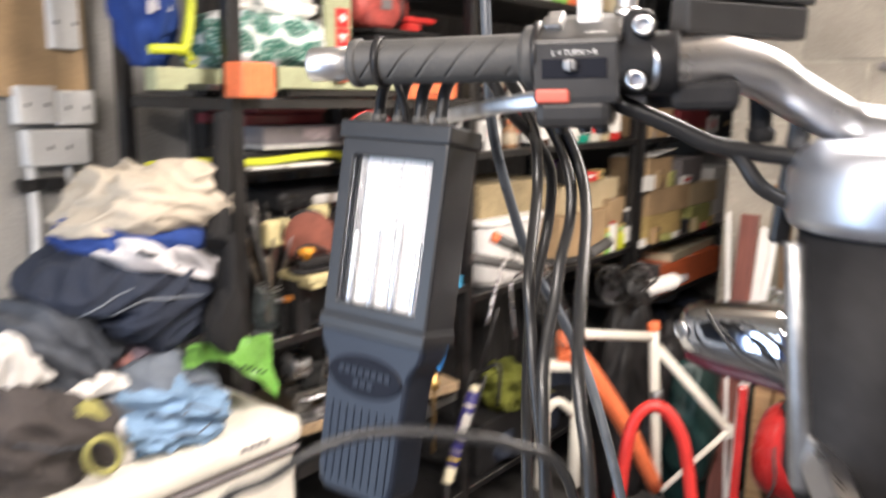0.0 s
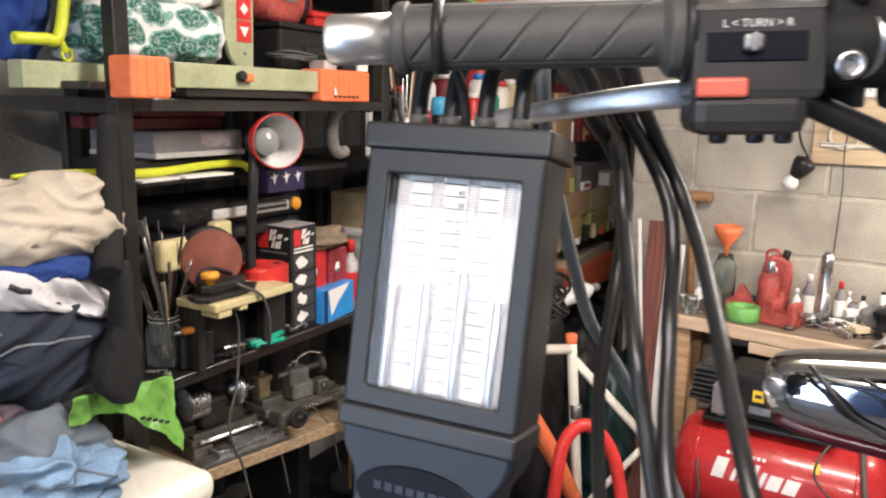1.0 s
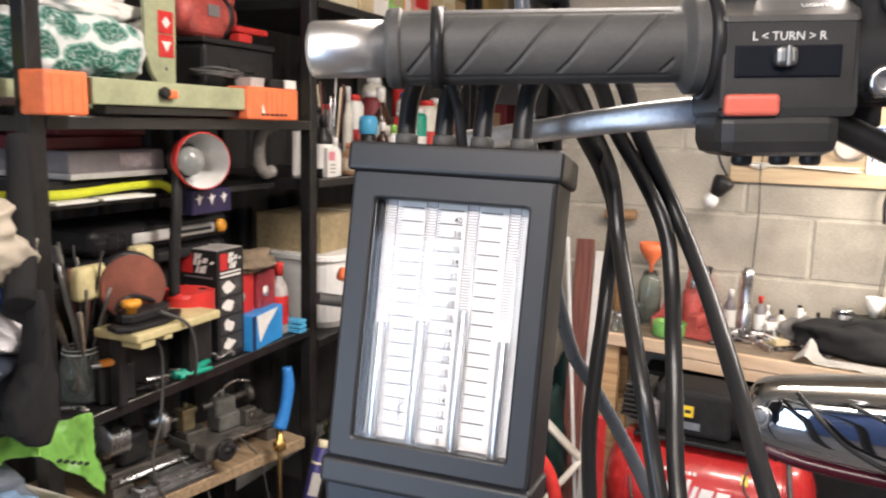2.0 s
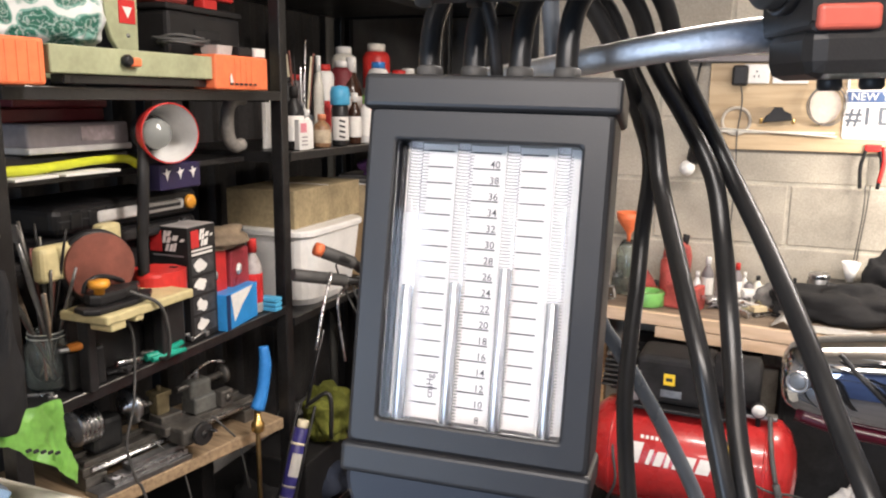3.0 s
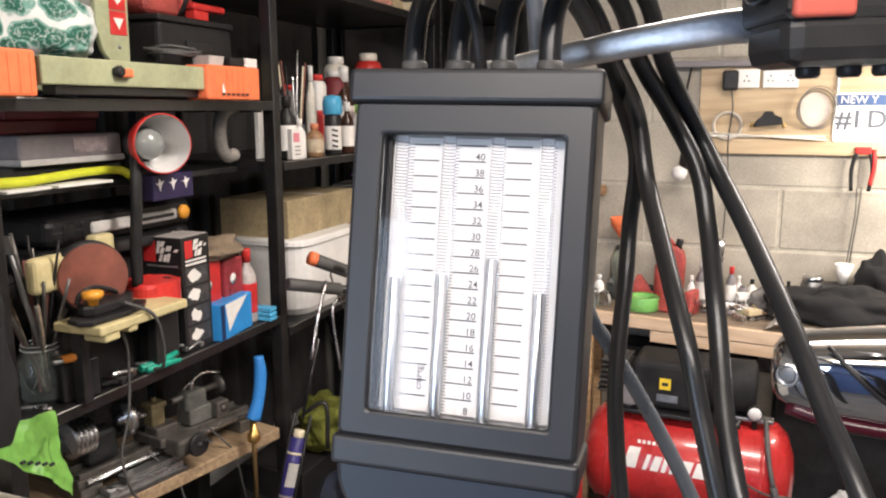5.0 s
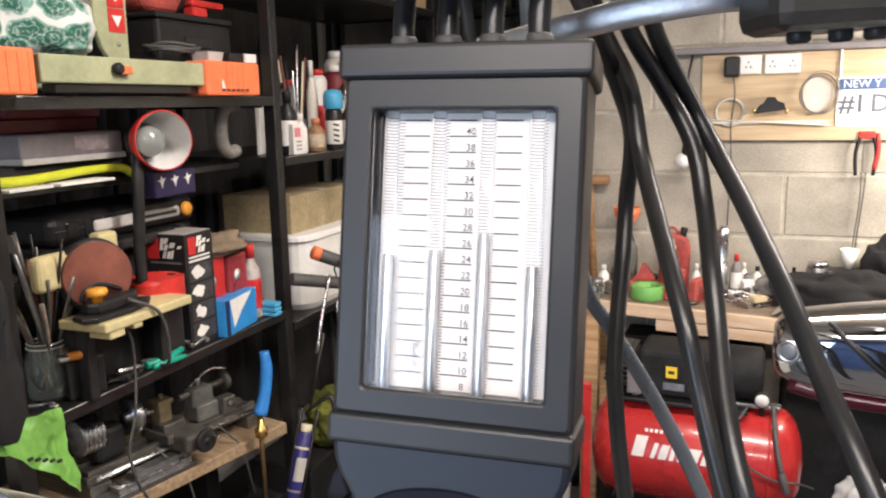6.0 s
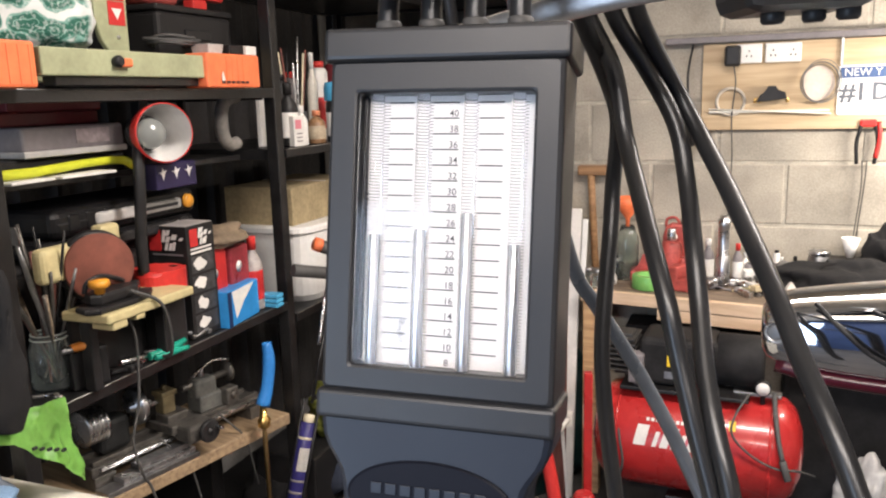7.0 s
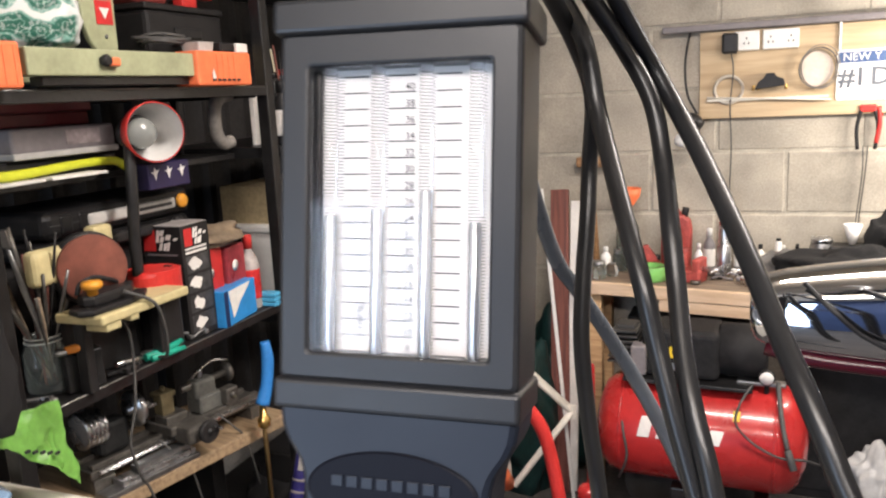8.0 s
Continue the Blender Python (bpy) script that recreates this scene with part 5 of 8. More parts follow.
def filter_box():
    g = thing("filter_box", "tall black retail box with red and white panels and small pictures", "box", loc=(-0.970, 1.4670, 0.894), rz=-90)
    b = B()
    box(b, (0, 0, 0.126), (0.094, 0.103, 0.252), 0.0015)
    part("carton", b, BLACKCARD, g)
    b = B()
    box(b, (0, 0, 0.2525), (0.090, 0.099, 0.002), 0.0005)
    part("top_flap", b, mat("grey_inner_card", (0.30, 0.28, 0.27), 0.7, var=0.2, scale=20), g)
    front = Matrix.Translation((0.0474, 0, 0)) @ Matrix(((0, 0, 1, 0), (1, 0, 0, 0), (0, 1, 0, 0), (0, 0, 0, 1)))
    flank = Matrix.Translation((0, 0.0519, 0)) @ Matrix(((-1, 0, 0, 0), (0, 0, 1, 0), (0, 1, 0, 0), (0, 0, 0, 1)))
    for face, x0, w, z0, h in ((front, -0.048, 0.094, 0.198, 0.046), (flank, -0.036, 0.074, 0.206, 0.038)):
        b = B()
        slab(b, [(x0, z0), (x0 + w * 0.34, z0), (x0 + w * 0.34, z0 + h), (x0, z0 + h)], 0, 0.0006, m=face)
        part("red_panel", b, REDCARD, g, "red panel on the box")
        for u0, u1, v0, v1 in ((0.36, 0.44, 0.42, 1.0), (0.46, 0.56, 0.42, 0.70), (0.47, 0.57, 0.74, 1.0), (0.62, 0.76, 0.55, 0.80), (0.42, 0.50, 0.04, 0.38), (0.54, 0.62, 0.04, 0.38), (0.64, 0.71, 0.04, 0.44), (0.84, 0.94, 0.52, 0.66)):
            b = B()
            slab(b, [(x0 + u0 * w, z0 + v0 * h), (x0 + u1 * w, z0 + v0 * h), (x0 + (u1 + 0.06) * w, z0 + v1 * h), (x0 + (u0 + 0.06) * w, z0 + v1 * h)], 0, 0.0008, m=face)
            part("white_stroke", b, PAPER, g)
    for z0, w, h in ((0.188, 0.080, 0.004), (0.166, 0.044, 0.003), (0.158, 0.056, 0.004), (0.150, 0.040, 0.003)):
        b = B()
        slab(b, [(-0.040, z0), (-0.040 + w, z0), (-0.040 + w, z0 + h), (-0.040, z0 + h)], 0, 0.0006, m=front)
        part("text_bar", b, GREYBOX, g)
    for z0, h in ((0.198, 0.004), (0.189, 0.005)):
        b = B()
        slab(b, [(-0.036, z0), (0.034, z0), (0.034, z0 + h), (-0.036, z0 + h)], 0, 0.0006, m=flank)
        part("text_bar", b, PAPER, g)
    rp = random.Random(6)
    for k in range(4):
        z0 = 0.150 - 0.044 * k
        b = B()
        slab(b, [(-0.038, z0 - 0.004), (0.038, z0 - 0.004), (0.038, z0 + 0.034), (-0.038, z0 + 0.034)], 0, 0.0005, m=flank)
        ground = part("picture_ground", b, mat("dark_picture_print", (0.05, 0.05, 0.052), 0.4, var=0.5, scale=60, bump=0), g, "dark printed picture")
        b = B()
        n = 14
        slab(b, [(-0.010 + (0.020 + 0.007 * rp.uniform(-1, 1)) * math.cos(2 * math.pi * j / n), z0 + 0.015 + (0.013 + 0.005 * rp.uniform(-1, 1)) * math.sin(2 * math.pi * j / n)) for j in range(n)], 0.0005, 0.0010, m=flank)
        part("picture", b, PAPER, ground)


filter_box()
b = B()
box(b, (0, 0, 0.0265), (0.045, 0.125, 0.053), 0.003)
g = solo("purple_carton", b, NAVYP, "dark purple carton with white bird-like marks", "box", loc=(-0.944, 1.415, 1.2325))
for k in range(3):
    b = B()
    slab(b, [(-0.012, 0.004), (-0.003, 0.0), (0.002, -0.013), (0.006, -0.001), (0.014, 0.008), (0.005, 0.006), (0.0, 0.013), (-0.002, 0.004)], 0, 0.0008,
         m=Matrix.Translation((0.0227, -0.045 + k * 0.040, 0.032)) @ Matrix(((0, 0, 1, 0), (1, 0, 0, 0), (0, 1, 0, 0), (0, 0, 0, 1))))
    part("white_mark", b, PAPER, g)
for k, (y, mt, lab) in enumerate(((1.535, REDCARD, "red blister pack of hardware"), (1.625, mat("dark_red_pack", (0.30, 0.04, 0.05), 0.3, var=0.3, scale=30, bump=0.03), "dark red shrink-wrapped pack"))):
    g = thing("red_pack", lab, "packaging", loc=(-0.965, y, 0.894), rz=6 * k, group="red packs beside the filter box")
    b = B()
    box(b, (0, 0, 0.09), (0.06, 0.082, 0.185 - 0.02 * k), 0.005)
    part("pack", b, mt, g)
    b = B()
    lathe(b, [(0.012, 0), (0.014, 0.001), (0, 0.0015)], 16, Matrix.Translation((0.0305, -0.01, 0.125)) @ Matrix.Rotation(radians(90), 4, "Y"))
    part("white_spot", b, PAPER, g)
    b = B()
    box(b, (0.0308, 0, 0.06), (0.001, 0.06, 0.03))
    part("dark_panel", b, BLACKCARD, g)
b = B()
heap(b, (0, 0, 0.02), (0.07, 0.10, 0.03), 12, 0.2, 6.0, 0.6, 4)
solo("brown_rag", b, mat("brown_rag_cloth", (0.20, 0.15, 0.10), 0.95, var=0.3, scale=14, bump=0.3), "crumpled brown paper wrapper on the packs", "rag", loc=(-0.975, 1.58, 1.075))
g = thing("blue_carton", "blue and white carton with a slanted panel", "box", loc=(-0.932, 1.585, 0.894), rz=7)
b = B()
box(b, (0, 0, 0.043), (0.055, 0.148, 0.086), 0.002)
part("carton", b, BLUECARD, g)
b = B()
slab(b, [(-0.054, 0.082), (0.050, 0.084), (0.028, 0.068), (-0.004, 0.048), (-0.028, 0.026), (-0.040, 0.016)], 0, 0.001, m=Matrix.Translation((0.0278, 0, 0)) @ Matrix(((0, 0, 1, 0), (1, 0, 0, 0), (0, 1, 0, 0), (0, 0, 0, 1))))
part("white_panel", b, PAPER, g)
b = B()
box(b, (0.0280, -0.0655, 0.043), (0.001, 0.016, 0.082))
part("navy_edge", b, mat("navy_print", (0.012, 0.03, 0.10), 0.4, var=0.15, bump=0.02), g)
b = B()
for k in range(3):
    box(b, (0, 0, 0.006 + 0.012 * k), (0.05, 0.03, 0.010), 0.002)
solo("striped_tin", b, SKYCAP, "small blue and white striped tin", "tin", loc=(-0.912, 1.715, 0.894))
g = thing("brush_jar", "glass jar crammed with paintbrushes and steel files", "jar", loc=(-0.982, 1.100, 0.894))
b = B()
lathe(b, [(0.0, 0.002), (0.034, 0.002), (0.038, 0.010), (0.038, 0.080), (0.031, 0.096), (0.031, 0.108), (0.029, 0.108), (0.029, 0.096), (0.0355, 0.080), (0.0355, 0.010), (0.0, 0.005)], 32)
part("glass", b, DUSTYGLASS, g).visible_shadow = False
# two pale rings stand for the highlights round the jar's glass mouth
b = B()
for z, r in ((0.1075, 0.0305), (0.099, 0.0318)):
    tube(b, circle_pts((0, 0, z), r, 32), 0.0014, 8, 1, True)
part("screw_rim", b, mat("pale_rim_highlight", (0.62, 0.64, 0.62), 0.15, var=0.1, bump=0.02), g)
rj = random.Random(5)
for k in range(20):
    b = B()
    a, t = rj.uniform(2.6, 6.6), rj.uniform(0.02, 0.085)
    if k in (3, 11):
        a, t = 1.2, 0.085
    p0 = Vector((0.018 * math.cos(a + 2.6), 0.018 * math.sin(a + 2.6), 0.010))
    p1 = Vector((t * math.cos(a), t * math.sin(a), rj.uniform(0.19, 0.31)))
    n = rj.uniform(0.0018, 0.0036)
    d = (p1 - p0).normalized()
    tube(b, [p0, p0.lerp(p1, 0.45), p0.lerp(p1, 0.7), p1], [n * 0.7, n * 0.8, n * 1.5, n], 8, 2)
    if k % 4 == 0:
        box(b, p1 + d * 0.014, (0.016, 0.006, 0.034), 0.002, d.to_track_quat("Z", "Y").to_matrix())
    part("brush", b, (DULLSTEEL, OILYSTEEL, BLACKPLASTIC, SHELFWOOD, REDWOOD, OILYSTEEL)[k % 6], g)
g = thing("orange_pliers", "orange-handled pliers lying on the shelf", "pliers", loc=(-0.915, 1.110, 0.968), rz=-30)
b = B()
tube(b, [(0, -0.016, 0.010), (0.008, 0.000, 0.013), (0.012, 0.020, 0.020)], 0.0078, 10, 5)
tube(b, [(0, -0.016, 0.010), (-0.008, -0.004, 0.009), (-0.006, 0.018, 0.008)], 0.0078, 10, 5)
part("handle", b, mat("amber_orange_plastic", (0.75, 0.26, 0.04), 0.4, var=0.15, bump=0.03), g)
b = B()
box(b, (0.0, -0.026, 0.008), (0.016, 0.022, 0.010), 0.004)
part("jaw", b, DULLSTEEL, g)
b = B()
box(b, (0, 0, 0.0365), (0.05, 0.07, 0.073), 0.004)
solo("parts_tin", b, BLACKPLASTIC, "flat black parts tin under the pliers", "tin", loc=(-0.940, 1.135, 0.894), rz=-20)
g = thing("teal_clamp", "teal plastic spring clamp on the shelf", "clamp", loc=(-0.906, 1.315, 0.896), rz=-8)
b = B()
tube(b, [(0, -0.045, 0.010), (0.006, 0.0, 0.012), (0, 0.05, 0.018)], [0.008, 0.010, 0.006], 10, 5)
part("jaw", b, TEAL, g)
b = B()
tube(b, [(0.012, -0.04, 0.007), (0.016, 0.0, 0.009), (0.014, 0.045, 0.006)], [0.006, 0.008, 0.005], 10, 5)
part("jaw", b, TEAL, g)
b = B()
rod(b, (0, -0.055, 0.014), (0, -0.115, 0.018), 0.007)
part("spring_pin", b, STEEL, g)
rs = random.Random(21)
for k in range(16):
    b = B()
    L = rs.uniform(0.03, 0.09)
    a = rs.uniform(0, 3.14)
    rod(b, (-L / 2 * math.cos(a), -L / 2 * math.sin(a), 0.006), (L / 2 * math.cos(a), L / 2 * math.sin(a), 0.006 + rs.uniform(0, 0.012)), rs.uniform(0.0025, 0.006), 8)
    box(b, (L / 2 * math.cos(a), L / 2 * math.sin(a), 0.008), (0.014, 0.012, 0.012), 0.003)
    solo("loose_tool", b, (DULLSTEEL, BLACKPLASTIC, STEEL, REDWOOD)[k % 4], "small hand tool lying in the shelf clutter", "tool", loc=(rs.uniform(-0.96, -0.915), rs.uniform(1.02, 1.50), 0.894), group="loose tools on the shelf")


# lathe on the low board
def lathe_machine():
    g = thing("hobby_lathe", "small grey metalworking lathe with a chuck and handwheels", "lathe", m=pose(-1.057, 1.489, 0.617, 0, 0, -12) @ Matrix.Scale(0.85, 4))
    b = B()
    box(b, (0, 0, 0.025), (0.09, 0.58, 0.022), 0.003)
    box(b, (0.03, 0, 0.042), (0.016, 0.56, 0.014), 0.002)
    box(b, (-0.03, 0, 0.042), (0.016, 0.56, 0.014), 0.002)
    box(b, (0, -0.26, -0.004), (0.11, 0.06, 0.038), 0.002)
    box(b, (0, 0.26, -0.004), (0.11, 0.06, 0.038), 0.002)
    part("bed", b, OILYSTEEL, g)
    b = B()
    rod(b, (0.052, -0.27, 0.030), (0.052, 0.27, 0.030), 0.006, 10)
    part("lead_screw", b, STEEL, g)
    ax = Matrix.Rotation(radians(-90), 4, "X")
    b = B()
    box(b, (-0.020, -0.190, 0.085), (0.06, 0.09, 0.09), 0.014)
    part("headstock", b, mat("grey_machine_paint", (0.03, 0.031, 0.031), 0.45, var=0.35, scale=20, bump=0.1), g)
    b = B()
    fin = [(0.0, -0.292)]
    for k in range(5):
        fin += [(0.040, -0.298 - 0.012 * k), (0.048, -0.300 - 0.012 * k), (0.048, -0.307 - 0.012 * k), (0.040, -0.309 - 0.012 * k)]
    lathe(b, fin + [(0.0, -0.36)], 28, Matrix.Translation((0.000, 0.075, 0.130)) @ ax)
    part("motor_end", b, STEEL, g, "finned bright motor end")
    b = B()
    lathe(b, [(0.010, -0.175), (0.016, -0.160), (0.047, -0.158), (0.049, -0.154), (0.049, -0.142), (0.045, -0.139), (0.012, -0.137), (0.010, -0.128)], 32, Matrix.Translation((0.01, 0.025, 0.140)) @ ax)
    chuck = part("chuck", b, STEEL, g, "bright round chuck")
    for a in (20, 140, 260):
        b = B()
        box(b, (0.01 + 0.024 * math.cos(radians(a)), -0.104, 0.140 + 0.024 * math.sin(radians(a))), (0.011, 0.018, 0.011), 0.002)
        part("jaw", b, DULLSTEEL, chuck)
    b = B()
    box(b, (0.02, -0.020, 0.060), (0.12, 0.10, 0.026), 0.004)
    box(b, (0.025, -0.025, 0.082), (0.055, 0.07, 0.024), 0.004)
    box(b, (0.098, -0.010, 0.050), (0.070, 0.09, 0.050), 0.010)
    part("saddle", b, OILYSTEEL, g)
    b = B()
    box(b, (0.012, -0.035, 0.118), (0.038, 0.040, 0.050), 0.004)
    box(b, (0.012, -0.035, 0.150), (0.048, 0.050, 0.014), 0.003)
    rod(b, (0.012, -0.035, 0.155), (0.012, -0.035, 0.170), 0.007, 10)
    part("tool_post", b, mat("tarnished_bronze", (0.22, 0.18, 0.10), 0.5, 0.4, var=0.3, scale=25, bump=0.12), g, "tarnished tool post")
    b = B()
    box(b, (0.012, -0.075, 0.130), (0.009, 0.060, 0.009), 0.001)
    part("cutting_tool", b, STEEL, g)
    wheel_m = Matrix.Translation((0.143, -0.005, 0.055)) @ Matrix.Rotation(radians(90), 4, "Y")
    b = B()
    lathe(b, [(0.022, 0.001), (0.029, 0.0), (0.032, 0.004), (0.032, 0.011), (0.029, 0.015), (0.023, 0.013)], 30, wheel_m)
    lathe(b, [(0.0, 0.004), (0.023, 0.006), (0.023, 0.010), (0.010, 0.010), (0.008, 0.018), (0.0, 0.018)], 24, wheel_m)
    wheel = part("handwheel", b, BLACKPLASTIC, g, "black dished handwheel")
    b = B()
    rod(b, (0.154, 0.016, 0.062), (0.180, 0.016, 0.062), 0.005, 10)
    part("crank_knob", b, STEEL, wheel)
    b = B()
    box(b, (-0.010, 0.120, 0.070), (0.062, 0.085, 0.050), 0.006)
    box(b, (-0.012, 0.112, 0.112), (0.050, 0.075, 0.060), 0.012, seg=3)
    part("tailstock", b, mat("grey_green_machine_paint", (0.15, 0.15, 0.135), 0.45, var=0.35, scale=20, bump=0.1), g, "grey-green tailstock")
    b = B()
    rod(b, (-0.012, 0.040, 0.128), (-0.012, 0.215, 0.128), 0.010, 16)
    lathe(b, [(0.006, 0.200), (0.026, 0.202), (0.029, 0.206), (0.029, 0.214), (0.010, 0.218), (0.0, 0.218)], 24, Matrix.Translation((-0.012, 0, 0.128)) @ ax)
    part("quill", b, OILYSTEEL, g)
    b = B()
    rod(b, (-0.012, 0.112, 0.140), (-0.012, 0.112, 0.168), 0.008, 12)
    tube(b, [(0.002, 0.070, 0.155), (-0.012, 0.112, 0.166), (-0.022, 0.170, 0.174), (-0.020, 0.225, 0.160)], 0.0045, 8, 5)
    part("clamp_lever", b, STEEL, g)
    b = B()
    box(b, (0.030, 0.175, 0.075), (0.036, 0.045, 0.050), 0.005)
    lathe(b, [(0.0, 0.0), (0.010, 0.0), (0.010, 0.006), (0.0, 0.007)], 16, Matrix.Translation((0.048, 0.175, 0.078)) @ Matrix.Rotation(radians(90), 4, "Y"))
    part("clamp_block", b, OILYSTEEL, g)
    for k in range(2):
        b = B()
        tube(b, [(0.06, -0.10 + 0.20 * k, 0.05), (0.09, -0.07 + 0.20 * k, 0.003), (0.105, -0.04 + 0.20 * k, -0.05), (0.110, -0.01 + 0.20 * k, -0.2)], 0.003, 8, 5)
        part("flex", b, RUBBER, g)


lathe_machine()
for k in range(3):
    b = B()
    box(b, (0, 0, 0.006 + 0.0125 * k), (0.046 - 0.008 * k, 0.24 - 0.05 * k, 0.012), 0.001)
    solo("steel_bar_stock", b, (DULLSTEEL, STEEL, DULLSTEEL)[k], "flat bar stock lying on the board", "bar", loc=(-1.012, 1.345 + 0.02 * k, 0.5975), rz=-12, group="bar stock beside the lathe")
g = thing("gas_torch", "blue-handled brass gas torch hanging at the rack", "torch", loc=(-0.885, 1.630, 0.45))
b = B()
tube(b, [(0, 0.008, 0.375), (0.006, 0.004, 0.33), (0.006, -0.010, 0.270), (0, -0.026, 0.225)], [0.012, 0.0155, 0.0150, 0.018], 14, 6)
part("handle", b, BLUEP, g)
b = B()
lathe(b, [(0.008, 0.165), (0.016, 0.171), (0.016, 0.189), (0.010, 0.195), (0.007, 0.228)], 14, Matrix.Translation((0.0, -0.026, 0)))
part("valve", b, BRASS, g)
b = B()
rod(b, (0.0, -0.026, 0.170), (-0.004, -0.020, -0.03), 0.006, 12)
part("lance", b, mat("dull_brass", (0.32, 0.22, 0.10), 0.4, 1.0, var=0.25, bump=0.05), g)

# added dark sheet: puts the shade behind the racks into a colour
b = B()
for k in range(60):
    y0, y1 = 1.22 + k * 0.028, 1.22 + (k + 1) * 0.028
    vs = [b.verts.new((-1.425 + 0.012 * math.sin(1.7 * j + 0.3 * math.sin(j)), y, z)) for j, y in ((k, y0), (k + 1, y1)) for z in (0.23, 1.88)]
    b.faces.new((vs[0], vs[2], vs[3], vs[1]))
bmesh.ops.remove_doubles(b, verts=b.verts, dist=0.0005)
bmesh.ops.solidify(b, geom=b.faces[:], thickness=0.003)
solo("backing_sheet", b, mat("dark_backing_shade", (0.050, 0.046, 0.044), 0.9, var=0.3, scale=6, bump=0.2), "dark wavy sheet added behind the racks in place of shade", "sheet")
b = B()
tube(b, [(-0.865, 1.165, 1.03), (-0.868, 1.19, 0.99), (-0.875, 1.200, 0.93), (-0.872, 1.187, 0.843), (-0.875, 1.166, 0.772), (-0.875, 1.183, 0.694), (-0.875, 1.205, 0.648), (-0.86, 1.24, 0.45)], 0.0028, 8, 6)
solo("hanging_flex", b, RUBBER, "black flex hanging down before the lathe", "cable")
b = B()
tube(b, [(-1.00, 1.742, 1.300), (-1.00, 1.712, 1.297), (-1.00, 1.690, 1.318), (-1.00, 1.685, 1.355), (-1.00, 1.694, 1.392), (-1.00, 1.722, 1.410), (-1.00, 1.750, 1.412)], 0.016, 14, 6)
solo("bent_pipe", b, mat("dull_grey_plastic", (0.27, 0.25, 0.225), 0.55, var=0.3, scale=20, bump=0.1), "pale grey curved plastic pipe on the shelf", "pipe", loc=(0, 0, 0.0062))
b = B()
box(b, (0, 0, 0.066), (0.012, 0.045, 0.132), 0.002)
solo("white_card", b, PAPER, "upright white card at the rack post", "card", loc=(-1.03, 1.900, 1.286), rz=15)
bottle((-0.945, 1.690, 0.894), 0.024, 0.185, None, mat("cloudy_plastic", (0.42, 0.38, 0.36), 0.3, var=0.3, scale=30, bump=0.03), REDPLASTIC, "cloudy plastic bottle with a red cap and label", "round", REDCARD, "bottles on the rack")
bottle((-0.945, 1.90, 1.286), 0.026, 0.165, None, BLACKPLASTIC, BLACKPLASTIC, "black bottle with a white paper label", "round", PAPER, "bottles on the rack")

from mathutils.bvhtree import BVHTree


# ---- bottles and boxes on the far rack ----
AMBER = mat("amber_bottle", (0.20, 0.07, 0.02), 0.2, var=0.2, bump=0.02)
rb = random.Random(11)
DARKAMBER = mat("dark_amber_bottle", (0.045, 0.02, 0.012), 0.2, var=0.2, bump=0.02)
ROWS2 = [
    (-0.930, 1.937, 0.018, 0.106, WHITEP, WHITEP, None, "round"), (-0.930, 2.018, 0.025, 0.092, mat("dusty_amber", (0.30, 0.17, 0.09), 0.3, var=0.35, scale=30, bump=0.03), mat("faded_orange", (0.55, 0.20, 0.10), 0.5, var=0.2), mat("stained_paper_label", (0.46, 0.38, 0.27), 0.7, var=0.3, scale=40), "round"),
    (-0.930, 2.215, 0.020, 0.152, DARKAMBER, WHITEP, PAPER, "round"), (-1.000, 2.125, 0.016, 0.255, OFFWHITE, WHITEP, None, "round"),
    (-1.000, 2.330, 0.034, 0.262, DARKAMBER, WHITEP, PAPER, "round"), (-1.000, 1.956, 0.024, 0.190, BLACKPLASTIC, BLACKPLASTIC, PAPER, "can"),
    (-1.010, 2.530, 0.046, 0.315, REDPLASTIC, OFFWHITE, PAPER, "can"), (-1.040, 2.060, 0.030, 0.200, GREYBOX, REDPLASTIC, PAPER, "can"),
    (-1.040, 2.230, 0.030, 0.235, WHITEP, REDPLASTIC, REDCARD, "can"), (-0.930, 2.290, 0.022, 0.145, WHITEP, GREENP, PAPER, "round"),
    (-0.935, 2.350, 0.026, 0.185, REDCARD, WHITEP, PAPER, "can"), (-1.080, 2.430, 0.040, 0.300, OFFWHITE, WHITEP, PALECARD, "can"),
    (-0.945, 2.410, 0.034, 0.250, WHITEP, BLUEP, PAPER, "can"), (-0.940, 2.490, 0.030, 0.200, TEAL, WHITEP, PAPER, "can"),
    (-0.945, 2.570, 0.036, 0.230, OFFWHITE, REDPLASTIC, REDCARD, "can"), (-1.03, 2.330, 0.040, 0.250, DARKRED, WHITEP, PAPER, "can"),
    (-0.950, 2.660, 0.034, 0.240, PALECARD, WHITEP, PAPER, "can"), (-0.950, 2.750, 0.032, 0.210, REDPLASTIC, BLACKPLASTIC, PAPER, "can"),
]
for x, y, r, h, bo, li, ba, pr in ROWS2:
    tone = {"can": "aerosol can", "round": "bottle"}[pr]
    bottle((x, y, 1.286), r, h, None, bo, li, "small workshop " + tone + " standing on the steel rack", pr, ba)
g = thing("tablet_pack", "white retail pack with a pink printed square", "packet", loc=(-0.925, 1.897, 1.286), rz=-12)
b = B()
box(b, (0, 0, 0.040), (0.030, 0.040, 0.080), 0.002)
part("pack", b, PAPER, g)
b = B()
box(b, (0.0155, -0.004, 0.058), (0.0012, 0.022, 0.024))
part("pink_square", b, mat("pink_print", (0.60, 0.20, 0.24), 0.5, var=0.1), g)
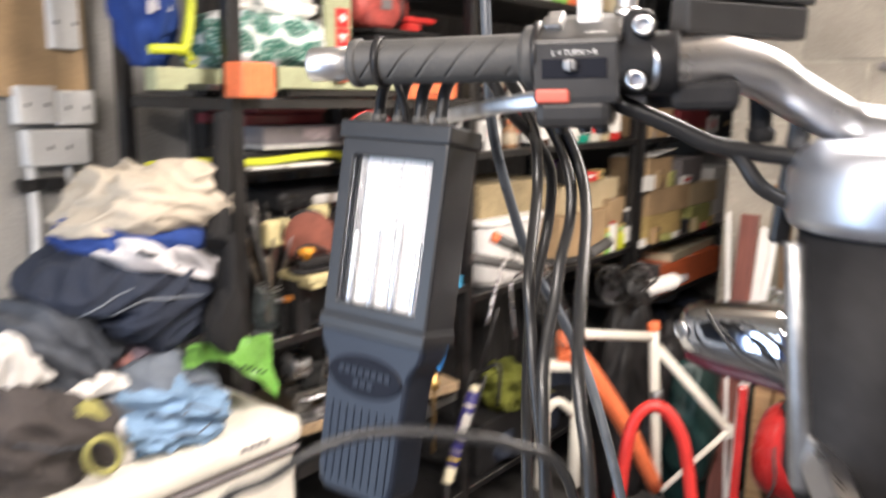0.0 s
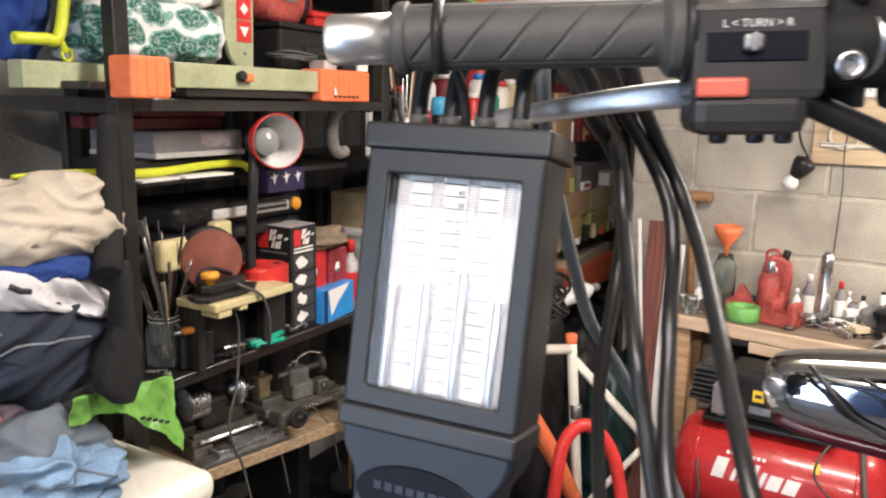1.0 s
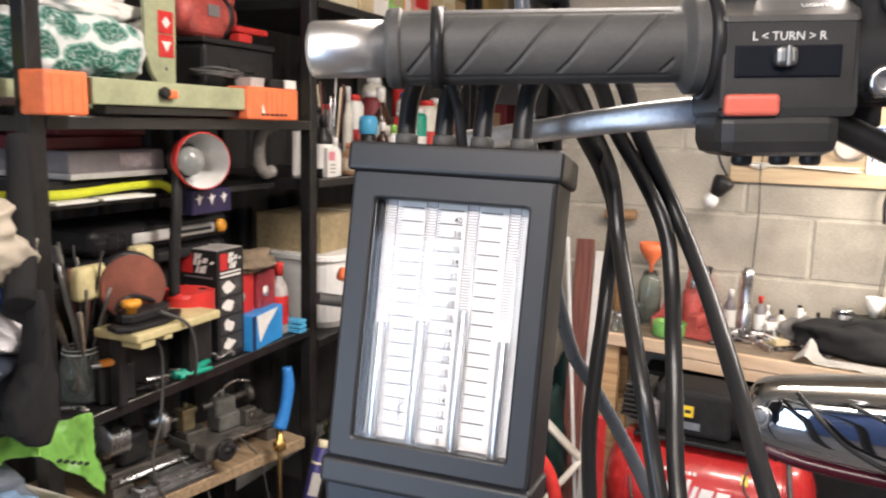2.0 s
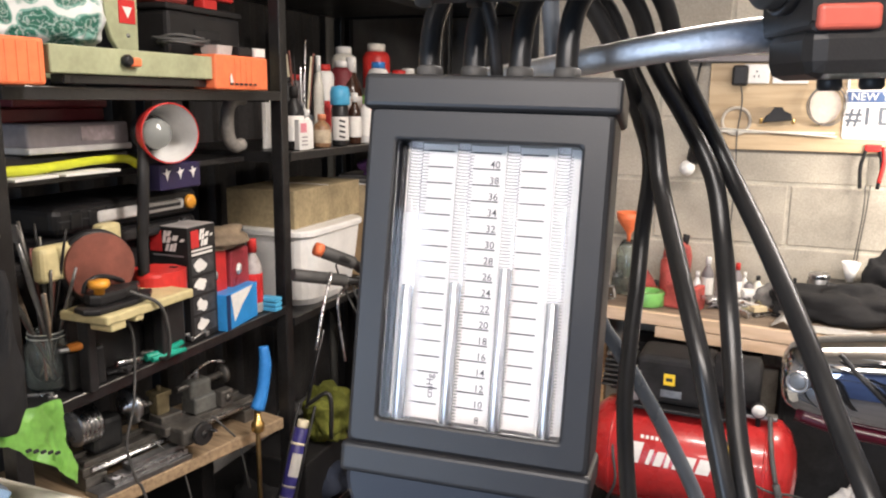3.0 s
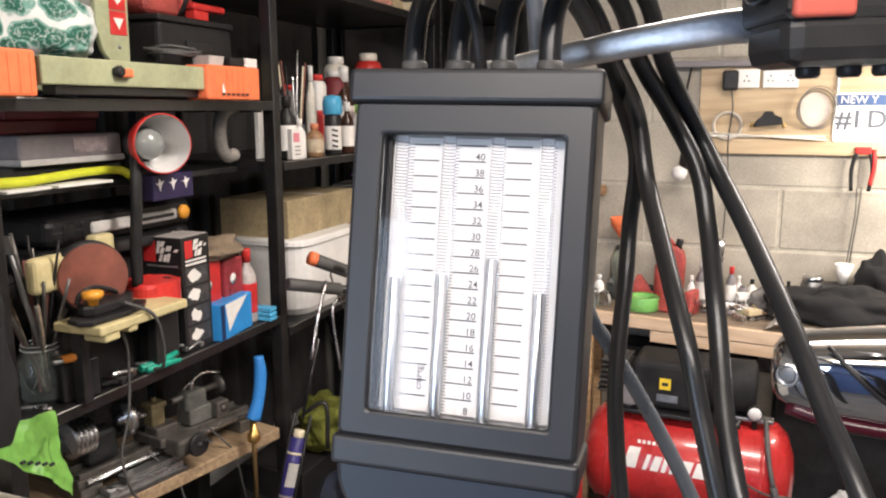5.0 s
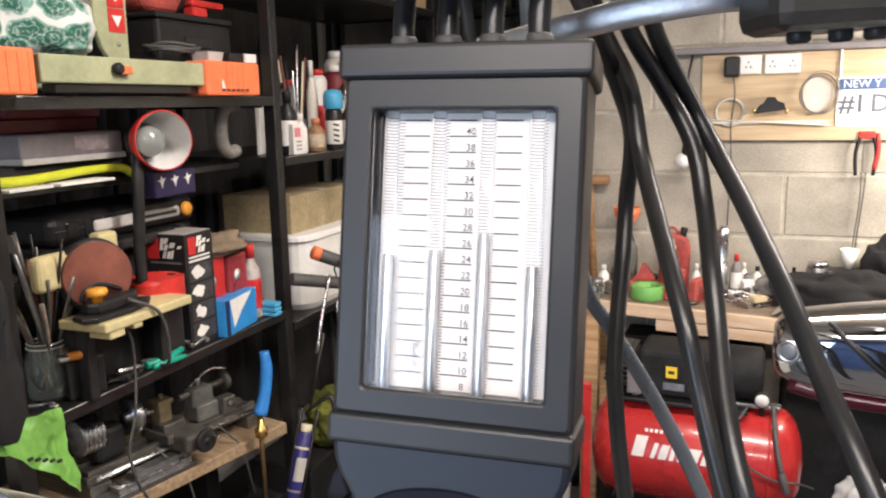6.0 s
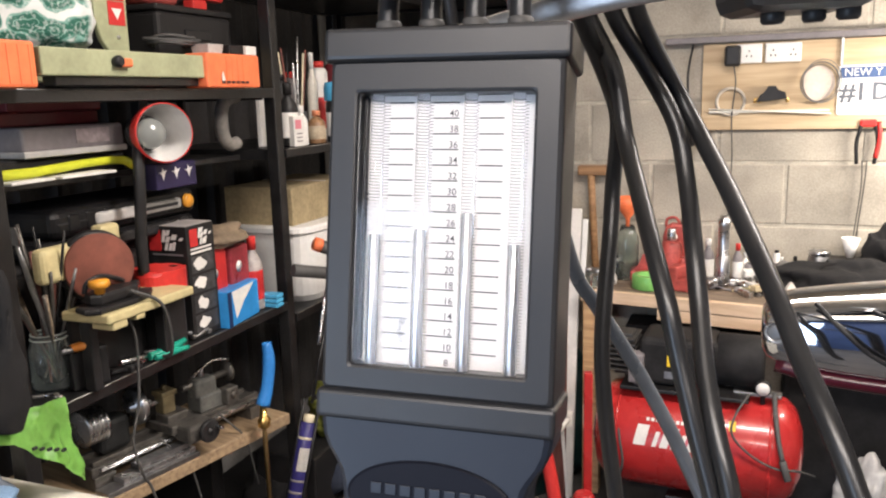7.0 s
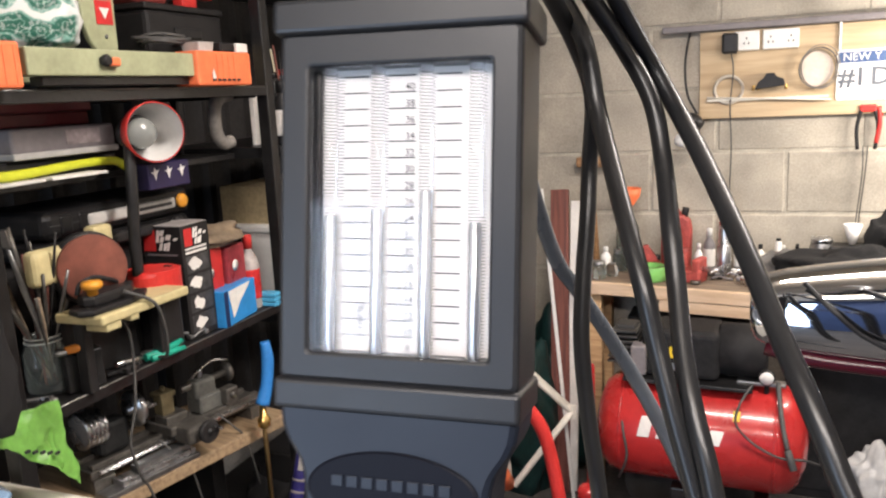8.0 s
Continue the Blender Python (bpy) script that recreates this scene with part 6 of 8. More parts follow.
for k in range(3):
    b = B()
    box(b, (0.0155, 0.0, 0.034 - 0.010 * k), (0.0010, 0.020, 0.003))
    part("text_bar", b, GREYBOX, g)
g = thing("aerosol_can", "black aerosol can with a wide sky-blue cap", "spray can", loc=(-0.930, 2.125, 1.286), group="bottles on the rack")
b = B()
lathe(b, [(0.023, 0), (0.0245, 0.003), (0.0245, 0.110), (0.020, 0.118)], 26)
part("body", b, BLACKPLASTIC, g)
b = B()
lathe(b, [(0.0248, 0.016), (0.0250, 0.017), (0.0250, 0.082), (0.0248, 0.083)], 26)
part("paper_label", b, PAPER, g)
for k in range(4):
    b = B()
    box(b, (0.0165, -0.0185, 0.026 + 0.015 * k), (0.018, 0.0016, 0.006), 0, Euler((0.0, 0.25, 0.75)).to_matrix())
    part("text_bar", b, INK, g)
b = B()
lathe(b, [(0.027, 0.116), (0.0285, 0.118), (0.0285, 0.150), (0.024, 0.168), (0.0, 0.172)], 26)
part("cap", b, SKYCAP, g)
g = thing("brush_tin", "tin holding upright artist brushes and a spatula", "tin", loc=(-0.975, 1.985, 1.286))
b = B()
lathe(b, [(0.030, 0.0), (0.032, 0.002), (0.032, 0.09), (0.030, 0.09), (0.030, 0.004)], 24)
part("tin", b, DULLSTEEL, g)
for k in range(7):
    b = B()
    a = k * 0.9
    rod(b, (0.012 * math.cos(a), 0.012 * math.sin(a), 0.005), (0.035 * math.cos(a), 0.045 * math.sin(a), rb.uniform(0.20, 0.30)), 0.003, 8)
    part("brush", b, (CREAM, REDWOOD, STEEL, BLACKPLASTIC)[k % 4], g)
# upper deck of the far rack
rk = random.Random(8)
UP = [(CREAM, 0.13, 0.14), (PALECARD, 0.10, 0.16), (PAPER, 0.09, 0.13), (GREENP, 0.10, 0.12), (ORANGE, 0.06, 0.10), (mat("pink_card", (0.62, 0.30, 0.24), 0.6, var=0.2, scale=30), 0.14, 0.16), (PALECARD, 0.10, 0.12), (CREAM, 0.11, 0.15), (CARD, 0.10, 0.13)]
y = 1.90
for k, (mt, w, h) in enumerate(UP):
    g = carton("carton", (-0.985, y + w / 2, 1.746), (0.14, w * 0.94, h), rk.uniform(-5, 5), mt, "small retail carton standing on the high deck", "box", PAPER)
    b = B()
    box(b, (0.0706, 0, h * 0.55), (0.001, w * 0.6, h * 0.35))
    part("printed_panel", b, (PAPER, REDCARD, CARD, PALECARD)[k % 4], g)
    y += w
g = thing("metal_tin", "round dark tin on the high deck", "tin", loc=(-0.95, 1.875, 1.746))
b = B()
lathe(b, [(0.028, 0), (0.030, 0.002), (0.030, 0.05), (0.032, 0.052), (0.032, 0.062), (0, 0.063)], 24)
part("tin", b, BLACKPLASTIC, g)
# rack one, top contents above the workstand
g = carton("carton", (-1.03, 1.71, 1.437), (0.16, 0.10, 0.095), 4, PALECARD, "buff carton pushed against the rack post", "box", PAPER)
BUFFYELLOW = mat("buff_yellow_card", (0.52, 0.38, 0.15), 0.8, var=0.25, scale=10, bump=0.1)
OLIVECARD = mat("olive_green_card", (0.36, 0.36, 0.12), 0.8, var=0.25, scale=10, bump=0.1)
# lower deck of the far rack
BX = [
    ((-1.06, 2.09, 1.068), (0.22, 0.38, 0.105), mat("dusty_buff_card", (0.34, 0.27, 0.155), 0.85, var=0.35, scale=12, bump=0.1), "buff cardboard tray box on the tub"),
    ((-1.02, 2.50, 0.851), (0.22, 0.34, 0.18), CARD, "brown cardboard box closed with tape"),
    ((-1.03, 2.52, 1.032), (0.20, 0.30, 0.11), PALECARD, "buff cardboard box stacked on another"),
    ((-1.02, 2.79, 0.851), (0.20, 0.16, 0.10), BUFFYELLOW, "yellow parts carton on the rack"),
    ((-1.02, 2.79, 0.952), (0.18, 0.14, 0.10), CARD, "small brown carton in a stack"),
    ((-1.04, 2.79, 1.053), (0.16, 0.12, 0.08), PALECARD, "small buff carton topping a stack"),
]
for c, s, mt, lab in BX:
    carton("carton", c, s, rk.uniform(-4, 4), mt, lab, "box", PAPER)
for k in range(3):
    b = B()
    box(b, (0, 0, 0.004), (0.19, 0.25 - 0.04 * k, 0.006), 0.001)
    solo("paper_sheet", b, PAPER, "loose paper sheet on the boxes", "paper", loc=(-1.03, 2.50 + 0.02 * k, 1.143 + 0.008 * k), rz=8 * k - 6, group="papers on the boxes")
b = B()
heap(b, (0, 0, 0.025), (0.05, 0.06, 0.035), 31, 0.25, 8, 0.6, 4)
solo("purple_cloth", b, mat("purple_cloth", (0.24, 0.10, 0.33), 0.9, var=0.2), "crumpled purple cloth on the boxes", "cloth", loc=(-0.98, 2.46, 1.168))
for k, (y, h, mt, lid) in enumerate(((2.70, 0.10, GREENP, YELLOW), (2.745, 0.12, WHITEP, REDPLASTIC), (2.82, 0.09, LIME, GREENP), (2.865, 0.16, BLACKPLASTIC, WHITEP))):
    bottle((-0.918, y - 0.01, 0.851), 0.017, h, None, mt, lid, "small bottle squeezed beside the cartons", "can" if k % 2 else "round", PAPER if k % 2 else None)


AL = [
    ((-1.00, 3.20, 0.836), (0.20, 0.34, 0.12), BUFFYELLOW, "yellow and buff parts carton in the alcove"),
    ((-1.00, 3.24, 0.957), (0.20, 0.40, 0.11), CARD, "brown carton stacked in the alcove"),
    ((-1.00, 3.14, 1.068), (0.18, 0.24, 0.13), CARD, "brown carton with a paper lid in the alcove"),
    ((-1.00, 3.64, 0.957), (0.20, 0.34, 0.10), PALECARD, "buff carton stacked in the alcove"),
    ((-1.00, 3.48, 1.068), (0.18, 0.28, 0.11), GREYBOX, "grey carton stacked in the alcove"),
    ((-1.00, 3.60, 0.836), (0.22, 0.24, 0.118), OLIVECARD, "green and yellow carton in the alcove"),
    ((-1.00, 3.86, 0.836), (0.20, 0.20, 0.28), PAPER, "tall pale carton in the alcove"),
    ((-0.98, 3.55, 0.581), (0.16, 0.70, 0.13), ORANGE, "long orange carton under the brown board"),
    ((-0.99, 3.62, 0.712), (0.14, 0.60, 0.04), CREAM, "long cream carton lid under the brown board"),
    ((-0.98, 3.08, 0.581), (0.16, 0.20, 0.15), GREYBOX, "grey carton under the brown board"),
    ((-1.00, 3.10, 1.286), (0.2, 0.22, 0.2), CARD, "brown carton on the alcove rack"),
    ((-1.00, 3.45, 1.286), (0.2, 0.32, 0.24), DARKRED, "maroon carton on the alcove rack"),
    ((-1.00, 3.80, 1.286), (0.2, 0.26, 0.2), BLACKCARD, "black carton on the alcove rack"),
    ((-1.00, 3.10, 1.861), (0.18, 0.24, 0.16), BUFFYELLOW, "yellow carton high in the alcove"),
    ((-1.00, 3.36, 1.861), (0.18, 0.18, 0.15), PALECARD, "buff carton high in the alcove"),
    ((-1.00, 3.60, 1.861), (0.18, 0.20, 0.17), PAPER, "white carton high in the alcove"),
    ((-1.00, 3.84, 1.861), (0.18, 0.18, 0.15), CREAM, "cream carton high in the alcove"),
]
for c, s, mt, lab in AL:
    carton("carton", c, s, rk.uniform(-3, 3), mt, lab, "box", PAPER)
for k in range(7):
    b = B()
    heap(b, (0, 0, 0.09), (0.12, 0.14, 0.13), 90 + k, 0.3, 4, 0.7, 3)
    solo("dark_cloth", b, (BLACKCLOTH, NAVYCLOTH)[k % 2], "dark cloth stuffed low in the alcove rack", "cloth", loc=(-1.02, 3.04 + 0.15 * k, 0.222), group="cloths in the alcove")
b = B()
box(b, (0, 0, 0.003), (0.20, 0.27, 0.006), 0.001, Euler((0.06, -0.05, 0.1)).to_matrix())
solo("paper_sheet", b, PAPER, "white paper sheet lying over the cartons", "paper", loc=(-1.0, 3.16, 1.212))


rz4 = random.Random(41)
SPOTS = [(-0.905, 2.98 + 0.11 * k, 0.837) for k in range(9)] + [(-0.915, 3.0 + 0.13 * k, 1.069) for k in range(4)] + [(-0.935, 2.38 + 0.075 * k, 1.144) for k in range(4)] + [(-0.925, 3.05 + 0.16 * k, 1.287) for k in range(6)]
PMATS = (PAPER, CARD, OLIVECARD, PAPER, BLACKCARD, PALECARD, REDCARD, BUFFYELLOW, GREYBOX)
for k, (x, y, z) in enumerate(SPOTS):
    w, d, h = rz4.uniform(0.03, 0.06), rz4.uniform(0.04, 0.09), rz4.uniform(0.02, 0.085)
    g = thing("small_packet", "small printed packet wedged among the stacked cartons", "packet", loc=(x, y, z), rz=rz4.uniform(-25, 25), group="packets among the cartons")
    b = B()
    box(b, (0, 0, h / 2), (w, d, h), 0.002)
    part("wrapper", b, PMATS[k % 9], g)
    b = B()
    box(b, (w / 2 + 0.0004, 0, h * 0.55), (0.0012, d * rz4.uniform(0.4, 0.8), h * rz4.uniform(0.25, 0.5)))
    part("label", b, PMATS[(k * 4 + 3) % 9], g)


def storage_tub():
    g = thing("storage_tub", "white plastic tub with a rounded side on the rack", "tub", loc=(-1.015, 2.05, 0.851))
    b = B()
    sec = lambda k, q: rrect(-0.115 * k, 0.115 * k, -0.175 * k, 0.175 * k, 0.06)
    loft(b, [(sec(0.78, 0), 0.0), (sec(0.86, 0), 0.020), (sec(0.95, 0), 0.12), (sec(1.0, 0), 0.198)])
    part("tub", b, BRIGHTWHITE, g)
    b = B()
    loft(b, [(sec(1.03, 0), 0.1985), (sec(1.05, 0), 0.202), (sec(1.05, 0), 0.214), (sec(1.02, 0), 0.218)])
    part("lid", b, BRIGHTWHITE, g)


storage_tub()
# dark clutter low on the far rack and a sealant gun before it
for k in range(9):
    b = B()
    heap(b, (0, 0, 0.05), (rk.uniform(0.05, 0.10), rk.uniform(0.06, 0.10), rk.uniform(0.06, 0.10)), 40 + k, 0.2, 5, 0.5, 3)
    solo("oily_rag", b, (BLACKCLOTH, NAVYCLOTH, OLIVE)[k % 3], "dark oily rag stuffed on the low deck", "rag", loc=(-1.03 + rk.uniform(-0.06, 0.06), 1.93 + 0.105 * k, 0.222), group="rags on the low deck")


def sealant_gun():
    g = thing("sealant_gun", "purple sealant cartridge in a black skeleton gun", "sealant gun", loc=(-0.865, 1.70, 0.0))
    top, low = Vector((0.015, 0.050, 0.575)), Vector((0.0, -0.030, 0.36))
    d = (top - low).normalized()
    b = B()
    rod(b, low, top, 0.020, 24)
    cart = part("cartridge", b, mat("violet_tube", (0.035, 0.03, 0.15), 0.35, var=0.2, scale=20, bump=0.03), g)
    b = B()
    u = d.cross(Vector((0.66, -0.75, 0))).normalized()
    w = u.cross(d)
    rows = [[b.verts.new(low + d * h + (u * math.sin(a) + w * math.cos(a)) * 0.0206) for a in np.linspace(-0.75, 0.75, 9)] for h in (0.105, 0.165)]
    for k in range(8):
        b.faces.new((rows[0][k], rows[0][k + 1], rows[1][k + 1], rows[1][k]))
    bmesh.ops.solidify(b, geom=b.faces[:], thickness=-0.0004)
    part("paper_label", b, PAPER, cart)
    for h in (0.02, 0.045, 0.075, 0.185):
        b = B()
        rod(b, low + d * h, low + d * (h + 0.008), 0.0203, 24)
        part("printed_band", b, (YELLOW, GREYBOX, GREYBOX, CREAM)[(0.02, 0.045, 0.075, 0.185).index(h)], cart)
    b = B()
    rod(b, top, top + d * 0.020, 0.015, 20)
    part("end_cap", b, CREAM, cart)
    b = B()
    rod(b, low - d * 0.05, low, 0.018, 20)
    part("plunger", b, CREAM, cart)
    b = B()
    side = Vector((0.024, 0.0, 0))
    for sg in (-1, 1):
        rod(b, low + side * sg - d * 0.04, top + side * sg + d * 0.06, 0.004, 8)
    rod(b, top + d * 0.05, top + d * 0.26, 0.0045, 10)
    tube(b, [top + d * 0.06, top + d * 0.10 + Vector((0.05, 0.01, -0.01)), top + d * 0.02 + Vector((0.07, 0.02, -0.05))], 0.006, 8, 5)
    rod(b, low - d * 0.05, (0.0, -0.085, 0.0), 0.010, 10)
    part("frame", b, BLACKSTEEL, g)


sealant_gun()
b = B()
heap(b, (0, 0, 0.068), (0.075, 0.085, 0.095), 51, 0.45, 8, 0.7, 5)
solo("work_vest", b, mat("dull_lime_cloth", (0.13, 0.14, 0.02), 0.9, var=0.35, scale=14, bump=0.2), "bundled lime work vest on the low deck", "vest", loc=(-0.955, 2.075, 0.40))
b = B()
box(b, (0, 0, 0.088), (0.20, 0.34, 0.176), 0.006)
solo("dark_chest", b, BLACKPLASTIC, "black plastic chest on the low deck", "chest", loc=(-1.02, 2.05, 0.222))

# ---- laundry on a chest freezer ----
def freezer():
    g = thing("chest_freezer", "white enamel chest appliance with a rounded lid, laundry on top", "freezer", loc=(-0.93, 0.44, 0.0))
    b = B()
    box(b, (0, 0, 0.375), (0.50, 0.96, 0.75), 0.02, seg=3)
    part("cabinet", b, OFFWHITE, g)
    b = B()
    box(b, (0.004, 0, 0.788), (0.520, 0.985, 0.062), 0.026, seg=4)
    lid = part("lid", b, OFFWHITE, g)
    b = B()
    box(b, (0.2545, 0.0, 0.7540), (0.012, 0.95, 0.008), 0.001)
    part("seal", b, GREYBOX, g)
    b = B()
    for k in range(4):
        box(b, (0.2645, 0.34 + k * 0.018, 0.797), (0.002, 0.012, 0.010), 0.0005)
    part("raised_mark", b, GREYBOX, lid)


freezer()
BROWNCLOTH = mat("brown_black_cloth", (0.050, 0.043, 0.041), 0.95, var=0.3, scale=12, fine=500, bump=0.3)
MAUVE = mat("mauve_cloth", (0.19, 0.15, 0.18), 0.95, var=0.3, scale=14, fine=500, bump=0.3)
LIGHTCLOTH = mat("white_cotton", (0.58, 0.56, 0.53), 0.95, var=0.15, scale=14, fine=500, bump=0.3)
PINKCLOTH = mat("pink_cotton", (0.46, 0.22, 0.20), 0.95, var=0.2, scale=14, fine=500, bump=0.3)
DARKSLATE = mat("dark_slate_cloth", (0.055, 0.062, 0.075), 0.95, var=0.3, scale=12, fine=500, bump=0.3)
PIPEGREY = mat("grey_piping", (0.13, 0.145, 0.17), 0.7, var=0.2, bump=0.1)
# name, mid x, depth, outline in y and z, cloth, crease size, crease lean, crease density, label, category
LAUNDRY = [
    ("brown_trousers", -0.79, 0.19, [(0.33, 0.86), (0.36, 0.98), (0.44, 0.990), (0.52, 0.955), (0.585, 0.925), (0.60, 0.87), (0.58, 0.815), (0.36, 0.815)], BROWNCLOTH, 0.022, -0.5, 18, "dark brown trousers slumped on the freezer lid", "trousers"),
    ("slate_cloth", -0.79, 0.14, [(0.58, 0.90), (0.62, 0.970), (0.72, 0.975), (0.79, 0.930), (0.825, 0.870), (0.82, 0.815), (0.58, 0.815)], SLATECLOTH, 0.016, -0.3, 18, "slate grey cloth spread under the jeans", "cloth"),
    ("grey_sweatshirt", -0.84, 0.17, [(0.44, 1.05), (0.50, 1.10), (0.58, 1.08), (0.64, 1.00), (0.62, 0.93), (0.50, 0.93), (0.44, 0.97)], DARKSLATE, 0.02, -0.9, 20, "dark slate sweatshirt squeezed under the jacket", "sweatshirt"),
    ("mauve_cloth", -0.835, 0.1, [(0.62, 0.968), (0.66, 0.994), (0.74, 1.008), (0.81, 1.006), (0.830, 0.990), (0.74, 0.968), (0.66, 0.958)], MAUVE, 0.014, 0.25, 26, "mauve cloth squeezed under the jacket", "cloth"),
    ("navy_jacket", -0.835, 0.22, [(0.510, 1.115), (0.552, 1.160), (0.616, 1.185), (0.722, 1.160), (0.807, 1.105), (0.850, 1.055), (0.846, 1.005), (0.773, 0.985), (0.693, 0.965), (0.637, 1.010), (0.578, 1.070), (0.518, 1.085)], NAVYCLOTH, 0.021, 0.45, 14, "dark navy jacket with thin grey piping in the laundry pile", "jacket"),
    ("royal_blue_shirt", -0.835, 0.19, [(0.578, 1.185), (0.599, 1.225), (0.629, 1.226), (0.706, 1.220), (0.799, 1.205), (0.823, 1.165), (0.739, 1.155), (0.654, 1.160), (0.608, 1.150)], ROYAL, 0.017, -0.7, 24, "royal blue shirt folded in the laundry pile", "shirt"),
    ("pale_t_shirt", -0.815, 0.17, [(0.590, 1.178), (0.630, 1.210), (0.700, 1.203), (0.765, 1.172), (0.825, 1.130), (0.860, 1.095), (0.855, 1.060), (0.815, 1.070), (0.76, 1.108), (0.69, 1.132), (0.63, 1.145)], WHITECLOTH, 0.018, -0.55, 24, "pale grey printed T-shirt hanging out of the pile", "shirt"),
    ("beige_blanket", -0.83, 0.21, [(0.565, 1.203), (0.616, 1.250), (0.663, 1.306), (0.722, 1.296), (0.778, 1.326), (0.818, 1.313), (0.826, 1.273), (0.859, 1.256), (0.857, 1.210), (0.807, 1.188), (0.722, 1.193), (0.637, 1.198)], BEIGECLOTH, 0.022, -0.22, 20, "crumpled beige cotton blanket topping the laundry pile", "blanket"),
    ("denim_jeans", -0.745, 0.12, [(0.590, 0.885), (0.625, 0.935), (0.70, 0.938), (0.770, 0.900), (0.785, 0.855), (0.72, 0.816), (0.61, 0.820)], DENIM, 0.024, -0.2, 30, "crumpled pale blue denim jeans on the freezer lid", "jeans"),
    ("white_rag", -0.8, 0.07, [(0.415, 1.055), (0.455, 1.070), (0.490, 1.030), (0.500, 0.990), (0.46, 0.965), (0.405, 0.985)], LIGHTCLOTH, 0.014, 1.2, 30, "white rag hanging on the pile", "rag"),
    ("red_hat", -0.80, 0.040, [(0.415, 0.975), (0.445, 0.990), (0.460, 0.965), (0.44, 0.945), (0.41, 0.955)], mat("red_cloth", (0.42, 0.03, 0.04), 0.9, var=0.2), 0.006, 0.3, 26, "red knitted hat in the laundry", "hat"),
    ("white_sock", -0.775, 0.030, [(0.500, 0.942), (0.530, 0.965), (0.58, 0.976), (0.622, 0.962), (0.630, 0.940), (0.58, 0.938), (0.53, 0.940)], LIGHTCLOTH, 0.006, 0.2, 28, "white sock with a red toe on the pile", "sock"),
    ("white_flannel", -0.735, 0.025, [(0.555, 0.895), (0.580, 0.910), (0.600, 0.885), (0.600, 0.820), (0.560, 0.820)], LIGHTCLOTH, 0.005, 1.0, 28, "small white flannel tucked beside the jeans", "cloth"),
]
# seams, hems and toes laid on the cloth: owner, name, material, half width, run in y and z
TRIMS = [
    ("navy_jacket", "piping", PIPEGREY, 0.0020, [(0.548, 1.082), (0.59, 1.105), (0.628, 1.124)]),
    ("navy_jacket", "piping", PIPEGREY, 0.0024, [(0.565, 1.068), (0.60, 1.084), (0.641, 1.098), (0.70, 1.092), (0.770, 1.081)]),
    ("pale_t_shirt", "printed_mark", INK, 0.0045, [(0.640, 1.184), (0.652, 1.176), (0.668, 1.172)]),
    ("pale_t_shirt", "black_trim", INK, 0.0030, [(0.800, 1.098), (0.822, 1.092), (0.840, 1.086)]),
    ("denim_jeans", "seam", SLATECLOTH, 0.0022, [(0.620, 0.905), (0.66, 0.893), (0.70, 0.898), (0.75, 0.878)]),
    ("denim_jeans", "seam", SLATECLOTH, 0.0018, [(0.655, 0.860), (0.70, 0.850), (0.745, 0.856)]),
    ("white_sock", "toe", PINKCLOTH, 0.0075, [(0.507, 0.950), (0.514, 0.953), (0.520, 0.956)]),
    ("mauve_cloth", "pink_corner", PINKCLOTH, 0.011, [(0.630, 0.972), (0.640, 0.975), (0.652, 0.980)]),
    ("brown_trousers", "seam", DARKSLATE, 0.0022, [(0.40, 0.93), (0.46, 0.90), (0.54, 0.88)]),
]
for k, (nm, mx, depth, outline, mt, amp, lean, fr, lab, cat) in enumerate(LAUNDRY):
    b = B()
    cy, cz = garment(b, outline, depth, 11 + 7 * k, amp, lean, fr, 6 if depth > 0.08 else 5)
    tree = BVHTree.FromBMesh(b)
    trims = [t for t in TRIMS if t[0] == nm]
    if not trims:
        solo(nm, b, mt, lab, cat, loc=(mx, cy, cz))
        continue
    g = thing(nm, lab, cat, loc=(mx, cy, cz))
    part("cloth", b, mt, g)
    for _, pn, pm, rad, run in trims:
        pts = []
        for (y0, z0), (y1, z1) in zip(run, run[1:]):
            for i in range(8):
                o = Vector((0.6, y0 + (y1 - y0) * i / 8 - cy, z0 + (z1 - z0) * i / 8 - cz))
                h = tree.ray_cast(o, Vector((-1, 0, 0)))[0]
                if h:
                    pts.append(h + Vector((rad * 0.2, 0, 0)))
        if len(pts) > 2:
            b = B()
            tube(b, pts, rad, 8, 1)
            part(pn, b, pm, g)
# the T-shirt's checked hem hangs down beside the post
b = B()
cy, cz = garment(b, [(0.838, 1.062), (0.852, 1.040), (0.838, 1.012), (0.805, 1.005), (0.800, 1.022), (0.818, 1.040)], 0.028, 5, 0.007, 0.8, 30, 5)
CHECK = mat("checked_cotton", (0.50, 0.49, 0.47), 0.95, var=0.2, bump=0.2)
nt = CHECK.node_tree
ck, ctc = nt.nodes.new("ShaderNodeTexChecker"), nt.nodes.new("ShaderNodeTexCoord")
ck.inputs["Scale"].default_value = 90
ck.inputs["Color1"].default_value, ck.inputs["Color2"].default_value = (0.50, 0.49, 0.47, 1), (0.03, 0.03, 0.035, 1)
nt.links.new(ctc.outputs["Object"], ck.inputs["Vector"])
nt.links.new(ck.outputs["Color"], nt.nodes["Principled BSDF"].inputs["Base Color"])
solo("checked_cloth", b, CHECK, "black and white checked cloth end hanging from the pile", "cloth", loc=(-0.800, cy, cz))
g = thing("olive_strap", "olive webbing strap looped on the freezer lid", "strap", loc=(-0.705, 0.528, 0.870))
b = B()
